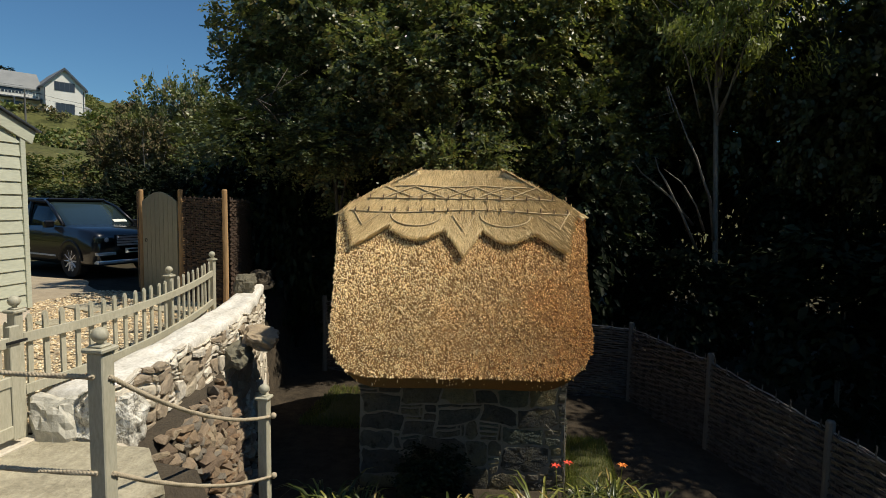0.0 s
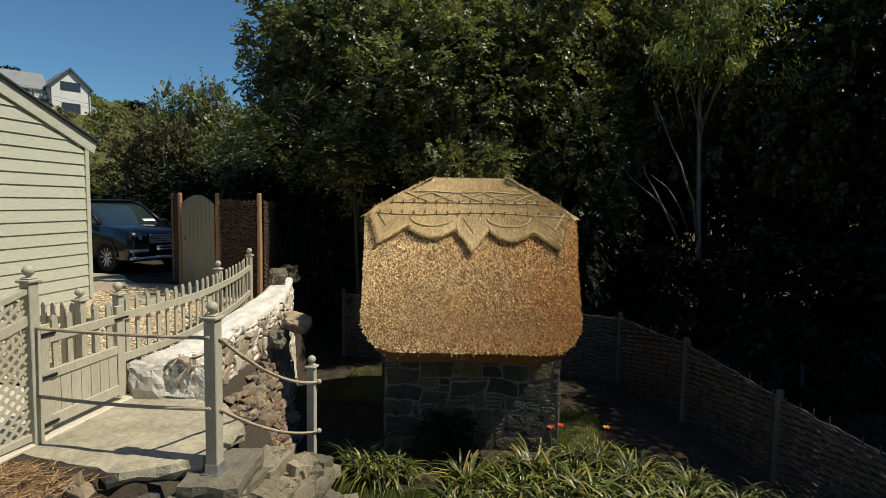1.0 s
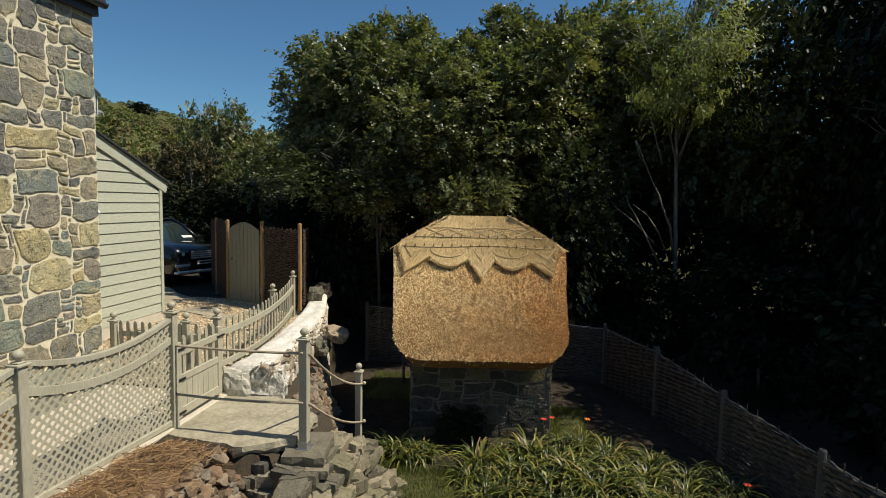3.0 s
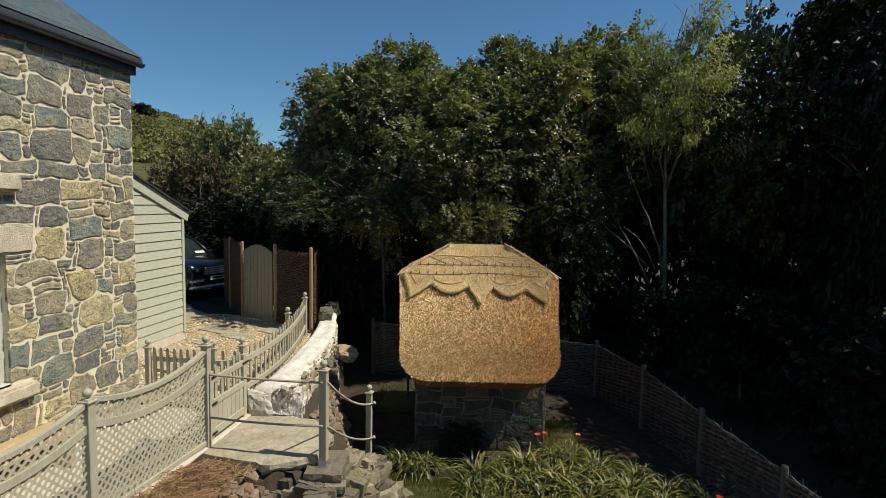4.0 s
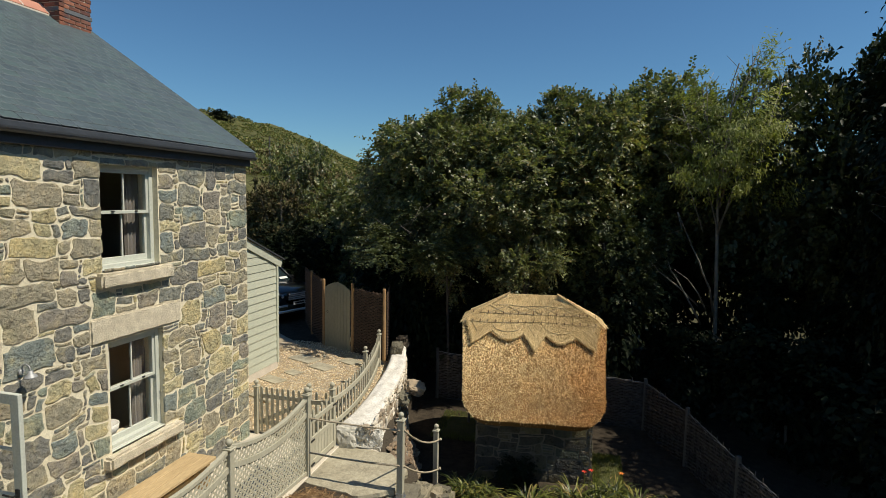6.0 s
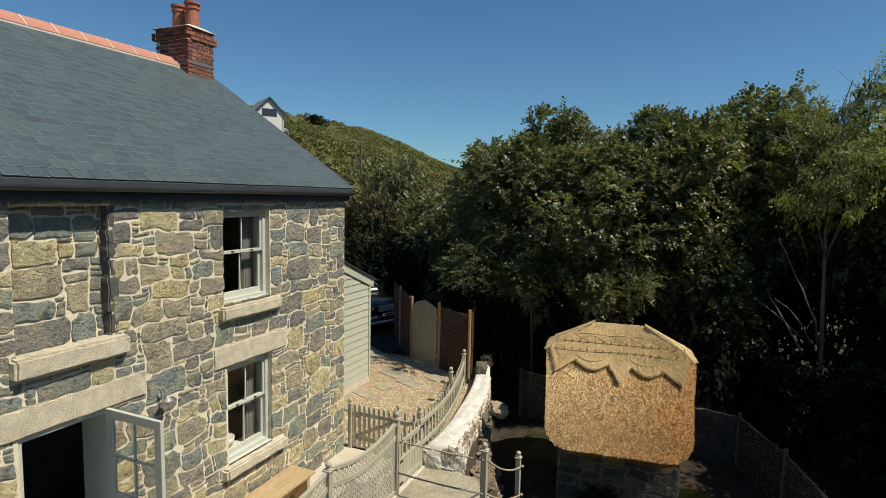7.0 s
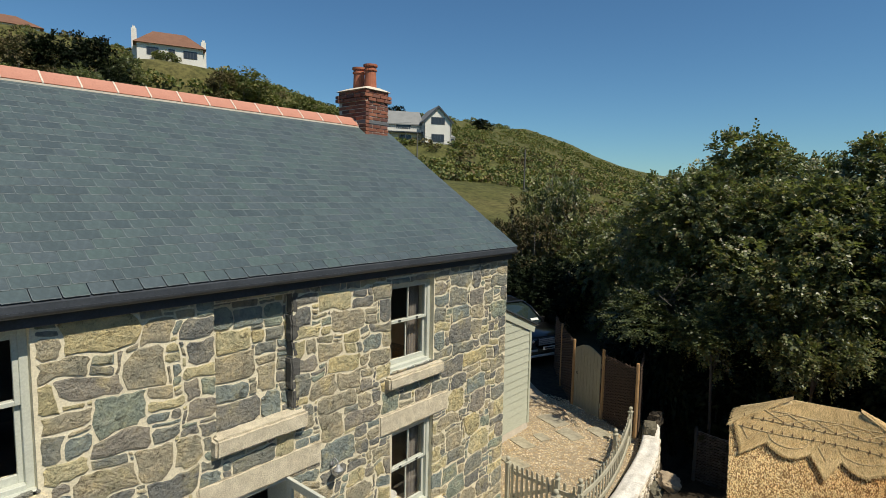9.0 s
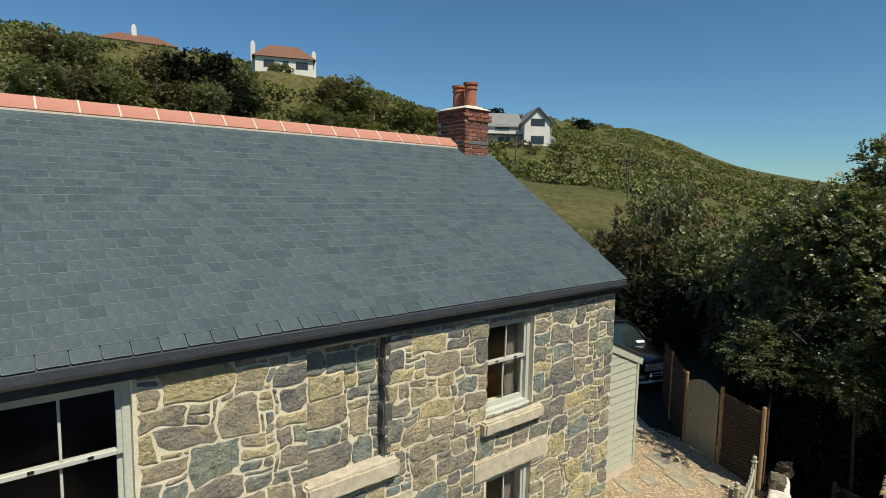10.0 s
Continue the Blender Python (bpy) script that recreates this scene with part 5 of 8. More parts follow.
def picket_run(line, za, zb, height, label, pitch=0.168, sag=0.0):
    """Pickets behind two rails that follow a bent line in plan; top heights za and zb, dipping by sag."""
    P = [Vector(p) for p in line]
    ln = [0.0]
    for p, q in zip(P, P[1:]):
        ln.append(ln[-1] + (q - p).length)
    L = ln[-1]
    at = lambda q: Vector((glide(q, [(d, p.x) for d, p in zip(ln, P)]), glide(q, [(d, p.y) for d, p in zip(ln, P)]))) - P[0]
    along = lambda q: (at(min(L, q + 0.02)) - at(max(0, q - 0.02))).normalized()
    f = thing("picket_fence", label, "fence", (P[0].x, P[0].y, za - height), 0, "picket fence runs")
    drop = lambda q: (zb - za) * q / L - sag * 4 * (q / L) * (1 - q / L)
    for z in (0.2, height - 0.22):
        g = Geo()
        n = max(2, int(L / 0.14))
        for i in range(n + 1):
            q = L * i / n
            p, d = at(q), along(q)
            out = Vector((d.y, -d.x))
            for o, h in ((0.0, 0.0), (0.032, 0.0), (0.032, 0.075), (0.0, 0.075)):
                g.v.append((p.x + out.x * o, p.y + out.y * o, z + h + drop(q)))
        g.f = [(i * 4 + k, i * 4 + (k + 1) % 4, i * 4 + 4 + (k + 1) % 4, i * 4 + 4 + k) for i in range(n) for k in range(4)] + [(3, 2, 1, 0), (n * 4, n * 4 + 1, n * 4 + 2, n * 4 + 3)]
        part("rail", g, M_FENCE, f)
    me = picket_mesh(height - 0.04)
    n = int(L / pitch)
    for k in range(n):
        q = (k + 0.5) * L / n
        p, d = at(q), along(q)
        part("picket", me, M_FENCE, f, at=pose(p.x - d.y * 0.019, p.y + d.x * 0.019, 0.04 + drop(q), random.uniform(-0.6, 0.6), random.uniform(-0.7, 0.7), math.degrees(math.atan2(d.y, d.x))))
    return f


GP, LP2 = (-3.74, 2.5), (-3.84, 0.73)
for (x, y), z, top, lab in ((GP, 0.0, 1.44, "stone-grey gate post with ball finial"), (LP2, 0.0, 1.36, ""), ((-3.94, -1.05), 0.0, 1.36, ""), ((-4.04, -2.85), 0.0, 1.36, ""),
                            ((-3.83, 3.56), 0.02, 1.14, ""), ((-4.27, 6.1), 0.2, 0.9, ""), ((-4.43, 7.33), 0.2, 0.98, ""), ((-4.31, 3.63), 0.03, 1.04, ""), ((-5.36, 3.62), 0.03, 1.0, "slim gate post against the cottage corner")):
    finial_post((x, y, z), top, "fence_post", lab, "fence posts", 0.075 if y > 3.5 else 0.09)
picket_run([(-3.85, 3.62), (-3.87, 4.3), (-3.93, 4.95), (-4.03, 5.6), (-4.16, 6.25), (-4.29, 6.8), (-4.43, 7.3)], 1.0, 1.05, 0.84, "stone-grey picket fence bending along the white-topped wall", sag=0.05)
picket_run([(-4.27, 3.63), (-4.08, 3.615), (-3.88, 3.6)], 0.92, 0.95, 0.8, "short run of stone-grey pickets beside the gate")
# picket gate across the passage
pg = thing("picket_gate", "closed stone-grey picket gate with diagonal brace", "gate", (-5.31, 3.62, 0.08))
for z in (0.12, 0.62):
    part("rail", Geo().box(0, 0.96, 0.018, 0.05, z, z + 0.075), M_FENCE, pg, bevel=0.004)
part("brace", Geo().box(0, 1.02, 0.018, 0.045, -0.035, 0.035, pose(0.02, 0, 0.17, 0, -27, 0)), M_FENCE, pg, bevel=0.004)
me = picket_mesh(0.84)
for k in range(9):
    part("picket", me, M_FENCE, pg, at=pose(0.05 + k * 0.1075, 0.018, 0.0))


# lattice panels with a hanging-curve top rail
def lattice_panel(a, b, top, sag, base=0.05):
    a, b = Vector((*a, 0)), Vector((*b, 0))
    L = (b - a).length - 0.09
    rz = math.degrees(math.atan2(b.y - a.y, b.x - a.x))
    d = (b - a).normalized()
    p0 = a + d * 0.045
    f = thing("lattice_panel", "stone-grey diamond lattice panel with sagging top rail", "fence", (p0.x, p0.y, 0), rz, "lattice panels")
    curve = lambda s: top - sag * 4 * (s / L) * (1 - s / L)
    n = 14

    def bent_rail(name, lift, h, t):
        g = Geo()
        for i in range(n):
            s0, s1 = L * i / n, L * (i + 1) / n
            z0, z1 = curve(s0) + lift, curve(s1) + lift
            g.add([(s0, -t, z0 - h), (s1, -t, z1 - h), (s1, t, z1 - h), (s0, t, z0 - h), (s0, -t, z0), (s1, -t, z1), (s1, t, z1), (s0, t, z0)], [(3, 2, 1, 0), (4, 5, 6, 7), (0, 1, 5, 4), (2, 3, 7, 6)])
        me = g.mesh(name)
        bm = bmesh.new()
        bm.from_mesh(me)
        bmesh.ops.remove_doubles(bm, verts=bm.verts[:], dist=0.0005)
        bm.to_mesh(me)
        bm.free()
        part(name, me, M_FENCE, f)

    bent_rail("top_rail", 0.0, 0.045, 0.03)
    bent_rail("middle_rail", -0.22, 0.075, 0.022)
    part("bottom_rail", Geo().box(0, L, -0.022, 0.022, base, base + 0.06), M_FENCE, f, bevel=0.004)
    pitch = 0.088
    for sgn, y in ((1, -0.006), (-1, 0.006)):
        k = -int(1.4 / pitch)
        while k * pitch < L + 1.4:
            s = k * pitch
            k += 1
            # clip the sloping lath to the panel
            lo = hi = None
            for i in range(61):
                z = base + 0.03 + (top - base) * i / 60
                u = s + sgn * (z - base)
                if 0 <= u <= L and z <= curve(min(max(u, 0), L)) - 0.02:
                    lo = (u, z) if lo is None else lo
                    hi = (u, z)
            if lo is None or hi[1] - lo[1] < 0.04:
                continue
            dx, dz = hi[0] - lo[0], hi[1] - lo[1]
            ln = math.hypot(dx, dz)
            nx, nz = -dz / ln * 0.011, dx / ln * 0.011
            g = Geo().add([(lo[0] - nx, y - 0.005, lo[1] - nz), (lo[0] + nx, y - 0.005, lo[1] + nz), (hi[0] + nx, y - 0.005, hi[1] + nz), (hi[0] - nx, y - 0.005, hi[1] - nz),
                           (lo[0] - nx, y + 0.005, lo[1] - nz), (lo[0] + nx, y + 0.005, lo[1] + nz), (hi[0] + nx, y + 0.005, hi[1] + nz), (hi[0] - nx, y + 0.005, hi[1] - nz)],
                          [(0, 1, 2, 3), (7, 6, 5, 4), (0, 4, 5, 1), (1, 5, 6, 2), (2, 6, 7, 3), (3, 7, 4, 0)])
            part("lath", g, M_FENCE, f)


lattice_panel(GP, LP2, 1.27, 0.14)
lattice_panel(LP2, (-3.94, -1.05), 1.24, 0.14)
lattice_panel((-3.94, -1.05), (-4.04, -2.85), 1.24, 0.14)
tagged(part("kerb", Geo().box(-3.98, -3.74, -4.0, 2.56, -0.3, 0.045), M_PAVE, bevel=0.015), "low concrete edge under the lattice", "kerb", kind="structure")

# boarded gate between the lattice post and the picket post
gate = thing("garden_gate", "stone-grey half-boarded garden gate with pickets above", "gate", (GP[0] - 0.01, GP[1] + 0.07, 0.07), 90)
GL = 0.93
g = Geo().box(0, 0.085, -0.02, 0.02, 0, 0.88).box(GL - 0.085, GL, -0.02, 0.02, 0, 0.88).box(0.085, GL - 0.085, -0.02, 0.02, 0.02, 0.12).box(0.085, GL - 0.085, -0.02, 0.02, 0.42, 0.5).box(0.085, GL - 0.085, -0.02, 0.02, 0.72, 0.8)
part("gate_frame", g, M_FENCE, gate, bevel=0.005)
for k in range(7):
    part("board", Geo().box(0.087 + k * 0.1085, 0.19 + k * 0.1085, -0.008, 0.008, 0.12, 0.42), M_FENCE, gate)
me = picket_mesh(0.44, 0.055)
for k in range(5):
    part("picket", me, M_FENCE, gate, at=pose(0.16 + k * 0.15, 0.012, 0.5))
for z in (0.06, 0.45, 0.8):
    part("hinge", Geo().box(-0.05, 0.14, -0.034, -0.021, z - 0.012, z + 0.012).tube([(-0.02, -0.03, z - 0.04), (-0.02, -0.03, z + 0.04)], 0.012, 8), M_IRON, gate, "black iron strap hinge")
part("latch", Geo().box(GL - 0.12, GL + 0.05, -0.036, -0.021, 0.75, 0.77), M_IRON, gate, "black iron latch")

# rope barrier
PA, PB = (-2.21, 2.51, -0.09), (-2.15, 4.31, -0.82)
finial_post(PA, 1.31, "rope_post", "stone-grey rope post bolted to a slab", "rope posts", 0.095)
shoe = tagged(part("post_shoe", Geo().box(-0.075, 0.075, -0.075, 0.075, 0.0, 0.008).box(-0.053, 0.053, -0.053, 0.053, 0.008, 0.075), M_STEEL, bevel=0.003, at=pose(*PA)), "galvanised steel post shoe on the slab", "bracket")
finial_post(PB, 1.14, "rope_post", "stone-grey rope post low on the bank", "rope posts", 0.085)
for a, b, sag in (((GP[0] + 0.05, GP[1], 0.95), (PA[0], PA[1] - 0.05, 0.96), 0.012), ((GP[0] + 0.05, GP[1], 0.4), (PA[0], PA[1] - 0.05, 0.42), 0.02),
                  ((PA[0] + 0.05, PA[1], 0.95), (PB[0] + 0.05, PB[1], 0.03), 0.11), ((PA[0] + 0.05, PA[1], 0.4), (PB[0] + 0.05, PB[1], -0.52), 0.08)):
    g = rope_geo(curve_between(a, b, sag, 14), 0.017)
    g.ball((b[0] + (0.02 if b[2] < 0.5 else 0.0), b[1] + 0.03, b[2]), 0.028, 8)
    tagged(part("rope", g, M_ROPE, smooth=True), "sagging natural hemp barrier rope between posts", "rope", "barrier ropes")


# woven hurdles
def hurdle(a, b, za, zb, height, material, label, rows=40, sails=9, stick=0.12, name="wicker_panel", thick=0.012, top_rods=0):
    a, b = Vector((a[0], a[1], 0)), Vector((b[0], b[1], 0))
    L = (b - a).length
    rz = math.degrees(math.atan2(b.y - a.y, b.x - a.x))
    h = thing(name, label, "fence", (a.x, a.y, za - height), rz, "woven hurdles")
    rng = random.Random(int(a.x * 100 + a.y * 10))
    rise = zb - za
    for k in range(sails):
        s = L * (k + 0.5) / sails
        tip = height + rise * s / L + stick * rng.uniform(0.4, 1.1)
        part("upright", Geo().tube([(s, 0, 0), (s + rng.uniform(-0.01, 0.01), 0, tip)], thick, 6), material, h)
    g = Geo()
    for r in range(rows):
        z = height * (r + 0.5) / rows
        ph, rad = (r % 2) * math.pi, height / rows * rng.uniform(0.42, 0.6)
        pts, rr = [], []
        n = sails * 3
        for i in range(n + 1):
            s = L * i / n
            pts.append((s, 0.017 * math.cos(math.pi * sails * s / L - math.pi / 2 + ph) + rng.uniform(-0.004, 0.004), z + rise * (s / L) * (0.3 + 0.7 * r / rows) + rng.uniform(-0.008, 0.008)))
            rr.append(rad * rng.uniform(0.7, 1.1))
        g.tube(pts, rr, 4, False)
    part("weave", g, material, h, "woven willow rods")
    for k in range(top_rods):
        pts = [(L * i / 16, 0.012 * math.sin(i * 2.2 + k * 3) + 0.008, height + rise * i / 16 + 0.012 - 0.03 * k + rng.uniform(-0.012, 0.012)) for i in range(17)]
        part("top_rod", Geo().tube(pts, 0.0095, 5), M_ROD, h, "silvered top rod")
    return h


def stake(x, y, z0, z1, r, material, label):
    g = Geo().tube([(0, 0, 0), (0.006, 0, (z1 - z0) * 0.5), (0, 0, z1 - z0 - 0.02), (0, 0, z1 - z0)], [r, r * 0.97, r * 0.93, r * 0.7], 10)
    return tagged(part("stake", g, material, at=pose(x, y, z0), smooth=False), label, "stake", "fence stakes")


GA, GB, GC = (-6.61, 8.75), (-5.56, 8.31), (-4.47, 7.77)
for x, y in (GA, GB, GC):
    stake(x, y, 0.2, 2.1, 0.045, M_STAKE, "round peeled brown fence stake in gravel")
hurdle((GB[0] + 0.06, GB[1] - 0.03), (GC[0] - 0.06, GC[1] + 0.03), 1.98, 1.96, 1.75, M_WICKER, "dark brown woven willow hurdle beside the garden gate", 46, 8, 0.03)
hurdle((GC[0] + 0.05, GC[1] + 0.04), (GC[0] - 0.5, GC[1] + 1.8), 1.95, 1.9, 1.75, M_WICKER, "dark brown woven willow hurdle running away from the stake", 46, 12, 0.04)
hurdle((GA[0] - 0.05, GA[1] + 0.05), (-7.7, 10.15), 2.02, 1.98, 1.8, M_WICKER, "dark woven willow hurdle along the drive", 46, 12, 0.08)
stake(-7.74, 10.2, 0.1, 2.1, 0.045, M_STAKE, "round peeled brown fence stake along the drive")
hurdle((-7.78, 10.25), (-8.72, 11.6), 1.98, 1.92, 1.8, M_WICKER, "dark woven willow hurdle along the drive", 46, 12, 0.08)
# arched boarded gate
ag = thing("boarded_gate", "khaki-painted arched boarded garden gate", "gate", (GA[0] + 0.07, GA[1] - 0.03, 0.27), math.degrees(math.atan2(GB[1] - GA[1], GB[0] - GA[0])))
AW = 0.99
M_KHAKI = grained("khaki gate paint", (0.27, 0.25, 0.17), (0.34, 0.315, 0.22), 3, 50, 0.6, bump=0.2, stretch=(1, 1, 0.2))
arch = lambda s: 1.62 + 0.17 * math.sin(math.pi * s / AW)
nb = 8
for k in range(nb):
    s0, s1 = AW * k / nb + 0.003, AW * (k + 1) / nb - 0.003
    sm = (s0 + s1) / 2
    part("board", Geo().prism([(s0, 0), (s1, 0), (s1, arch(s1)), (sm, arch(sm)), (s0, arch(s0))], 0.025, Matrix.Rotation(radians(90), 4, "X")), M_KHAKI, ag, bevel=0.0)
part("ledge", Geo().box(0.02, AW - 0.02, 0.001, 0.04, 0.25, 0.36).box(0.02, AW - 0.02, 0.001, 0.04, 1.3, 1.41), M_KHAKI, ag)
part("ring_handle", Geo().tube([(0.12 + 0.03 * math.cos(a), -0.04, 0.95 + 0.03 * math.sin(a)) for a in [0.63 * k for k in range(11)]], 0.005, 5), M_IRON, ag)

# grey wicker fence round the lower garden
WF = [(-3.6, 9.75, 0.15), (-1.7, 9.55, 0.1), (0.1, 9.35, 0.06), (1.88, 9.12, 0.02), (2.57, 7.42, 0.0), (3.15, 5.67, -0.18), (3.68, 3.95, -0.28), (4.2, 2.2, -0.35), (4.75, 0.4, -0.4)]
for x, y, z in WF:
    stake(x, y, -1.5, z + 0.02, 0.048, M_POST, "round weathered grey fence post in soil")
for (x0, y0, z0), (x1, y1, z1) in zip(WF, WF[1:]):
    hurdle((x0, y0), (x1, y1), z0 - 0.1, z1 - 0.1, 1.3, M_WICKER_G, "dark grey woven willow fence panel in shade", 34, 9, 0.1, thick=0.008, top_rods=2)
stake(-2.35, 8.2, -1.3, 0.3, 0.03, M_POST, "thin dark stake in shade")

# ---- white-topped garden wall ----
WALL = [(3.72, -3.8, -3.12, 0.36), (4.2, -3.77, -3.17, 0.38), (4.8, -3.77, -3.3, 0.41), (5.5, -3.84, -3.39, 0.44), (6.3, -3.94, -3.5, 0.47), (6.9, -4.05, -3.6, 0.5), (7.4, -4.17, -3.75, 0.53), (7.85, -4.3, -3.91, 0.56), (8.35, -4.47, -4.12, 0.56)]
wi = lambda y: glide(y, [(w[0], w[1]) for w in WALL])
wo = lambda y: glide(y, [(w[0], w[2]) for w in WALL])
wz = lambda y: glide(y, [(w[0], w[3]) for w in WALL])


def wall_body():
    g = Geo()
    ys = [3.72 + 4.63 * i / 24 for i in range(25)]
    for y in ys:
        a, b, z = wi(y) + 0.05, wo(y) - 0.03, wz(y) - 0.05
        g.v += [(a, y, -0.4), (a, y, z), (b, y, z), (b + 0.02, y, -0.5), (b + 0.1, y, -1.5)]
    for i in range(24):
        for k in range(4):
            g.f.append((i * 5 + k, i * 5 + k + 1, i * 5 + 6 + k, i * 5 + 5 + k))
    g.f += [(0, 1, 2, 3, 4), (124, 123, 122, 121, 120)]
    me = g.mesh("garden_wall")
    bm = bmesh.new()
    bm.from_mesh(me)
    bmesh.ops.recalc_face_normals(bm, faces=bm.faces[:])
    bm.to_mesh(me)
    bm.free()
    return me


garden_wall = tagged(part("wall_garden", wall_body(), grained("earthy mortar", (0.2, 0.155, 0.1), (0.42, 0.36, 0.27), 3, 40, 0.95, bump=0.8, dist=0.02)), "curved rubble garden wall with limewashed top", "wall", kind="structure")


def coping():
    """Lumpy limewashed crown that follows the wall and drips over its edges."""
    g = Geo()
    ny, nx = 70, 12
    for j in range(ny + 1):
        y = 3.66 + 4.6 * j / ny
        a, b, z = wi(y) - 0.02, wo(y) + 0.03, wz(y)
        for i in range(nx + 1):
            t = i / nx
            n1 = noise.noise(Vector((t * 3, y * 2.2, 1))) * 0.03 + noise.noise(Vector((t * 8, y * 7, 4))) * 0.014
            drop = 0.0
            if i in (0, nx):
                drop = 0.09 + 0.16 * max(0.0, noise.noise(Vector((y * 3.3, i, 9))) + 0.1)
            elif i in (1, nx - 1):
                drop = 0.015
            crown = 0.05 * math.sin(math.pi * t)
            tuck = 0.05 if i == 0 else -0.05 if i == nx else 0.0
            drop += 0.2 if j == 0 else 0.02 if j == 1 else 0.0
            g.v.append((a + (b - a) * t + n1 * 0.5 + tuck, y + n1 * 0.4 + (0.06 if j == 0 else 0), z + n1 * 1.3 + crown * 0.6 - drop))
    w = nx + 1
    g.f = [(j * w + i, j * w + i + 1, (j + 1) * w + i + 1, (j + 1) * w + i) for j in range(ny) for i in range(nx)]
    return g


part("coping", coping(), M_LIME, garden_wall, "lumpy whitewashed coping", smooth=True)
face = lambda u, v, w: (wo(u) - 0.03 + (0.02 if v < -0.5 else 0) - w + max(0, -v - 0.5) * 0.08, u, v)
rects = rubble_layout(3.75, 8.3, -1.3, 0.42, [], 31, cell=0.042, big=0.06)
lay_stones(garden_wall, rects, 12, face, lambda u, v: 1.0, 190, M_WASHED, M_WASHED, proud=0.045, wobble=0.06)
endf = lambda u, v, w: (u, 3.72 + w, v)
rects = rubble_layout(-3.45, -3.12, -0.2, 0.34, [], 33, cell=0.04, big=0.05)
lay_stones(garden_wall, rects, 13, endf, lambda u, v: 1.0, 30, M_WASHED, M_WASHED, proud=0.06, wobble=0.07)
M_PITTED = Mat("pitted limewash", 0.92, spec=0.2)
pit_holes = M_PITTED.ramp(M_PITTED.noise(13, 5, 0.7), [(0.4, (0.05, 0.045, 0.032)), (0.47, (0.5, 0.46, 0.37)), (0.6, (0.86, 0.83, 0.74))])
M_PITTED.color(M_PITTED.mix(0.35, pit_holes, M_PITTED.ramp(M_PITTED.noise(4, 4), [(0.35, (0.42, 0.38, 0.29)), (0.6, (0.85, 0.82, 0.74))]))).bump(M_PITTED.noise(13, 5, 0.7), 1.0, 0.05)
M_RENDER = grained("grey cement render", (0.33, 0.31, 0.25), (0.6, 0.57, 0.48), 3.5, 22, 0.92, bump=0.6, dist=0.02)
tagged(part("end_block", rugged_rock((0.4, 0.34, 0.5), 8), M_RENDER, at=pose(-3.61, 3.74, 0.1, 0, 0, 4)), "big squared grey cement block ending the wall", "stone block")
tagged(part("end_pier", rugged_rock((0.5, 0.36, 0.56), 14), M_PITTED.m, at=pose(-3.26, 3.84, 0.1, 0, 0, 12)), "rough limewashed rubble pier ending the wall", "stone block")
tagged(part("cap_stone", rugged_rock((0.3, 0.3, 0.3), 81), M_GREYROCK, at=pose(-4.07, 7.62, 0.66, 10, 0, 20)), "rough grey stone standing on the white wall", "stone")
tagged(part("jutting_rock", rugged_rock((0.42, 0.5, 0.22), 82), M_ROCK, at=pose(-3.2, 6.35, 0.2, 8, 12, 30)), "weathered tan rock jutting from the wall face", "rock")
tagged(part("jutting_rock", rugged_rock((0.3, 0.4, 0.3), 84), M_GREYROCK, at=pose(-3.38, 6.1, 0.02, 0, 0, 10)), "grey rock under the jutting one", "rock")
tagged(part("ivy_stump", rugged_rock((0.3, 0.45, 0.34), 83), M_EARTH, at=pose(-4.2, 8.4, 0.62, 0, 0, 0)), "dark ivy-grown lump at the wall end", "stump")

# flags, slab stack and rubble bank
tagged(part("landing_slab", riven_slab([Vector((x + 3.05, y - 2.9)) for x, y in ((-3.7, 2.32), (-2.75, 2.17), (-2.3, 2.5), (-2.3, 3.15), (-2.75, 3.62), (-3.72, 3.62))], 0.15, random.Random(4)), M_FLAG, at=pose(-3.05, 2.9, -0.055)), "broad worn slate landing slab below the gate", "slab")
tagged(part("post_slab", slab_mesh(0.5, 0.72, 0.14, 87), M_SLATEROCK, at=pose(-2.2, 2.6, -0.155, 0, 0, 8)), "thick grey slate slab carrying the rope post", "slab")
rng = random.Random(5)


def bank_core(rows):
    """Earth behind the stones: for each y the top edge x and how far the foot steps out."""
    g = Geo()
    for y, x, e in rows:
        n = noise.noise(Vector((y * 2, 0, 0))) * 0.05
        g.v += [(x - 0.5, y, -0.07), (x + n, y, -0.12), (x + 0.45 * e + n, y, -0.7), (x + e, y, -1.5)]
    for i in range(len(rows) - 1):
        for k in range(3):
            g.f.append((i * 4 + k, i * 4 + k + 1, i * 4 + 5 + k, i * 4 + 4 + k))
    return g


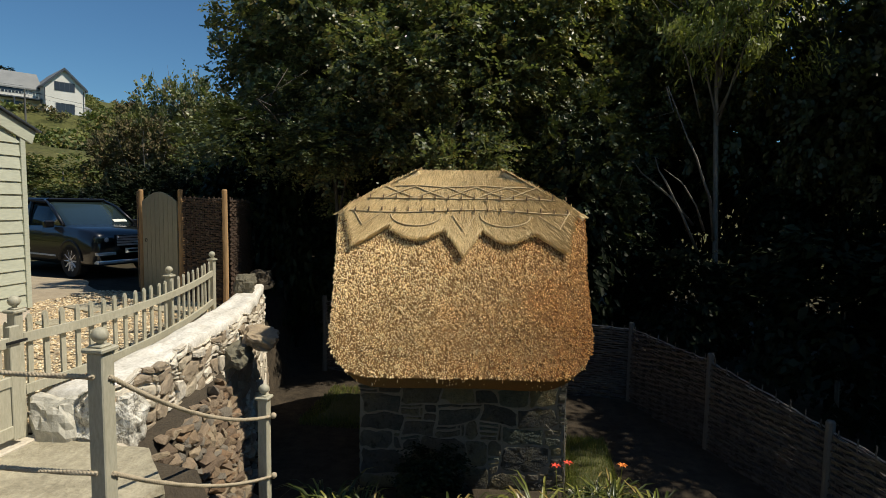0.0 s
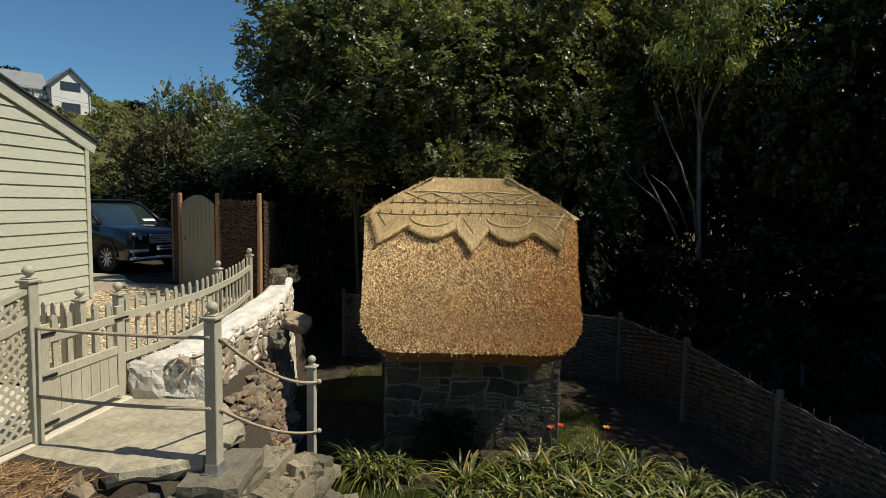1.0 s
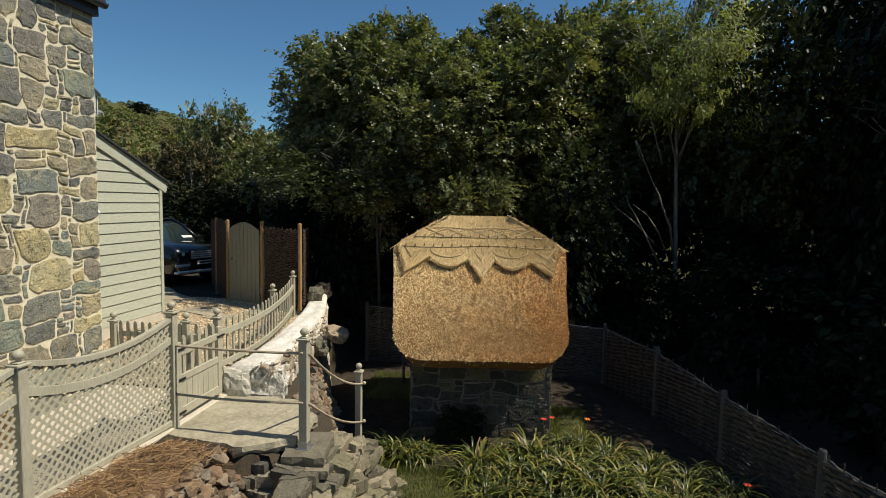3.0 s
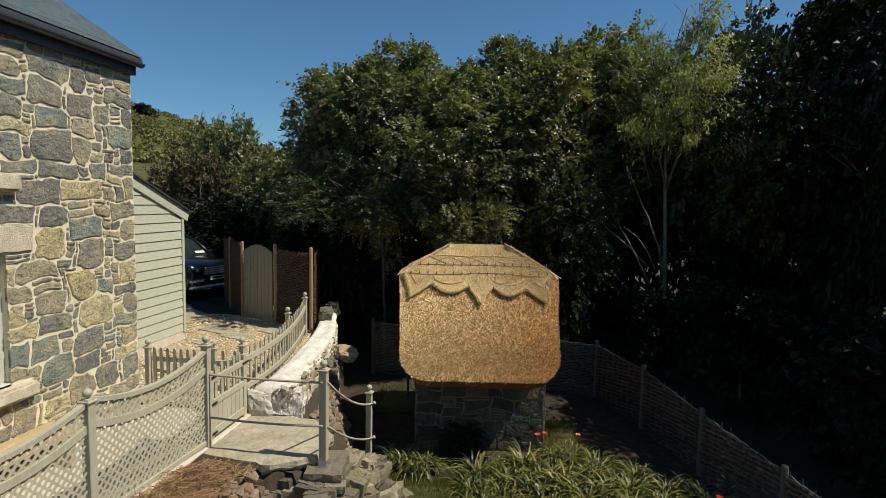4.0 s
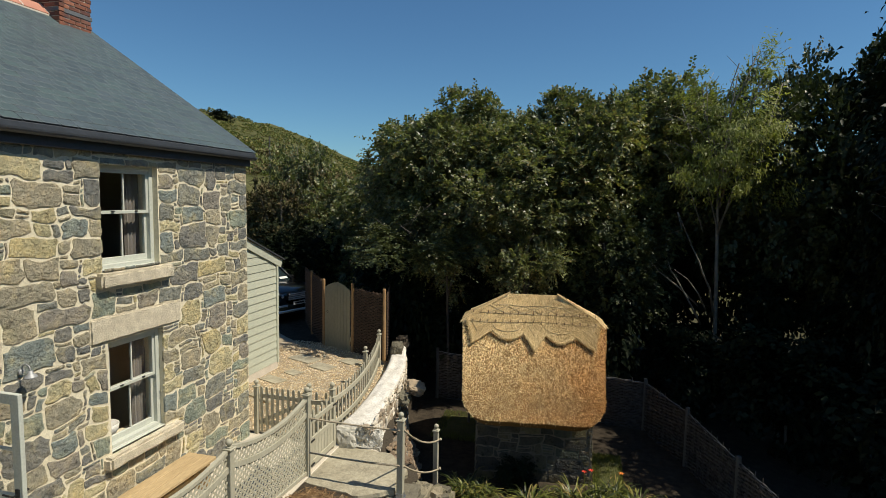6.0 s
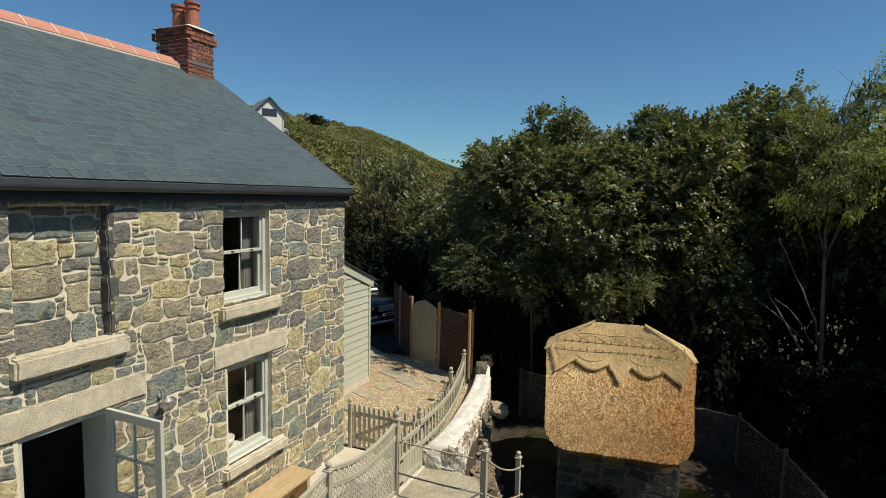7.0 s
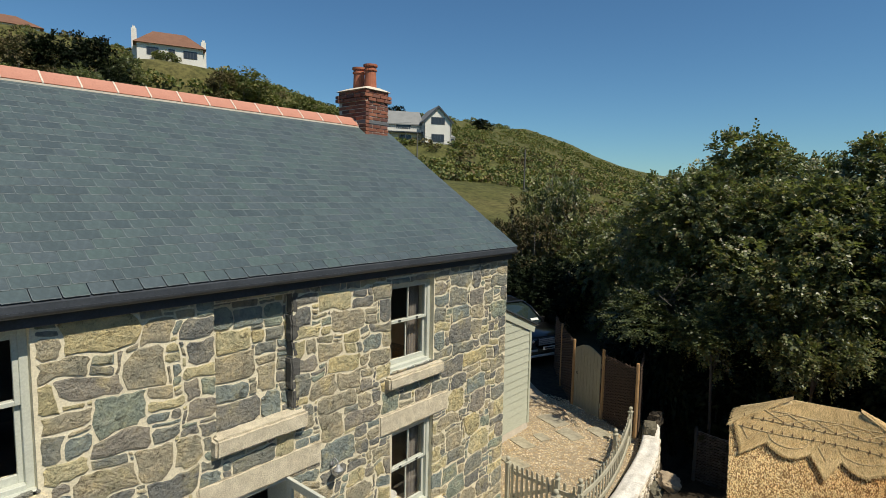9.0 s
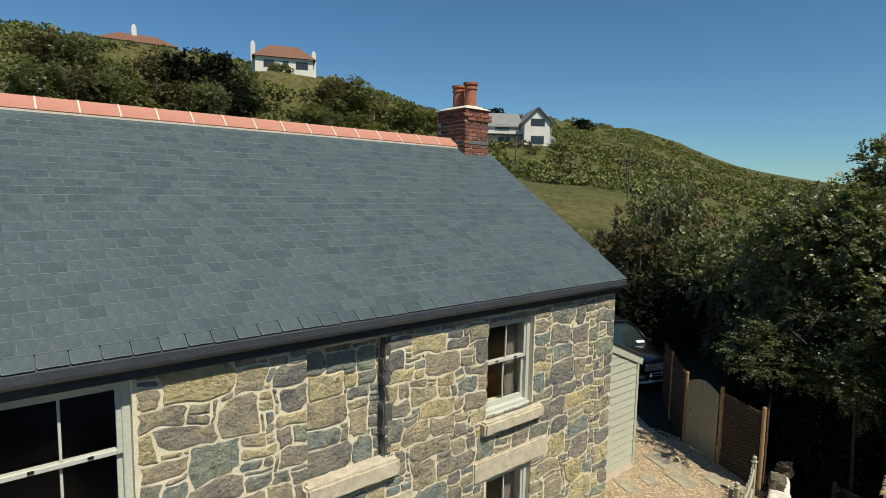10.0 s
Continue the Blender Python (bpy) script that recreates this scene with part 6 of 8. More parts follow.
def pack_stones(bank, count, singles, put, mat, mat_island, lo, hi, flat, slabs=False):
    """Angular stones packed on a bank; the largest part of them singly, the rest as one part."""
    kinds = [slab_mesh(1, rng.uniform(0.6, 0.9), rng.uniform(*flat), rng.randint(0, 99999), 0.12) if slabs else rock_mesh((1, rng.uniform(0.6, 0.9), rng.uniform(*flat)), rng.randint(0, 99999)) for _ in range(14)]
    rest = Geo()
    for k in range(count):
        s = rng.uniform(lo, hi)
        x, y, z, rz, tilt = put(rng)
        at = pose(x, y, z, rng.uniform(-tilt, tilt), rng.uniform(-tilt, tilt), rz) @ Matrix.Diagonal((s, s * rng.uniform(0.8, 1.15), s * rng.uniform(0.8, 1.2), 1))
        me = kinds[k % len(kinds)]
        if k < singles:
            part("stone", me, mat, bank, at=at)
        else:
            rest.add([at @ v.co for v in me.vertices], [tuple(p.vertices) for p in me.polygons])
    if rest.v:
        tagged(part("small_stones", rest, mat_island, bank, "small packing stones"), kind="stuff")


M_ROCK_S, M_GREYROCK_S = varied("packed rubble stone", ROCK_TONES, True, 0.9, 6, 17, 0.8, 0.025), varied("packed slab stone", GREYROCK_TONES, True, 0.85, 5, 15, 0.8, 0.03)
stack = tagged(part("stone_stack", bank_core([(2.3 + 0.16 * i, -2.5 + 0.02 * i, 0.5) for i in range(9)]), M_EARTH, smooth=True), "dry stack of flat grey-tan slates under the slabs", "stone stack", kind="structure")


COURSES = iter([(c, 1.93 + 0.36 * k + 0.17 * (c % 2) + rng.uniform(-0.04, 0.04)) for c in range(7) for k in range(4)] * 4)


def in_stack(r):
    c, y = next(COURSES)
    return -2.1 + c * 0.04 + r.uniform(-0.05, 0.05), y, -0.3 - c * 0.155 + r.uniform(-0.012, 0.012), 90 + r.uniform(-12, 12), 4


def on_toe(r):
    d, y = r.random(), r.uniform(1.9, 4.0)
    return -1.9 + d * 0.46, y, -0.36 - d * 0.85 - max(0, y - 3.2) * 0.35, r.uniform(0, 360), 14


FRONTS = iter([(c, -2.9 + 0.29 * k + 0.13 * (c % 2) + rng.uniform(-0.05, 0.05)) for c in range(9) for k in range(4)] * 2)


def in_front(r):
    c, x = next(FRONTS)
    return x, 2.33 + r.uniform(-0.09, 0.09), -0.24 - c * 0.118, r.uniform(-16, 16), 6


pack_stones(stack, 56, 56, in_stack, M_GREYROCK, M_GREYROCK_S, 0.4, 0.52, (0.3, 0.36), True)
pack_stones(stack, 68, 68, in_front, M_SLATEROCK, M_GREYROCK_S, 0.26, 0.44, (0.24, 0.36), True)
pack_stones(stack, 90, 70, on_toe, M_GREYROCK, M_GREYROCK_S, 0.2, 0.36, (0.4, 0.62), True)
wall_bank = tagged(part("rubble_bank", bank_core([(3.45 + 0.2 * i, table(3.45 + 0.2 * i, [(3.4, -2.95), (4.4, -3.02), (5.1, -3.25), (5.8, -3.45)]), 0.5) for i in range(13)]), M_EARTH, smooth=True), "bank of reddish-brown slate rubble below the white wall", "bank", kind="structure")


def on_wall_bank(r):
    y, d = r.uniform(3.5, 5.75), r.random()
    return table(y, [(3.4, -2.95), (4.4, -3.0), (5.1, -3.22), (5.8, -3.42)]) + 0.02 + d * 0.5, y, -0.14 - d * 1.1 + r.uniform(-0.05, 0.05), 90 + r.uniform(-30, 30), 22


pack_stones(wall_bank, 420, 260, on_wall_bank, M_ROCK, M_ROCK_S, 0.1, 0.24, (0.4, 0.7))
heap_bank = tagged(part("rubble_bank", bank_core([(-0.6 + 0.2 * i, -3.02 + (0.3 * max(0, -0.6 + 0.2 * i - 1.7)), 0.8) for i in range(13)]), M_EARTH, smooth=True), "sloping bank of brown rubble under the reed litter", "bank", kind="structure")


def on_heap_bank(r):
    y, d = r.uniform(-0.2, 2.0), r.random()
    return -2.98 + d * 0.76 + max(0, y - 1.7) * 0.3, y, 0.0 - d * 1.2 + r.uniform(-0.05, 0.05), r.uniform(0, 360), 24


pack_stones(heap_bank, 820, 290, on_heap_bank, M_ROCK, M_ROCK_S, 0.1, 0.22, (0.4, 0.75))


def mound():
    g = Geo()
    nx, ny = 18, 30
    for j in range(ny + 1):
        for i in range(nx + 1):
            s, t = i / nx, j / ny
            x, y = -3.76 + 0.88 * s, -1.4 + 3.72 * t
            hgt = 0.3 * math.sin(math.pi * min(1, s * 1.02)) ** 0.7 * (0.75 + 0.35 * noise.noise(Vector((x * 2, y * 2, 7)))) * step01((1 - t) * 5)
            g.v.append((x, y, -0.08 + hgt + 0.035 * noise.noise(Vector((x * 9, y * 9, 3))) - 0.25 * step01((s - 0.8) * 5)))
    g.f = [(j * (nx + 1) + i, j * (nx + 1) + i + 1, (j + 1) * (nx + 1) + i + 1, (j + 1) * (nx + 1) + i) for j in range(ny) for i in range(nx)]
    return g


mound_geo = mound()
heap = tagged(part("litter_heap", mound_geo, M_LITTER, smooth=True), "heap of dry brown reed offcuts beside the lattice", "heap", kind="stuff")


def litter():
    r = np.random.default_rng(8)
    g = Geo()
    v = mound_geo.v
    for _ in range(5200):
        x, y, z = v[r.integers(0, len(v))]
        p = Vector((x + r.normal(0, 0.06), y + r.normal(0, 0.06), z + 0.02 + r.uniform(0, 0.03)))
        a, L = r.uniform(0, 6.28), r.uniform(0.05, 0.22)
        d = Vector((math.cos(a), math.sin(a), r.normal(0, 0.22))).normalized() * L / 2
        w = Vector((-d.y, d.x, 0)).normalized() * 0.003
        u = Vector((0, 0, 0.004))
        g.add([p - d - w, p - d + w, p - d + u, p + d - w, p + d + w, p + d + u], [(0, 2, 5, 3), (2, 1, 4, 5)])
    return g


tagged(part("reed_litter", litter(), thatch_material("loose reed offcuts", [(0.3, 0.19, 0.09), (0.2, 0.12, 0.06), (0.42, 0.29, 0.15), (0.15, 0.09, 0.05)])), "loose dry reed offcuts on the heap", "reed litter", kind="stuff")


# ---- plants ----
def blade_clump(count, length, spread, seed, width=0.014):
    """A tuft of arching strap leaves."""
    r = np.random.default_rng(seed)
    g = Geo()
    for _ in range(count):
        a, L = r.uniform(0, 6.28), length * r.uniform(0.55, 1.1)
        d, rad = Vector((math.cos(a), math.sin(a), 0)), spread * math.sqrt(r.random())
        b = r.uniform(0, 6.28)
        base = Vector((math.cos(b) * rad, math.sin(b) * rad, 0))
        out, w = L * r.uniform(0.35, 1.0), width * r.uniform(0.7, 1.3)
        side = Vector((-d.y, d.x, 0)) * w
        ks = (0, 0.3, 0.55, 0.78, 1.0)
        droop = r.uniform(0.45, 1.15)
        pts = [base + d * out * k ** 1.3 + Vector((0, 0, L * (k * 0.95 - droop * k ** 3))) for k in ks]
        ww = (0.7, 1.0, 0.9, 0.6, 0.05)
        v = []
        for p, q in zip(pts, ww):
            v += [p - side * q + Vector((0, 0, w * 0.5 * q)), p, p + side * q + Vector((0, 0, w * 0.5 * q))]
        f = []
        for i in range(4):
            f += [(i * 3, i * 3 + 1, i * 3 + 4, i * 3 + 3), (i * 3 + 1, i * 3 + 2, i * 3 + 5, i * 3 + 4)]
        g.add(v, f)
    return g.mesh("leaves", smooth=True)


CLUMPS = [blade_clump(105, 0.74, 0.1, 40 + k, 0.014) for k in range(4)]
DRY = [blade_clump(22, 0.45, 0.15, 60 + k) for k in range(2)]
rng = random.Random(12)
spots = []
while len(spots) < 34:
    x, y = rng.uniform(-0.75, 3.0), rng.uniform(3.3, 5.4)
    if (x - 1.1) ** 2 / 3.3 + (y - 4.35) ** 2 / 1.05 > 1:
        continue
    if all(math.hypot(x - p[0], y - p[1]) > 0.29 for p in spots):
        spots.append((x, y))
spots += [(-1.5, 5.0), (-1.75, 4.9), (-1.3, 4.85), (-1.55, 4.72), (1.1, 5.6), (0.85, 5.5)]
for k, (x, y) in enumerate(spots):
    p = thing("daylily_clump", "dense clump of arching green daylily leaves", "plant", (x, y, -1.3), rng.uniform(0, 360), "daylily clumps")
    s = rng.uniform(0.72, 1.05) + max(0.0, 0.22 - 0.16 * math.hypot(x - 0.8, y - 4.5))
    ob = part("leaves", CLUMPS[k % 4], M_BLADE, p)
    ob.scale = (s, s, s)
    if k % 3 == 0:
        part("dry_leaves", DRY[k % 2], M_DRYLEAF, p, "withered straw-coloured leaves")


def flower(at, material, label, tall):
    f = thing("daylily_flower", label, "flower", at, rng.uniform(0, 360), "daylily flowers")
    part("stem", Geo().tube([(0, 0, 0), (0.02, 0, tall * 0.5), (0.05, 0, tall)], 0.005, 5), M_BLADE, f)
    for k in range(6):
        a = k * math.pi / 3
        c, s = math.cos(a), math.sin(a)
        P = lambda r, h, w: Vector((0.05 + 0.6 * (c * r - s * w), 0.6 * (s * r + c * w), tall + 0.7 * h))
        part("petal", Geo().add([P(0.004, 0, 0), P(0.035, 0.03, -0.018), P(0.04, 0.026, 0), P(0.035, 0.03, 0.018), P(0.078, 0.034, -0.012), P(0.082, 0.03, 0), P(0.078, 0.034, 0.012), P(0.098, 0.016, 0)],
                                [(0, 2, 1), (0, 3, 2), (1, 2, 5, 4), (2, 3, 6, 5), (4, 5, 7), (5, 6, 7)]), material, f)


for x, y, z, m, lab in ((0.5, 5.35, -1.3, M_RED, "red daylily flower above the leaves"), (0.54, 5.42, -1.3, M_RED, "red daylily flower above the leaves"), (1.08, 5.45, -1.3, M_ORANGE, "orange daylily flower above the leaves"), (2.95, 4.2, -1.3, M_RED, "deep red flower at the bed's edge")):
    flower((x, y, z), m, lab, 0.6 if x < 2 else 0.4)
tagged(part("pale_stone", rock_mesh((0.26, 0.2, 0.14), 91), M_LIME, at=pose(0.72, 5.72, -1.22, 0, 0, 20)), "pale whitewashed stone among the leaves", "stone")
stem = thing("dead_stem", "bare whitish dead plant stem against the hut", "stem", (0.56, 5.6, -1.3))
part("stalk", Geo().tube([(0, 0, 0), (0.012, 0, 0.5), (-0.005, 0, 0.9), (0.0, 0, 1.22)], [0.008, 0.007, 0.006, 0.004], 5), M_TREEBARK, stem)
part("twig", Geo().tube([(0.0, 0, 0.72), (-0.1, 0, 0.82), (-0.2, -0.02, 0.93)], [0.005, 0.004, 0.003], 5), M_TREEBARK, stem)


def grass(seed, n, fn, h):
    r = np.random.default_rng(seed)
    g = Geo()
    for _ in range(n):
        x, y = fn(r)
        z = ground_height(x, y) + 0.0
        a, L = r.uniform(0, 6.28), h * r.uniform(0.5, 1.2)
        dx, dy = math.cos(a), math.sin(a)
        w = 0.004
        lean = r.uniform(0.1, 0.6) * L
        g.add([(x - dy * w, y + dx * w, z), (x + dy * w, y - dx * w, z), (x + dx * lean, y + dy * lean, z + L)], [(0, 1, 2)])
    return g


tagged(part("lawn_grass", grass(3, 34000, lambda r: (r.uniform(-1.9, -0.3), r.uniform(1.8, 4.6)), 0.11), M_GRASS), "short yellow-green lawn grass", "grass", kind="stuff")
tagged(part("path_grass", grass(5, 9000, lambda r: (r.uniform(0.65, 1.25), r.uniform(5.5, 7.4)), 0.09), M_GRASS), "sunlit rough grass beside the hut", "grass", kind="stuff")
tagged(part("bank_grass", grass(6, 7000, lambda r: (r.uniform(-3.1, -1.8), r.uniform(7.2, 8.9)), 0.08), M_GRASS), "sunlit rough grass behind the hut", "grass", kind="stuff")
r_lawn = Geo()
for (x0, x1, y0, y1) in ((-1.95, -0.2, 2.0, 5.0), (0.6, 1.35, 5.35, 7.5), (-3.1, -1.75, 7.2, 8.9)):
    n = 12
    base = len(r_lawn.v)
    for j in range(n + 1):
        for i in range(n + 1):
            x, y = x0 + (x1 - x0) * i / n, y0 + (y1 - y0) * j / n
            e = min(i, n - i, j, n - j) / 3
            r_lawn.v.append((x, y, ground_height(x, y) + 0.045 * min(1, e) - 0.05 * (1 - min(1, e)) + 0.01 * noise.noise(Vector((x * 4, y * 4, 0)))))
    r_lawn.f += [(base + j * (n + 1) + i, base + j * (n + 1) + i + 1, base + (j + 1) * (n + 1) + i + 1, base + (j + 1) * (n + 1) + i) for j in range(n) for i in range(n)]
tagged(part("lawn", r_lawn, grained("turf", (0.05, 0.06, 0.018), (0.15, 0.14, 0.05), 5, 60, 0.95, bump=0.8, dist=0.02), smooth=True), "patchy sun-bleached turf of the lower garden", "lawn", kind="structure")


# ---- trees ----
def leaf_mesh(v):
    """Four corners a leaf, folded along the midrib."""
    i = np.arange(len(v) // 4) * 4
    f = np.concatenate([np.stack([i, i + 1, i + 2], 1), np.stack([i, i + 2, i + 3], 1)])
    me = bpy.data.meshes.new("leaves")
    me.vertices.add(len(v))
    me.vertices.foreach_set("co", v.astype(np.float32).ravel())
    me.loops.add(f.size)
    me.loops.foreach_set("vertex_index", f.astype(np.int32).ravel())
    me.polygons.add(len(f))
    me.polygons.foreach_set("loop_start", (np.arange(len(f)) * 3).astype(np.int32))
    me.update(calc_edges=True)
    return me


def crown_mesh(seed, leaves, clusters, leaf=0.1, hollow=0.45, tuft=0.34, slender=0.55, lobes=24):
    """A unit crown (radius about 1) of small folded leaves: sprays on the skins of bulging lobes, with stray shoots and gaps between."""
    r = np.random.default_rng(seed)
    lc = r.normal(size=(lobes, 3))
    lc /= np.linalg.norm(lc, axis=1)[:, None]
    lc *= (0.25 + 0.4 * r.random((lobes, 1)) ** 0.6)
    lr = 0.22 + 0.19 * r.random(lobes)
    cs = []
    while len(cs) < clusters:
        if r.random() < 0.1:                          # shoots that stand out of the outline
            k = r.integers(0, lobes)
            d = lc[k] / np.linalg.norm(lc[k]) + r.normal(size=3) * 0.35 + np.array([0, 0, 0.15])
            d /= np.linalg.norm(d)
            for q in range(3):
                cs.append(lc[k] + d * (lr[k] + 0.035 * q + 0.01))
            continue
        k = r.integers(0, lobes)
        p = r.normal(size=3)
        p /= np.linalg.norm(p)
        c = lc[k] + p * lr[k] * (hollow + (1 - hollow) * r.random() ** 0.4)
        if (np.linalg.norm(c - lc, axis=1) < lr * 0.6).sum() > (1 if hollow > 0.6 else 9):
            continue
        cs.append(c)
    cs = np.array(cs)
    cs /= np.percentile(np.linalg.norm(cs, axis=1), 97)
    clusters = len(cs)
    idx = r.integers(0, clusters, leaves)
    size = (0.45 + 1.1 * r.random(clusters))[idx]
    pos = cs[idx] + r.normal(size=(leaves, 3)) * (tuft * 0.36 * size)[:, None] * np.array([1, 1, 0.5])
    outw = cs[idx] / (np.linalg.norm(cs[idx], axis=1)[:, None] + 1e-6)
    face = outw * 0.55 + np.array([0, 0, 0.75]) + r.normal(size=(leaves, 3)) * 0.42
    face /= np.linalg.norm(face, axis=1)[:, None]
    d = outw + r.normal(size=(leaves, 3)) * 0.8 + np.array([0, 0, -0.3])
    d -= face * np.sum(d * face, axis=1)[:, None]
    d /= np.linalg.norm(d, axis=1)[:, None] + 1e-9
    side = np.cross(d, face)
    nrm = face
    L = (leaf * (0.6 + 0.8 * r.random(leaves)))[:, None]
    W = L * slender / 2
    a, b = pos - d * L / 2, pos + d * L / 2
    m1, m2 = pos + side * W + nrm * W * 0.35, pos - side * W + nrm * W * 0.35
    v = np.stack([a, m1, b, m2], 1).reshape(-1, 3)
    return leaf_mesh(v)


def spray_crown(seed, sprays, per, leaf=0.05, reach=0.15, lobes=75, slender=0.72):
    """A unit crown of leafy shoots: each shoot arches out of a bulging lobe and carries two flat ranks of leaves that face the sky."""
    r = np.random.default_rng(seed)
    lc = r.normal(size=(lobes, 3))
    lc /= np.linalg.norm(lc, axis=1)[:, None]
    lc *= 0.35 + 0.5 * r.random((lobes, 1)) ** 0.7
    lr = 0.11 + 0.13 * r.random(lobes)
    base, out = [], []
    while len(base) < sprays:
        k = r.integers(0, lobes)
        p = r.normal(size=3)
        p /= np.linalg.norm(p)
        c = lc[k] + p * lr[k] * (0.72 + 0.3 * r.random())
        if (np.linalg.norm(c - lc, axis=1) < lr * 0.62).any():
            continue
        base.append(c)
        out.append(p * 0.7 + c * 0.6)
    base, out = np.array(base), np.array(out)
    base /= np.percentile(np.linalg.norm(base, axis=1), 97)
    unit = lambda a: a / (np.linalg.norm(a, axis=1)[:, None] + 1e-9)
    out = unit(out)
    axis = unit(out * 0.8 + r.normal(size=(sprays, 3)) * 0.42 + np.array([0, 0, 0.05]))
    up = np.array([0, 0, 0.85]) + out * 0.45 + r.normal(size=(sprays, 3)) * 0.25
    up = unit(up - axis * np.sum(up * axis, axis=1)[:, None])
    side = np.cross(axis, up)
    length = reach * (0.55 + 0.75 * r.random(sprays))
    length *= np.where(r.random(sprays) < 0.06, 1.7, 1.0)
    n = sprays * per
    i = np.repeat(np.arange(sprays), per)
    u = (np.tile(np.arange(per), sprays) + r.random(n) * 0.7) / per
    hand = np.where(np.tile(np.arange(per), sprays) % 2 == 0, 1.0, -1.0)
    pos = base[i] + axis[i] * (length[i] * u)[:, None] - np.array([0, 0, 1.0]) * (length[i] * 0.18 * u * u)[:, None]
    d = unit(axis[i] * 0.55 + side[i] * (hand * 0.8)[:, None] + r.normal(size=(n, 3)) * 0.22 - np.array([0, 0, 0.15]))
    face = up[i] + r.normal(size=(n, 3)) * 0.42
    face = unit(face - d * np.sum(face * d, axis=1)[:, None])
    across = np.cross(d, face)
    L = (leaf * (0.65 + 0.6 * r.random(n)) * (1.1 - 0.4 * u))[:, None]
    W = L * slender / 2
    v = np.stack([pos, pos + d * L * 0.45 + across * W + face * W * 0.3, pos + d * L, pos + d * L * 0.45 - across * W + face * W * 0.3], 1).reshape(-1, 3)
    return leaf_mesh(v)


def limbs(trunk_h, crown_c, crown_r, seed, radius, count=9):
    """Tapered trunk and limbs that reach into the crown."""
    r = random.Random(seed)
    trunk = Geo()
    bend = Vector((r.uniform(-0.3, 0.3), r.uniform(-0.3, 0.3), 0))
    pts = [Vector((0, 0, -0.4)), Vector((0, 0, trunk_h * 0.4)) + bend * 0.4, Vector((0, 0, trunk_h)) + bend, Vector(crown_c) + bend]
    trunk.tube(pts, [radius * 1.25, radius, radius * 0.8, radius * 0.35], 9)
    out = []
    for k in range(count):
        s = r.uniform(0.45, 1.0)
        a = pts[1].lerp(pts[3], s)
        th, ph = r.uniform(0, 6.28), r.uniform(-0.1, 1.2)
        tip = Vector(crown_c) + Vector((math.cos(th) * math.cos(ph) * crown_r[0], math.sin(th) * math.cos(ph) * crown_r[1], math.sin(ph) * crown_r[2])) * r.uniform(0.75, 1.0)
        mid = a.lerp(tip, 0.5) + Vector((r.uniform(-0.3, 0.3), r.uniform(-0.3, 0.3), 0.3))
        g = Geo().tube([a, a.lerp(mid, 0.5) + Vector((0, 0, 0.05)), mid, tip], [radius * 0.45, radius * 0.34, radius * 0.22, 0.012], 6)
        out.append(g)
        for q in range(3):
            b = mid.lerp(tip, r.uniform(0, 0.8))
            g.tube([b, b + Vector((r.uniform(-0.7, 0.7), r.uniform(-0.7, 0.7), r.uniform(0.0, 0.7)))], [radius * 0.14, 0.006], 4)
    return trunk, out


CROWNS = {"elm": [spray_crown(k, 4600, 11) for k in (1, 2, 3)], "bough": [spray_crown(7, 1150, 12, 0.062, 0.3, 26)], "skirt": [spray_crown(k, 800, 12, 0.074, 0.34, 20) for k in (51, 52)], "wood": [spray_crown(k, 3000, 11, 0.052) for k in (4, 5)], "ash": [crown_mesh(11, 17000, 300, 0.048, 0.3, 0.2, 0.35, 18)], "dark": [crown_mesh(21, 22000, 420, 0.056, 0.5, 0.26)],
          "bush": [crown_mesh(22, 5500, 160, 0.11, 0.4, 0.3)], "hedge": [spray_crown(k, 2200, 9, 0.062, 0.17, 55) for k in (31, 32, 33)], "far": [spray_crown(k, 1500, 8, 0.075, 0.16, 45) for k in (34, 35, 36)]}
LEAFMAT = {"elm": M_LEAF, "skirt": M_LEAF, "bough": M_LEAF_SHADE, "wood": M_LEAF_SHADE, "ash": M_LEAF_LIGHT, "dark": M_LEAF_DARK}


def tree(x, y, z, height, rx, ry, rz, kind, seed, label, radius=0.14, limb_count=9, name="tree", lean=(0.0, 0.0)):
    t = thing(name, label, "tree", (x, y, z), 0, "trees behind the hut")
    cz, reach = height - rz * 0.95, 0.85 if kind == "ash" else 0.6
    trunk, arms = limbs(max(0.5, cz - rz * 0.6), (lean[0], lean[1], cz), (rx * reach, ry * reach, rz * reach), seed, radius, limb_count)
    bark = M_TREEBARK if kind == "ash" else M_ELMBARK
    part("trunk", trunk, bark, t, smooth=True)
    for g in arms:
        part("limb", g, bark, t, smooth=True)
    me = CROWNS[kind][seed % len(CROWNS[kind])]
    c = part("crown", me, LEAFMAT[kind], t)
    c.matrix_basis = Matrix.LocRotScale((lean[0], lean[1], cz), Euler((0, 0, seed * 1.7)), (rx, ry, rz))
    return t


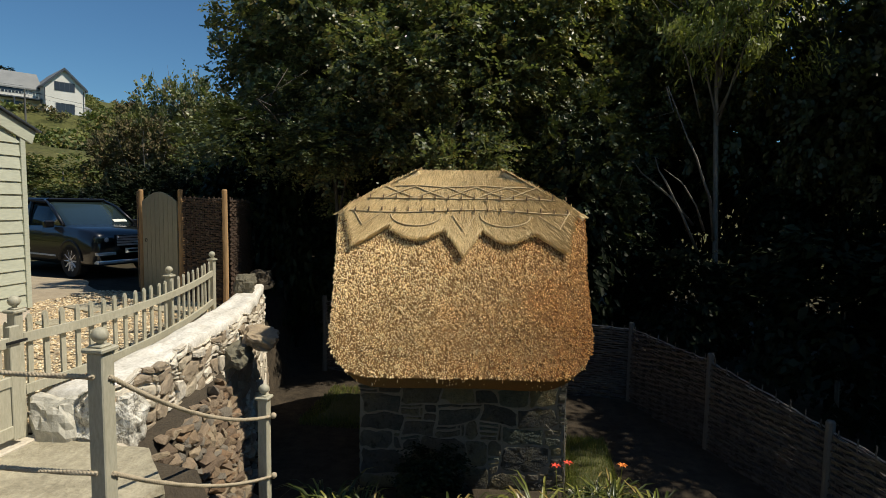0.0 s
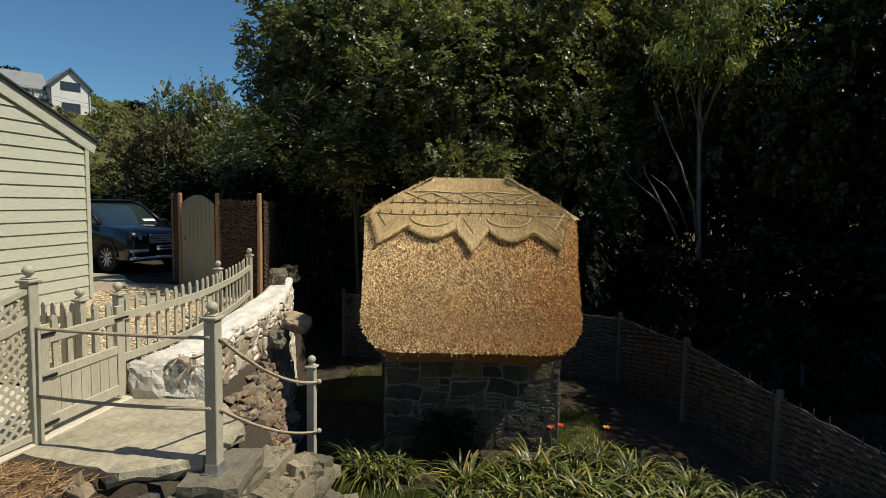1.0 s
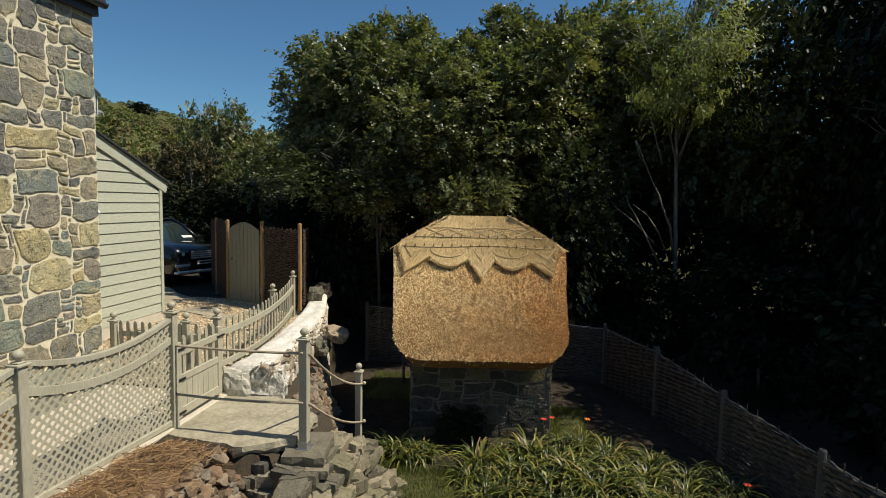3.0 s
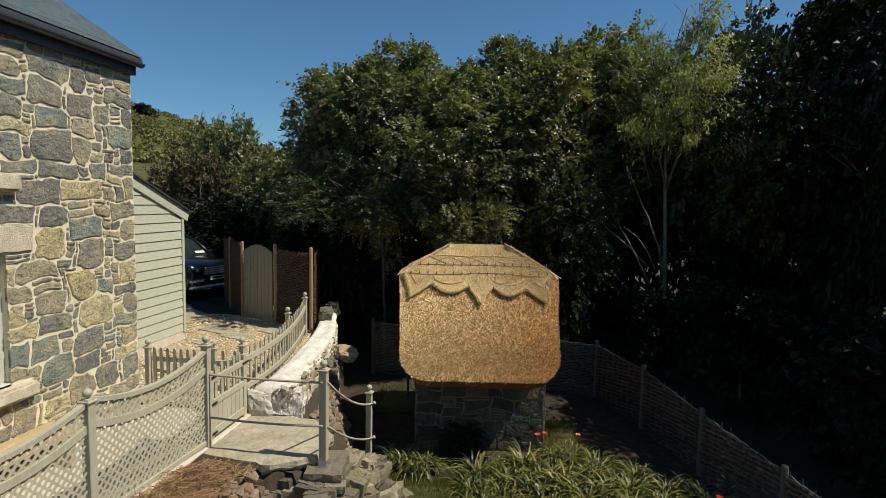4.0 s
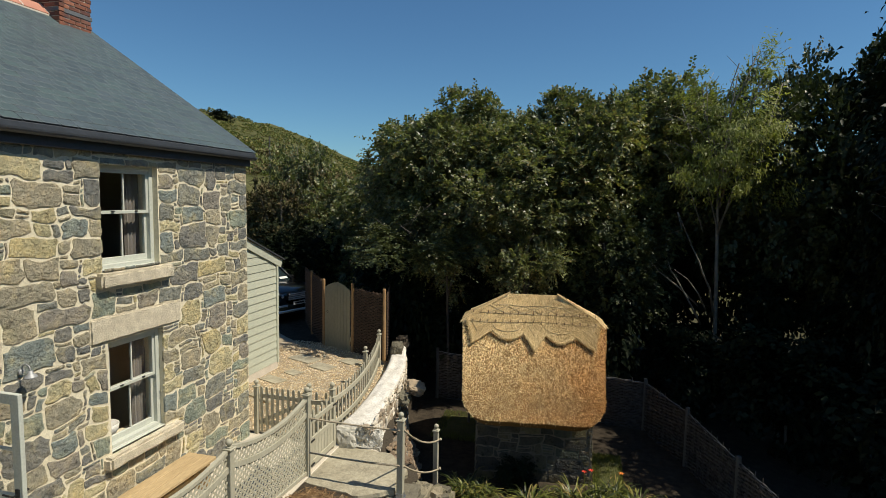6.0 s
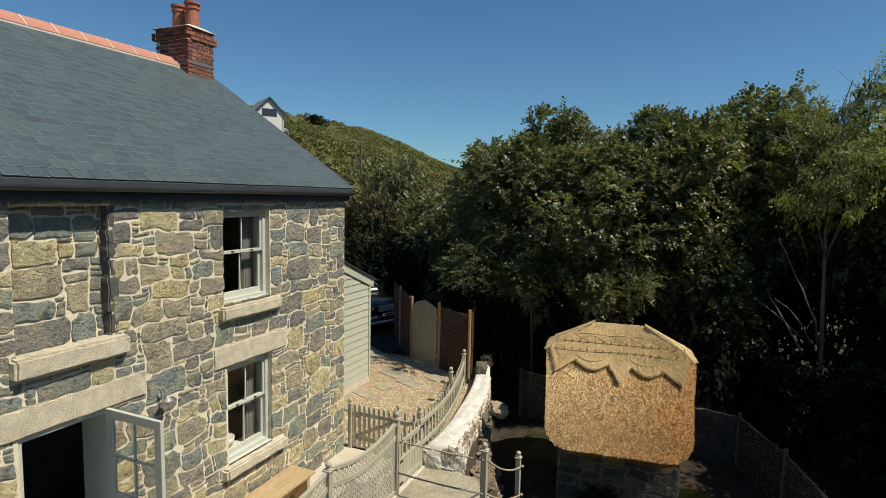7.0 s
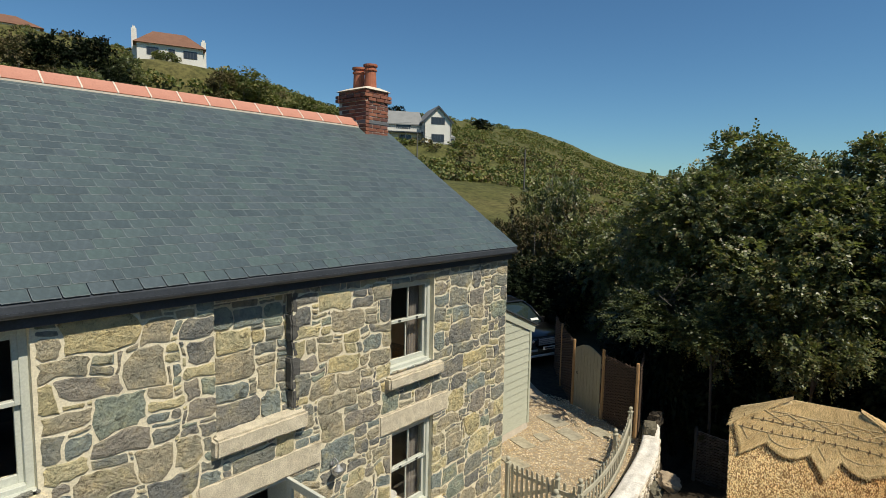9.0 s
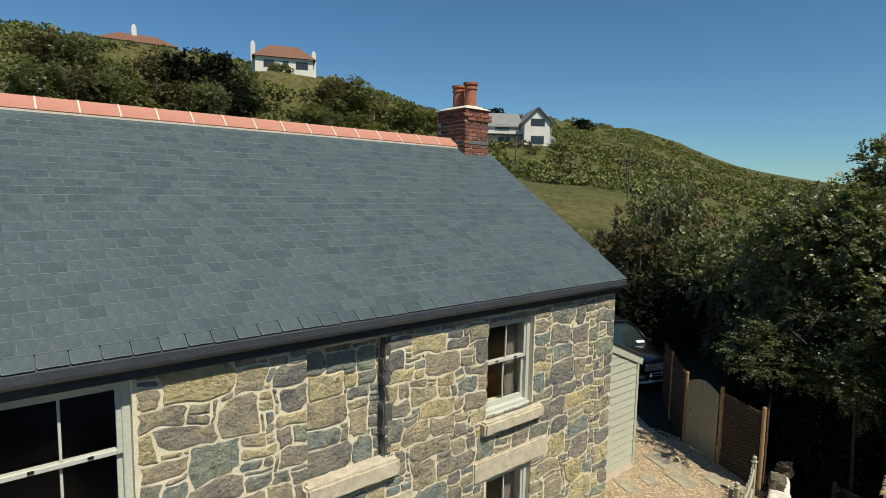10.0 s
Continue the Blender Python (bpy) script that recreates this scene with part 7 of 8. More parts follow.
GREEN, PALE, DARK = "broad green elm crown lit from one side", "slender tree with pale bark and light foliage", "tree with leaves coloured dark as in deep shade"
TREES = [(-4.1, 11.3, -0.6, 7.7, 2.1, 2.3, 2.4, "elm", 1, GREEN), (-1.7, 10.9, -0.6, 7.0, 2.2, 2.3, 2.2, "elm", 2, GREEN), (-3.3, 14.2, -0.6, 8.6, 2.8, 2.6, 2.6, "elm", 3, GREEN), (0.4, 12.3, -0.6, 8.5, 2.3, 2.2, 2.6, "elm", 4, GREEN),
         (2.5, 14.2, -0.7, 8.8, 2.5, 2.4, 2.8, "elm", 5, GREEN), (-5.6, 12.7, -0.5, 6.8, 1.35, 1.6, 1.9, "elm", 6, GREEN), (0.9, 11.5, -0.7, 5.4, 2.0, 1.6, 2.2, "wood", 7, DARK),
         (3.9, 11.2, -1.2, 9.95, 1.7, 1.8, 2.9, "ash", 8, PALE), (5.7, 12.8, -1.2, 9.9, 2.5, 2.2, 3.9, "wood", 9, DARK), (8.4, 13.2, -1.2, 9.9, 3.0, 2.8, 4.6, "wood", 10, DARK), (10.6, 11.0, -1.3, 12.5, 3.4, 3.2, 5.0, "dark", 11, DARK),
         # (9.3, 4.0) and (11.8, 0.0) are unseen, added to keep sun off
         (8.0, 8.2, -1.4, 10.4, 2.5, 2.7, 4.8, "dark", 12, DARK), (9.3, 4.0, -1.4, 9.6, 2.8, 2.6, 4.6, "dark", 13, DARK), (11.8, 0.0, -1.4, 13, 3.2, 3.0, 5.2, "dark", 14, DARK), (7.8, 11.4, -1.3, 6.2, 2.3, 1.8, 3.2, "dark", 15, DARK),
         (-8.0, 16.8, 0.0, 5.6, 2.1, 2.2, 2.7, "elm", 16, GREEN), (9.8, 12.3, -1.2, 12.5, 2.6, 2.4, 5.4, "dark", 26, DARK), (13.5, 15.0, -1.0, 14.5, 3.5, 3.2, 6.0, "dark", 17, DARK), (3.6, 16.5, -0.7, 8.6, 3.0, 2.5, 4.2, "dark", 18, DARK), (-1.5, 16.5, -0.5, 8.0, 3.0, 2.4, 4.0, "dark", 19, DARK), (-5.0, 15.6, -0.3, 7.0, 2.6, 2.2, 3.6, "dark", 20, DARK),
         # those beyond x 14 are unseen, added tall to block the sun
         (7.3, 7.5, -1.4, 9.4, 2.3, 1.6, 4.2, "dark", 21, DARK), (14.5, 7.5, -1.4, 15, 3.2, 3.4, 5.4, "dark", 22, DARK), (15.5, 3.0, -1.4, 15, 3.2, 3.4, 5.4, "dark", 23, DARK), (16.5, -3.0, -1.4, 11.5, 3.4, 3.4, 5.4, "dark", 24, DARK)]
for row in TREES:
    tree(*row, radius=0.055 if row[7] == "ash" else 0.15, limb_count=16 if row[7] == "ash" else 9)
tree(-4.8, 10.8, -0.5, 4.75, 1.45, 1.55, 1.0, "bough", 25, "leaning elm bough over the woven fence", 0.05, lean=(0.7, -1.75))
# low skirts of leafy shoots that catch the sun in front of the trunks
for x, y, h, rx, ry, rz, k in ((-3.3, 9.9, 4.5, 1.3, 1.0, 1.25, 41), (-1.3, 9.9, 4.2, 1.2, 1.0, 1.15, 42)):
    tree(x, y, -0.8, h + 0.3, rx, ry, rz, "skirt", k, "young elm with low arching leafy shoots", 0.04, 5, "sapling")
# understorey added to fill the dark; its leaf colour holds the shade
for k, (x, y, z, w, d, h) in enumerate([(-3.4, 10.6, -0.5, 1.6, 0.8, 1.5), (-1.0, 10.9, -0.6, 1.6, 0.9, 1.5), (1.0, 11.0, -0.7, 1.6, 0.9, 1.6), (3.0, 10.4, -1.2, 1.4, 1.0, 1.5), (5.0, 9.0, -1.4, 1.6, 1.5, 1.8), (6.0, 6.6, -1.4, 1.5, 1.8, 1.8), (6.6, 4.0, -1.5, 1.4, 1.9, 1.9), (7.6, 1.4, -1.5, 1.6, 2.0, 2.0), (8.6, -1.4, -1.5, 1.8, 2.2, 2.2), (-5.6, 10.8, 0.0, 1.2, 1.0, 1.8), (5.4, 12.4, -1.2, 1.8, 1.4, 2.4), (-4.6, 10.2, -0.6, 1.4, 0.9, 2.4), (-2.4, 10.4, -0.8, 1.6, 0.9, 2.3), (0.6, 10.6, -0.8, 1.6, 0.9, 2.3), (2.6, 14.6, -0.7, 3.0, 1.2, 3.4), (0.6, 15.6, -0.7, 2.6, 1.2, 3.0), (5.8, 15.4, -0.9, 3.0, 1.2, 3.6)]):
    b = thing("shade_bush", "understorey bush coloured dark as in deep shade", "bush", (x, y, z), k * 40, "understorey bushes")
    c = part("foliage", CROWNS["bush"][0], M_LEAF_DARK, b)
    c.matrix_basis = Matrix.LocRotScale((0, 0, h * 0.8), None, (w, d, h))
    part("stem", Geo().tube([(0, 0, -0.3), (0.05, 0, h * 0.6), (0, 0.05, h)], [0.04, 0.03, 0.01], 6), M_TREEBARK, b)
# added leafy mass: stands for the dark shaded zone at the hut's foot
hb = thing("hut_shade_mass", "added dark leafy mass standing for shade at the hut wall", "bush", (-0.85, 5.35, -1.3))
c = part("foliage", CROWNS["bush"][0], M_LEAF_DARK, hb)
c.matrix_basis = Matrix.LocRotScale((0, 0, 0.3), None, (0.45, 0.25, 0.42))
# pale bare branches in the shade
def bare_branch(*pts, thick=0.03):
    n = len(pts)
    g = Geo().tube(pts[::-1], [thick * (1 - 0.75 * k / (n - 1)) for k in range(n)], 6)
    tagged(part("bare_branch", g, M_TREEBARK, smooth=True), "bare pale branch leaning out of the shade", "branch", "bare branches")


bare_branch((2.23, 10.4, 3.51), (2.72, 10.5, 3.66), (2.6, 10.6, 4.12), thick=0.012)
bare_branch((2.6, 10.5, 4.12), (2.78, 10.55, 3.72), (2.99, 10.6, 3.25), (3.2, 10.65, 2.85), (3.32, 10.7, 2.53), (3.55, 10.9, 2.1), (3.75, 11.2, 1.3), thick=0.032)
bare_branch((2.06, 10.4, 2.73), (2.2, 10.45, 2.55), (2.38, 10.5, 2.42), (2.77, 10.6, 2.11), (3.3, 11.0, 1.6), thick=0.026)
bare_branch((2.41, 10.4, 2.84), (2.5, 10.45, 2.6), (2.63, 10.5, 2.42), (3.03, 10.7, 1.75), (3.4, 11.0, 1.1), thick=0.03)
bare_branch((2.57, 10.4, 2.63), (2.93, 10.5, 2.38), (3.25, 10.7, 1.97), (3.5, 11.0, 1.5), thick=0.024)
bare_branch((2.1, 10.5, 3.2), (1.96, 10.5, 2.73), (1.8, 10.5, 2.19), thick=0.01)
bare_branch((2.2, 10.3, 5.6), (2.6, 10.3, 5.0), (2.9, 10.5, 4.6), (3.3, 10.9, 3.6), thick=0.016)
# distant copse and hedge behind the car
for k, (x, y, h, w, mt) in enumerate([(-16.0, 21.2, 5.6, 2.0, M_TWIGGY), (-14.0, 21.0, 7.3, 2.1, M_LEAF), (-14.3, 19.4, 4.8, 1.7, M_TWIGGY), (-12.1, 20.0, 5.3, 2.0, M_TWIGGY), (-10.4, 18.6, 5.4, 2.2, M_LEAF), (-16.0, 18.2, 2.1, 2.2, M_LEAF_DARK), (-19.0, 18.0, 2.1, 2.4, M_LEAF_DARK), (-22.5, 17.5, 2.1, 2.6, M_LEAF_DARK), (-26, 17.5, 2.1, 2.6, M_LEAF_DARK), (-13.2, 17.6, 2.9, 2.0, M_LEAF_DARK), (-11.2, 17.2, 3.3, 1.8, M_LEAF_DARK), (-24, 26, 3.2, 2.6, M_SCRUB), (-28, 26, 3.0, 2.6, M_TWIGGY)]):
    b = thing("hedge_tree", "bushy hedge tree at the field edge", "tree", (x, y, ground_height(x, y)), 0, "hedge trees")
    me = CROWNS["hedge"][k % 3].copy()
    me.materials.clear()
    c = part("crown", me, mt, b)
    c.matrix_basis = Matrix.LocRotScale((0, 0, h * 0.52), Euler((0, 0, k * 2.1)), (w, w, h * 0.5))
    part("trunk", Geo().tube([(0, 0, -0.3), (0.1, 0, h * 0.5), (0, 0, h * 0.8)], [0.16, 0.12, 0.03], 7), M_TREEBARK, b)
    shoot_rng = random.Random(k)
    for _ in range(5 if mt in (M_TWIGGY, M_LEAF) else 0):
        a, q, o = shoot_rng.uniform(0, 6.28), shoot_rng.uniform(0.3, 0.9) * w, shoot_rng.uniform(-0.3, 0.3)
        part("shoot", Geo().tube([(math.cos(a) * q * 0.4, math.sin(a) * q * 0.4, h * 0.5), (math.cos(a) * q * 0.8, math.sin(a) * q * 0.8, h * 0.85), (math.cos(a) * q + o, math.sin(a) * q, h * shoot_rng.uniform(0.9, 1.02))], [0.02, 0.012, 0.004], 4), M_TREEBARK, b)


# ---- hillside scrub ----
def scrub(seed, count, accept, lo, hi):
    r = np.random.default_rng(seed)
    V, made = [], 0
    while made < count:
        az, rad = radians(r.uniform(-112, -16)), 34 + 240 * r.random() ** 0.8
        x, y = math.sin(az) * rad, math.cos(az) * rad
        if not accept(x, y, math.degrees(az), rad, r):
            continue
        made += 1
        s = r.uniform(lo, hi)
        z = ground_height(x, y)
        n = 70
        p = r.normal(size=(n, 3))
        p /= np.linalg.norm(p, axis=1)[:, None]
        p[:, 2] = np.abs(p[:, 2]) * 0.75
        p *= (0.6 + 0.45 * r.random((n, 1))) * s
        c = p + np.array([x, y, z])
        d = r.normal(size=(n, 3)) + p / s
        d /= np.linalg.norm(d, axis=1)[:, None]
        e = np.cross(d, r.normal(size=(n, 3)))
        e /= np.linalg.norm(e, axis=1)[:, None]
        q = s * 0.15
        V.append(np.stack([c - d * q, c + e * q, c + d * q, c - e * q], 1).reshape(-1, 3))
    return leaf_mesh(np.concatenate(V))


def clear_of_houses(x, y):
    for hx, hy, _, hr in HOUSES:
        if math.hypot(x - hx, y - hy) < hr * 1.15:
            return False
        # keep the sight line to the house clear
        t = (x * hx + y * hy) / (hx * hx + hy * hy)
        if 0.9 < t < 1 and math.hypot(x - hx * t, y - hy * t) < hr * 0.7:
            return False
    return True


def in_field(x, y):
    az, rad = math.degrees(math.atan2(x, y)), math.hypot(x, y)
    return -50 < az < -28 and 36 < rad < 84


tagged(part("gorse_scrub", scrub(2, 6400, lambda x, y, az, rad, r: clear_of_houses(x, y) and not in_field(x, y) and (az < -70 or noise.noise(Vector((x * 0.03, y * 0.03, 2))) > -0.25 or r.random() < 0.3), 0.6, 2.2), M_SCRUB), "olive gorse scrub covering the hillside", "scrub", kind="stuff")
tagged(part("brown_scrub", scrub(3, 700, lambda x, y, az, rad, r: clear_of_houses(x, y) and not in_field(x, y) and rad < 170, 0.8, 2.2), M_TWIGGY), "brown bare scrub on the hillside", "scrub", kind="stuff")
for k, (az, rad, h, w, mt) in enumerate([(-77.5, 96, 9, 4.5, M_LEAF_DARK), (-74.5, 98, 9.5, 4.5, M_LEAF_DARK), (-72.0, 100, 8, 3.5, M_LEAF), (-80, 95, 8.5, 4, M_TWIGGY), (-62, 106, 8.2, 5.4, M_SCRUB), (-59.5, 108, 7.6, 5.2, M_SCRUB), (-64.2, 104, 6, 2.6, M_TWIGGY), (-85.5, 105, 7, 4, M_LEAF), (-57, 112, 6.6, 4.6, M_SCRUB), (-68.5, 116, 3.4, 2.6, M_LEAF), (-46.5, 150, 7, 5, M_LEAF_DARK), (-37, 225, 5, 5, M_LEAF_DARK), (-54, 118, 5.6, 4.4, M_SCRUB), (-89, 84, 6, 4, M_LEAF), (-86.5, 86, 5.5, 3.6, M_TWIGGY), (-84, 88, 5, 3.6, M_LEAF), (-82, 84, 5.5, 3.4, M_SCRUB), (-79, 86, 5.5, 3.4, M_TWIGGY), (-75.8, 88, 6, 3.4, M_LEAF), (-73, 90, 5, 3.2, M_LEAF_DARK), (-83, 104, 5.5, 4, M_LEAF), (-78, 106, 5, 4, M_SCRUB), (-87.5, 108, 6, 4.4, M_TWIGGY), (-66.5, 98, 4.5, 3.4, M_SCRUB), (-64.5, 96, 4, 3.4, M_LEAF), (-61, 100, 4, 3.6, M_SCRUB)]):
    x, y = math.sin(radians(az)) * rad, math.cos(radians(az)) * rad
    b = thing("hill_tree", "rounded tree on the hillside", "tree", (x, y, ground_height(x, y)), 0, "hillside trees")
    me = CROWNS["far"][k % 3].copy()
    me.materials.clear()
    c = part("crown", me, mt, b)
    c.matrix_basis = Matrix.LocRotScale((0, 0, h * 0.5), Euler((0, 0, k * 1.3)), (w, w, h * 0.52))
    part("trunk", Geo().tube([(0, 0, -0.5), (0, 0, h * 0.6)], [0.3, 0.15], 6), M_TREEBARK, b)


# ---- houses on the hill ----
def far_window(parent, x, z, w, h, y, bars=3):
    """Window on a face that looks along -y."""
    win = part("window", Geo().box(x - w / 2 - 0.1, x + w / 2 + 0.1, y - 0.06, y + 0.05, z - 0.1, z + h + 0.1), M_DARKWOOD, parent)
    for k in range(bars):
        a, b = x - w / 2 + w * k / bars + 0.05, x - w / 2 + w * (k + 1) / bars - 0.05
        part("pane", Geo().box(a, b, y - 0.09, y - 0.061, z, z + h), M_FARGLASS, win)
    return win


def gable_block(parent, x0, x1, y0, y1, h, rise, along, wall_mat, roof_mat, over=0.4):
    if along == "y":
        xm = (x0 + x1) / 2
        g = Geo().add([(x0, y0, 0), (x1, y0, 0), (x1, y0, h), (xm, y0, h + rise), (x0, y0, h), (x0, y1, 0), (x1, y1, 0), (x1, y1, h), (xm, y1, h + rise), (x0, y1, h)],
                      [(0, 1, 2, 3, 4), (9, 8, 7, 6, 5), (1, 6, 7, 2), (0, 4, 9, 5), (2, 7, 8, 3), (3, 8, 9, 4)])
        part("wall", g, wall_mat, parent)
        k = rise / (xm - x0)
        for s in (-1, 1):
            xe = xm + s * (xm - x0 + over)
            ze = h - over * k
            g = Geo().add([(xe, y0 - over, ze + 0.05), (xm, y0 - over, h + rise + 0.05), (xm, y1 + over, h + rise + 0.05), (xe, y1 + over, ze + 0.05), (xe, y0 - over, ze + 0.3), (xm, y0 - over, h + rise + 0.3), (xm, y1 + over, h + rise + 0.3), (xe, y1 + over, ze + 0.3)],
                          [(0, 1, 2, 3), (7, 6, 5, 4), (0, 4, 5, 1), (1, 5, 6, 2), (2, 6, 7, 3), (3, 7, 4, 0)])
            part("roof", g, roof_mat, parent)
            g = Geo().add([(xe, y0 - over - 0.08, ze - 0.15), (xm, y0 - over - 0.08, h + rise - 0.15), (xm, y0 - over - 0.08, h + rise + 0.32), (xe, y0 - over - 0.08, ze + 0.32), (xe, y0 - over - 0.01, ze - 0.15), (xm, y0 - over - 0.01, h + rise - 0.15), (xm, y0 - over - 0.01, h + rise + 0.32), (xe, y0 - over - 0.01, ze + 0.32)],
                          [(0, 1, 2, 3), (7, 6, 5, 4), (0, 4, 5, 1), (1, 5, 6, 2), (2, 6, 7, 3), (3, 7, 4, 0)])
            part("bargeboard", g, M_DARKWOOD, parent)
    else:
        ym = (y0 + y1) / 2
        g = Geo().add([(x0, y0, 0), (x0, y1, 0), (x0, y1, h), (x0, ym, h + rise), (x0, y0, h), (x1, y0, 0), (x1, y1, 0), (x1, y1, h), (x1, ym, h + rise), (x1, y0, h)],
                      [(4, 3, 2, 1, 0), (5, 6, 7, 8, 9), (0, 5, 9, 4), (1, 2, 7, 6), (2, 3, 8, 7), (3, 4, 9, 8)])
        part("wall", g, wall_mat, parent)
        k = rise / (ym - y0)
        for s in (-1, 1):
            ye = ym + s * (ym - y0 + over)
            ze = h - over * k
            g = Geo().add([(x0, ye, ze + 0.05), (x1, ye, ze + 0.05), (x1, ym, h + rise + 0.05), (x0, ym, h + rise + 0.05), (x0, ye, ze + 0.3), (x1, ye, ze + 0.3), (x1, ym, h + rise + 0.3), (x0, ym, h + rise + 0.3)],
                          [(0, 1, 2, 3), (7, 6, 5, 4), (0, 4, 5, 1), (1, 5, 6, 2), (2, 6, 7, 3), (3, 7, 4, 0)])
            part("roof", g, roof_mat, parent)


def facing(hx, hy):
    return math.degrees(math.atan2(-hx, hy))


hx, hy, hz, _ = HOUSES[0]
hb = thing("hill_house", "white gabled house with grey slate roof on the hill", "house", (hx, hy, hz), facing(hx, hy) + 12)
gable_block(hb, 1.2, 7.6, -4.0, 6, 5.6, 3.2, "y", M_WHITE, M_FARSLATE)
gable_block(hb, -8.2, 1.6, -1.2, 6, 5.0, 3.0, "x", M_WHITE, M_FARSLATE)
gable_block(hb, -13.2, -7.6, -3.6, 5, 5.4, 2.8, "y", M_WHITE, M_FARSLATE)
gable_block(hb, 7.6, 9.2, -2.0, 3, 2.2, 0.7, "x", M_WHITE, M_FARSLATE, 0.2)
for x, z, w, h, y, b in ((4.4, 5.0, 3.0, 1.4, -4.0, 4), (4.4, 1.0, 2.8, 1.6, -4.0, 4), (-2.6, 0.8, 2.6, 1.6, -1.2, 4), (-3.0, 4.0, 3.2, 1.2, -1.2, 3), (-10.4, 4.6, 2.2, 1.3, -3.6, 3), (-10.4, 1.0, 2.2, 1.5, -3.6, 3), (8.4, 0.7, 0.8, 1.2, -2.0, 1)):
    far_window(hb, x, z, w, h, y, b)
balcony = part("balcony", Geo().box(-7.4, 1.1, -3.2, -1.25, 2.9, 3.1).box(-7.4, 1.1, -3.25, -3.15, 3.95, 4.05), M_DARKWOOD, hb, "dark timber balcony")
for k in range(18):
    part("baluster", Geo().box(-7.3 + k * 0.49, -7.22 + k * 0.49, -3.24, -3.16, 3.1, 3.95), M_WHITE, balcony)
for x in (-7.2, -3, 0.9):
    part("balcony_post", Geo().box(x - 0.1, x + 0.1, -3.3, -3.1, 0, 2.9), M_DARKWOOD, hb)
part("drainpipe", Geo().box(7.3, 7.42, -4.1, -4.0, 0, 5.2), M_DARKWOOD, hb)
part("drainpipe", Geo().box(1.25, 1.37, -4.1, -4.0, 0, 5.2), M_DARKWOOD, hb)


def hip_house(at, label, half_w, depth, h, rise, chimneys, windows):
    hh = thing("hill_house", label, "house", at, facing(at[0], at[1]))
    part("wall", Geo().box(-half_w, half_w, 0, depth, -2.5, h), M_WHITE, hh)
    o, r = 0.6, half_w * 0.5
    g = Geo().add([(-half_w - o, -o, h - 0.1), (half_w + o, -o, h - 0.1), (half_w + o, depth + o, h - 0.1), (-half_w - o, depth + o, h - 0.1), (-half_w + r, depth / 2, h + rise), (half_w - r, depth / 2, h + rise)],
                  [(0, 1, 5, 4), (1, 2, 5), (2, 3, 4, 5), (3, 0, 4), (3, 2, 1, 0)])
    part("roof", g, M_FARCLAY, hh, "brown clay tile hipped roof")
    for x, z0, z1 in chimneys:
        part("chimney", Geo().box(x - 0.45, x + 0.45, depth * 0.4, depth * 0.4 + 0.9, z0, z1).box(x - 0.25, x + 0.25, depth * 0.42, depth * 0.42 + 0.5, z1, z1 + 0.4), M_WHITE, hh, "white rendered chimney")
    for x, z, w, hgt, b in windows:
        far_window(hh, x, z, w, hgt, 0.0, b)
    return hh


hx, hy, hz, _ = HOUSES[1]
hh = hip_house((hx, hy, hz), "white hillside house with brown hipped roof and two chimneys", 5.6, 7, 4.6, 3.0, [(-6.0, 0, 7.6), (6.0, 0, 6.6)], [(-3.0, 2.6, 1.8, 1.2, 3), (0.2, 2.6, 0.9, 1.2, 1), (3.4, 2.6, 2.2, 1.2, 4), (-3.2, -0.2, 1.6, 1.3, 2), (0.2, -0.6, 1.0, 1.9, 1)])
for k in range(8):
    part("step", Geo().box(-0.2 + k * 0.12, 1.4 + k * 0.12, -1.2 - k * 0.7, -0.5 - k * 0.7, -2.5, 0.2 - k * 0.5), M_WHITE, hh)
hx, hy, hz, _ = HOUSES[2]
hip_house((hx, hy, hz), "low white bungalow with brown hipped roof on the hill", 6.6, 7, 2.6, 2.2, [(-0.5, 3, 6.2)], [(-5, 0.8, 2.2, 1.2, 3), (3, 0.2, 2.4, 1.8, 3)])
# poles and wires across the field
POLES = [(-63.0, 63.0), (-44.0, 66.0), (-25.0, 70.0)]
tops = []
for x, y in POLES:
    z = ground_height(x, y)
    tagged(part("telegraph_pole", Geo().tube([(0, 0, -0.5), (0, 0, 6.5)], [0.13, 0.1], 7), M_POST, at=pose(x, y, z)), "thin weathered telegraph pole in the field", "pole", "telegraph poles")
    tops.append((x, y, z + 6.4))
for a, b in zip(tops, tops[1:]):
    for d in (0, 0.5):
        tagged(part("wire", Geo().tube(curve_between((a[0], a[1], a[2] - d), (b[0], b[1], b[2] - d), 0.5), 0.02, 4), M_BLACK), "sagging overhead wire across the field", "wire", "overhead wires")


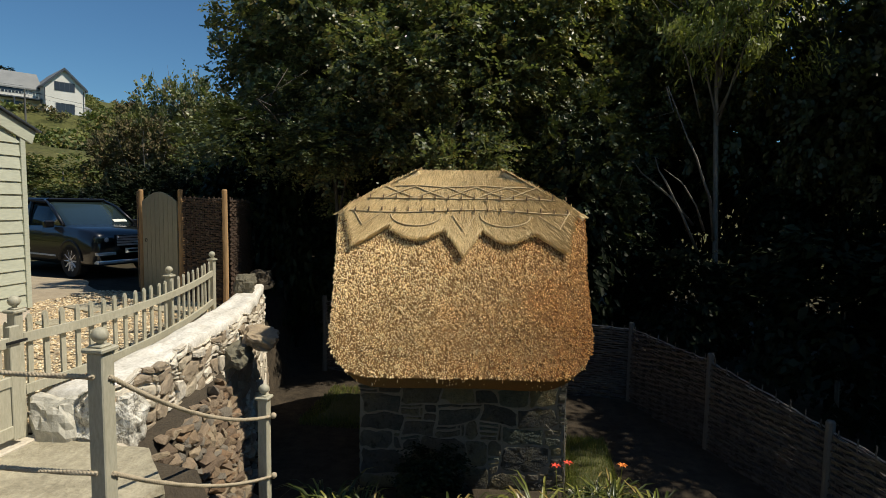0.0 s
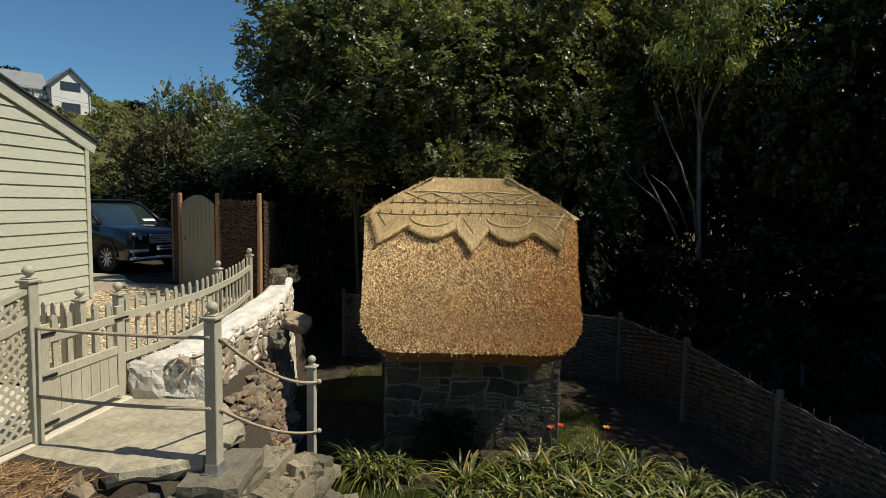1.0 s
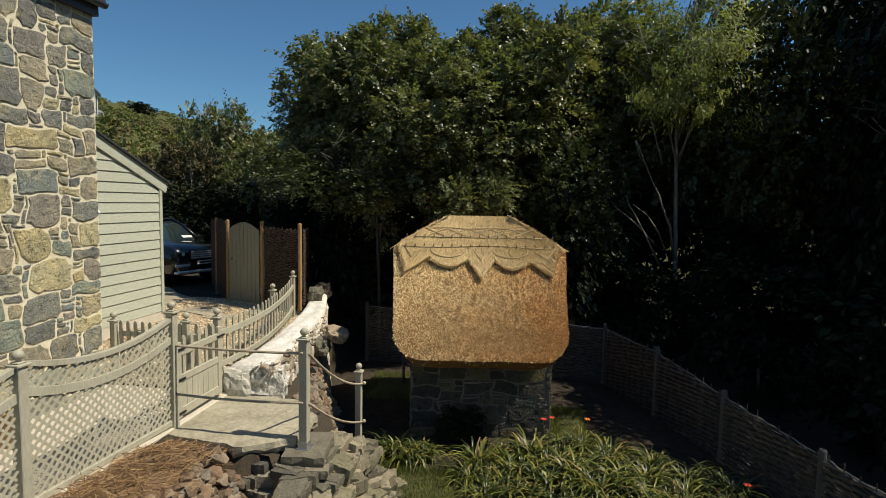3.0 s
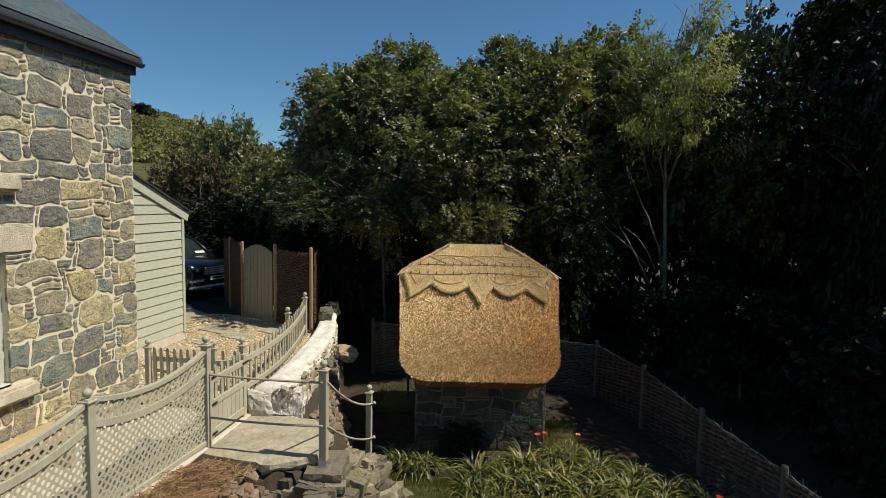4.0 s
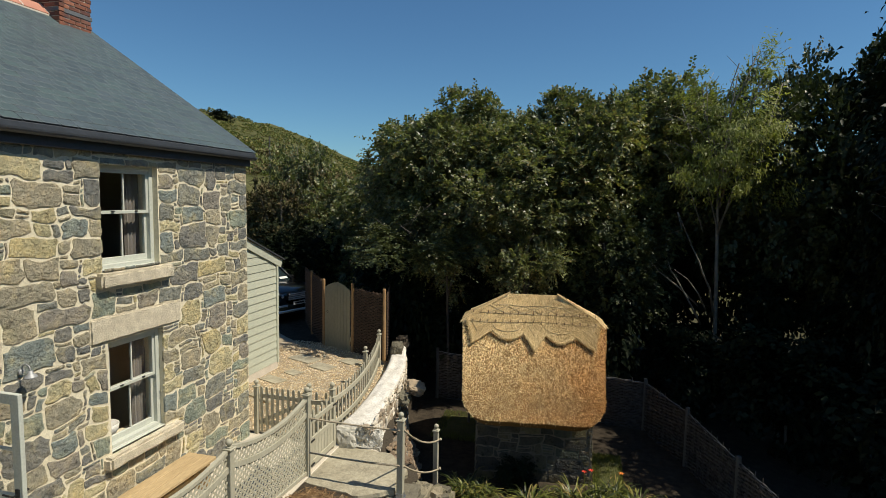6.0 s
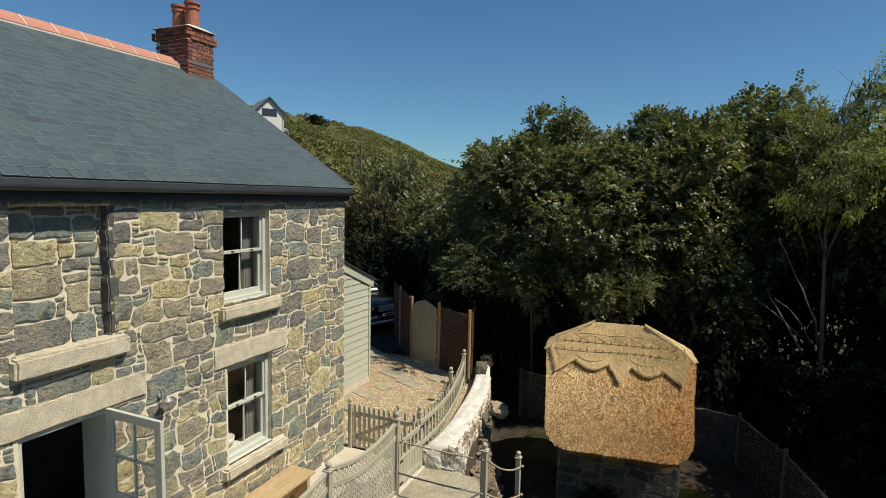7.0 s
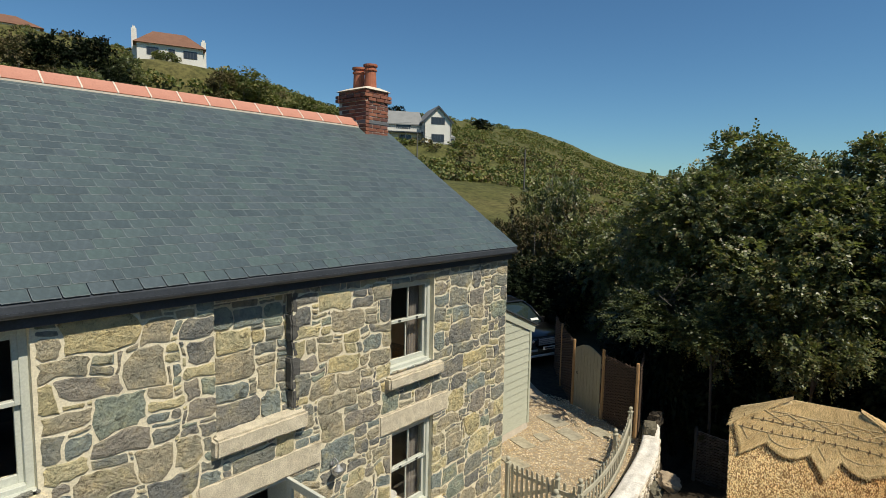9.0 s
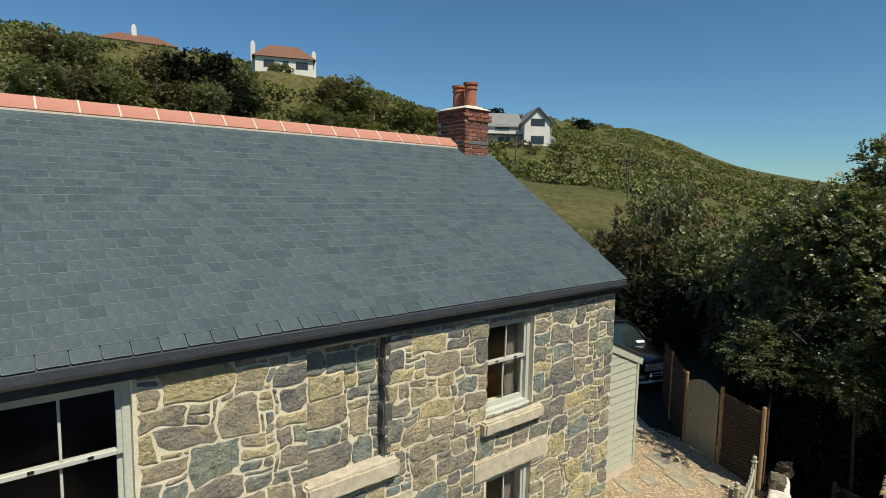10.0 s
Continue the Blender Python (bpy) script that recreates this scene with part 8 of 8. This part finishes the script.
# ---- parked car ----
def build_car(at, rz):
    """Large dark four-by-four; local -y is ahead, x across."""
    car = thing("car", "glossy black four-by-four with chrome grille on gravel", "car", at, rz)
    W = 0.99
    # rows along the car: (y, half width, sill z, waist z)
    rows = [(-2.5, 0.8, 0.42, 0.92), (-2.46, 0.9, 0.34, 1.04), (-2.3, 0.96, 0.3, 1.12), (-1.9, W, 0.3, 1.18), (-1.3, W, 0.3, 1.22), (-0.4, W, 0.3, 1.22), (1.2, W, 0.3, 1.2), (2.1, 0.97, 0.32, 1.18), (2.42, 0.92, 0.4, 1.12), (2.48, 0.85, 0.5, 1.0)]
    g = Geo()
    ring = 10
    for y, w, z0, z1 in rows:
        m = (z0 + z1) / 2
        g.v += [(-w * 0.9, y, z0), (-w, y, z0 + 0.08), (-w * 1.0, y, m), (-w * 0.97, y, z1 - 0.06), (-w * 0.86, y, z1), (w * 0.86, y, z1), (w * 0.97, y, z1 - 0.06), (w * 1.0, y, m), (w, y, z0 + 0.08), (w * 0.9, y, z0)]
    for i in range(len(rows) - 1):
        for k in range(ring):
            a, b = i * ring + k, i * ring + (k + 1) % ring
            g.f.append((a, b, b + ring, a + ring))
    g.f += [tuple(range(ring)), tuple(reversed(range(len(g.v) - ring, len(g.v))))]
    part("body", g.mesh("body", 0.02, True, 2), M_CARPAINT, car)
    # cabin: pillars and roof round dark glass
    cab = [(-1.2, 0.84, 1.19, 1.22), (-0.52, 0.76, 1.19, 1.68), (-0.2, 0.74, 1.18, 1.76), (0.6, 0.74, 1.18, 1.82), (1.7, 0.73, 1.18, 1.79), (2.1, 0.72, 1.18, 1.72), (2.4, 0.76, 1.15, 1.22)]
    g = Geo()
    for y, w, z0, z1 in cab:
        g.v += [(-0.9, y, z0), (-w, y, z1 - 0.05), (-w * 0.85, y, z1), (w * 0.85, y, z1), (w, y, z1 - 0.05), (0.9, y, z0)]
    for i in range(len(cab) - 1):
        for k in range(5):
            g.f.append((i * 6 + k, i * 6 + k + 1, i * 6 + 7 + k, i * 6 + 6 + k))
    g.f += [tuple(range(6)), tuple(reversed(range(len(g.v) - 6, len(g.v))))]
    part("cabin_glass", g.mesh("cabin_glass", 0.0, True), M_CARGLASS, car, "dark tinted glazing")
    part("roof", Geo().box(-0.7, 0.7, -0.2, 2.08, 1.8, 1.86), M_CARPAINT, car, bevel=0.025)
    for s in (-1, 1):
        part("front_pillar", Geo().tube([(s * 0.88, -1.17, 1.22), (s * 0.79, -0.52, 1.65), (s * 0.72, -0.1, 1.8)], 0.04, 6), M_CARPAINT, car, smooth=True)
        part("roof_rail", Geo().tube([(s * 0.76, -0.2, 1.76), (s * 0.77, 0.7, 1.82), (s * 0.76, 2.1, 1.74)], 0.045, 6), M_CARPAINT, car, smooth=True)
        for y in (0.35, 1.45):
            part("side_pillar", Geo().tube([(s * 0.91, y, 1.17), (s * 0.77, y + 0.05, 1.76)], 0.05, 6), M_CARPAINT, car)
        part("side_trim", Geo().box(s * 0.985 - 0.012, s * 0.985 + 0.012, -1.0, 1.3, 0.48, 0.52), M_CHROME, car)
        mir = part("door_mirror", Geo().box(s * 1.06 - 0.11, s * 1.06 + 0.11, -0.95, -0.82, 1.16, 1.33), M_CARPAINT, car, bevel=0.03)
        hl = part("headlight", Geo().box(s * 0.7 - 0.2, s * 0.7 + 0.2, -2.5, -2.34, 0.85, 0.98), M_CARGLASS, car, "glazed headlight", bevel=0.02)
        part("lamp_lens", Geo().lathe([(0.055, 0), (0.05, 0.012), (0.01, 0.02)], 12, Matrix.Translation((s * 0.66, -2.5, 0.915)) @ Matrix.Rotation(radians(90), 4, "X")), M_CHROME, hl)
        part("fog_trim", Geo().box(s * 0.68 - 0.22, s * 0.68 + 0.22, -2.53, -2.44, 0.56, 0.63), M_CHROME, car, "bright lower vent trim", bevel=0.01)
        for y in (-1.6, 1.42):
            wheel = part("wheel", Geo().lathe([(0.2, -0.13), (0.38, -0.13), (0.405, -0.1), (0.405, 0.1), (0.38, 0.13), (0.25, 0.13), (0.24, 0.06)], 28, Matrix.Translation((s * 0.86, y, 0.405)) @ Matrix.Rotation(radians(90) * s, 4, "Y")), M_TYRE, car, "black tyre", smooth=False)
            for k in range(10):
                a = k * math.pi / 5
                part("spoke", Geo().tube([(s * 0.97, y + 0.03 * math.cos(a), 0.405 + 0.03 * math.sin(a)), (s * 0.975, y + 0.255 * math.cos(a), 0.405 + 0.255 * math.sin(a))], [0.028, 0.02], 5), M_CHROME, wheel)
            part("arch", Geo().tube([(s * 0.985, y + 0.46 * math.cos(a), 0.42 + 0.46 * math.sin(a)) for a in [math.pi * k / 12 for k in range(13)]], 0.03, 5), M_BLACK, car)
    grille = part("grille", Geo().box(-0.46, 0.46, -2.53, -2.4, 0.76, 1.02), M_BLACK, car, "chrome mesh grille")
    for r in range(4):
        part("grille_bar", Geo().box(-0.44, 0.44, -2.55, -2.529, 0.775 + r * 0.06, 0.818 + r * 0.06), M_CHROME, grille)
    part("bumper", Geo().box(-0.9, 0.9, -2.55, -2.35, 0.36, 0.44), M_CHROME, car, "bright bumper blade", bevel=0.02)
    plate = part("number_plate", Geo().box(-0.26, 0.26, -2.57, -2.55, 0.6, 0.71), M_PLATE, car)
    part("plate_bar", Geo().box(-0.2, 0.2, -2.574, -2.571, 0.63, 0.68), M_BLACK, plate)
    part("dash_paper", Geo().box(0.36, 0.7, 0.0, 0.11, 0.002, 0.008, pose(0, -1.13, 1.272, 34, 0, 0)), M_WHITE, car)
    for k in range(2):
        part("bonnet_crease", Geo().tube([(0.55 - 1.1 * k, -2.2, 1.085), (0.6 - 1.2 * k, -1.3, 1.19)], 0.012, 5), M_CARPAINT, car)
    return car


ch = Vector((0.94, -0.34))
CAR_RZ = math.degrees(math.atan2(ch.x, -ch.y))
build_car((-9.09 - 2.57 * ch.x, 11.86 - 2.57 * ch.y, 0.07), CAR_RZ)

# ---- pieces of the roof ----
slate_w, gauge = 0.215, 0.155
cols, rows_n = int((VERGE + 6.6) / slate_w), int(SL / gauge)


def slate_mesh(w):
    """A slate with a worn, dog-cornered tail; its edges are coloured paler than its face, as if catching sun."""
    h, t, e = w / 2 - 0.0045, 0.011, 0.005
    g = Geo()
    outer = [(-h + 0.012, 0), (h * 0.3, 0.002), (h - 0.008, 0), (h, 0.01), (h, 0.33), (-h, 0.33), (-h, 0.014)]
    inner = [(x - e * (1 if x > 0 else -1), y + e if y < 0.1 else y) for x, y in outer]
    n = len(outer)
    g.v = [(x, y, 0) for x, y in outer] + [(x, y, t - 0.003) for x, y in outer] + [(x, y, t) for x, y in inner]
    g.f = [tuple(reversed(range(n))), tuple(range(2 * n, 3 * n))] + [(q + i, q + (i + 1) % n, q + n + (i + 1) % n, q + n + i) for q in (0, n) for i in range(n)]
    me = g.mesh("slate")
    me.materials.append(M_SLATE)
    me.materials.append(M_SLATE_EDGE)
    for p in me.polygons:
        p.material_index = 0 if p.index < 2 else 1
    return me


slate_me, half_me = slate_mesh(slate_w), slate_mesh(slate_w / 2)
pitch_deg = math.degrees(math.atan2(slope.z, -slope.x))
rest, edge_flags = Geo(), []
rng = random.Random(3)
singles = 0
for r in range(rows_n):
    base = EAVE + up_dir * (r * gauge + 0.008) + out_dir * (0.008 if r else 0.003)
    if r == rows_n - 1:
        base = base - up_dir * 0.12
    for c in range(cols + 1):
        y = VERGE - slate_w / 2 - c * slate_w + (slate_w / 2 if r % 2 else 0)
        me = slate_me
        if y > VERGE - slate_w * 0.4:
            y, me = VERGE - slate_w / 4, half_me
        at = Matrix.Translation((base.x, y, base.z)) @ Matrix.Rotation(radians(90), 4, "Z") @ Matrix.Rotation(radians(pitch_deg - (1.5 if r else 0.9) + rng.uniform(-0.3, 0.3) * (1 if r else 0.2)), 4, "X") @ Matrix.Rotation(radians(rng.uniform(-0.35, 0.35)), 4, "Z") @ Matrix.Translation((0, rng.uniform(-0.004, 0.004), 0))
        if r < 17 and -1.4 > y > -6.2 and singles < 300:
            part("slate", me, M_SLATE, roof, at=at)
            singles += 1
        else:
            rest.add([at @ v.co for v in me.vertices], [tuple(p.vertices) for p in me.polygons])
            edge_flags += [p.material_index for p in me.polygons]
rest_me = rest.mesh("slates")
rest_me.materials.append(M_SLATE_S)
rest_me.materials.append(M_SLATE_EDGE)
rest_me.polygons.foreach_set("material_index", edge_flags)
tagged(part("slates", rest_me, M_SLATE_S, roof, "blue-grey slates in courses"), kind="stuff")
part("rear_slates", Geo().add([(RIDGE.x, Y0 - 0.6, RIDGE.z), (RIDGE.x, VERGE, RIDGE.z), (-12.65, VERGE, 5.05), (-12.65, Y0 - 0.6, 5.05), (RIDGE.x, Y0 - 0.6, RIDGE.z - 0.02), (RIDGE.x, VERGE, RIDGE.z - 0.02), (-12.65, VERGE, 5.035), (-12.65, Y0 - 0.6, 5.035)],
     [(0, 1, 2, 3), (7, 6, 5, 4), (0, 4, 5, 1), (2, 6, 7, 3)]), M_SLATE_S, roof)
ridge_me = Geo().prism([(-0.2, -0.125), (-0.185, -0.132), (0, 0.015), (0.185, -0.132), (0.2, -0.125), (0.02, 0.05), (-0.02, 0.05)], 0.435, Matrix.Rotation(radians(90), 4, "X")).mesh("ridge_tile")
joint_me = Geo().prism([(-0.205, -0.132), (0, 0.02), (0.205, -0.132), (0.205, -0.115), (0.02, 0.055), (-0.02, 0.055), (-0.205, -0.115)], 0.022, Matrix.Rotation(radians(90), 4, "X")).mesh("ridge_joint")
y = 2.74
while y > -8:
    part("ridge_tile", ridge_me, M_RIDGE, roof, at=pose(RIDGE.x, y, RIDGE.z + 0.05, 0, 0, 0))
    part("ridge_joint", joint_me, M_CEMENT, roof, at=pose(RIDGE.x, y + 0.02, RIDGE.z + 0.05, 0, 0, 0))
    y -= 0.455
part("ridge_bed", Geo().box(RIDGE.x + 0.12, RIDGE.x + 0.208, -8, 2.74, RIDGE.z - 0.15, RIDGE.z - 0.088), M_CEMENT, roof, "pale mortar bedding under the ridge")
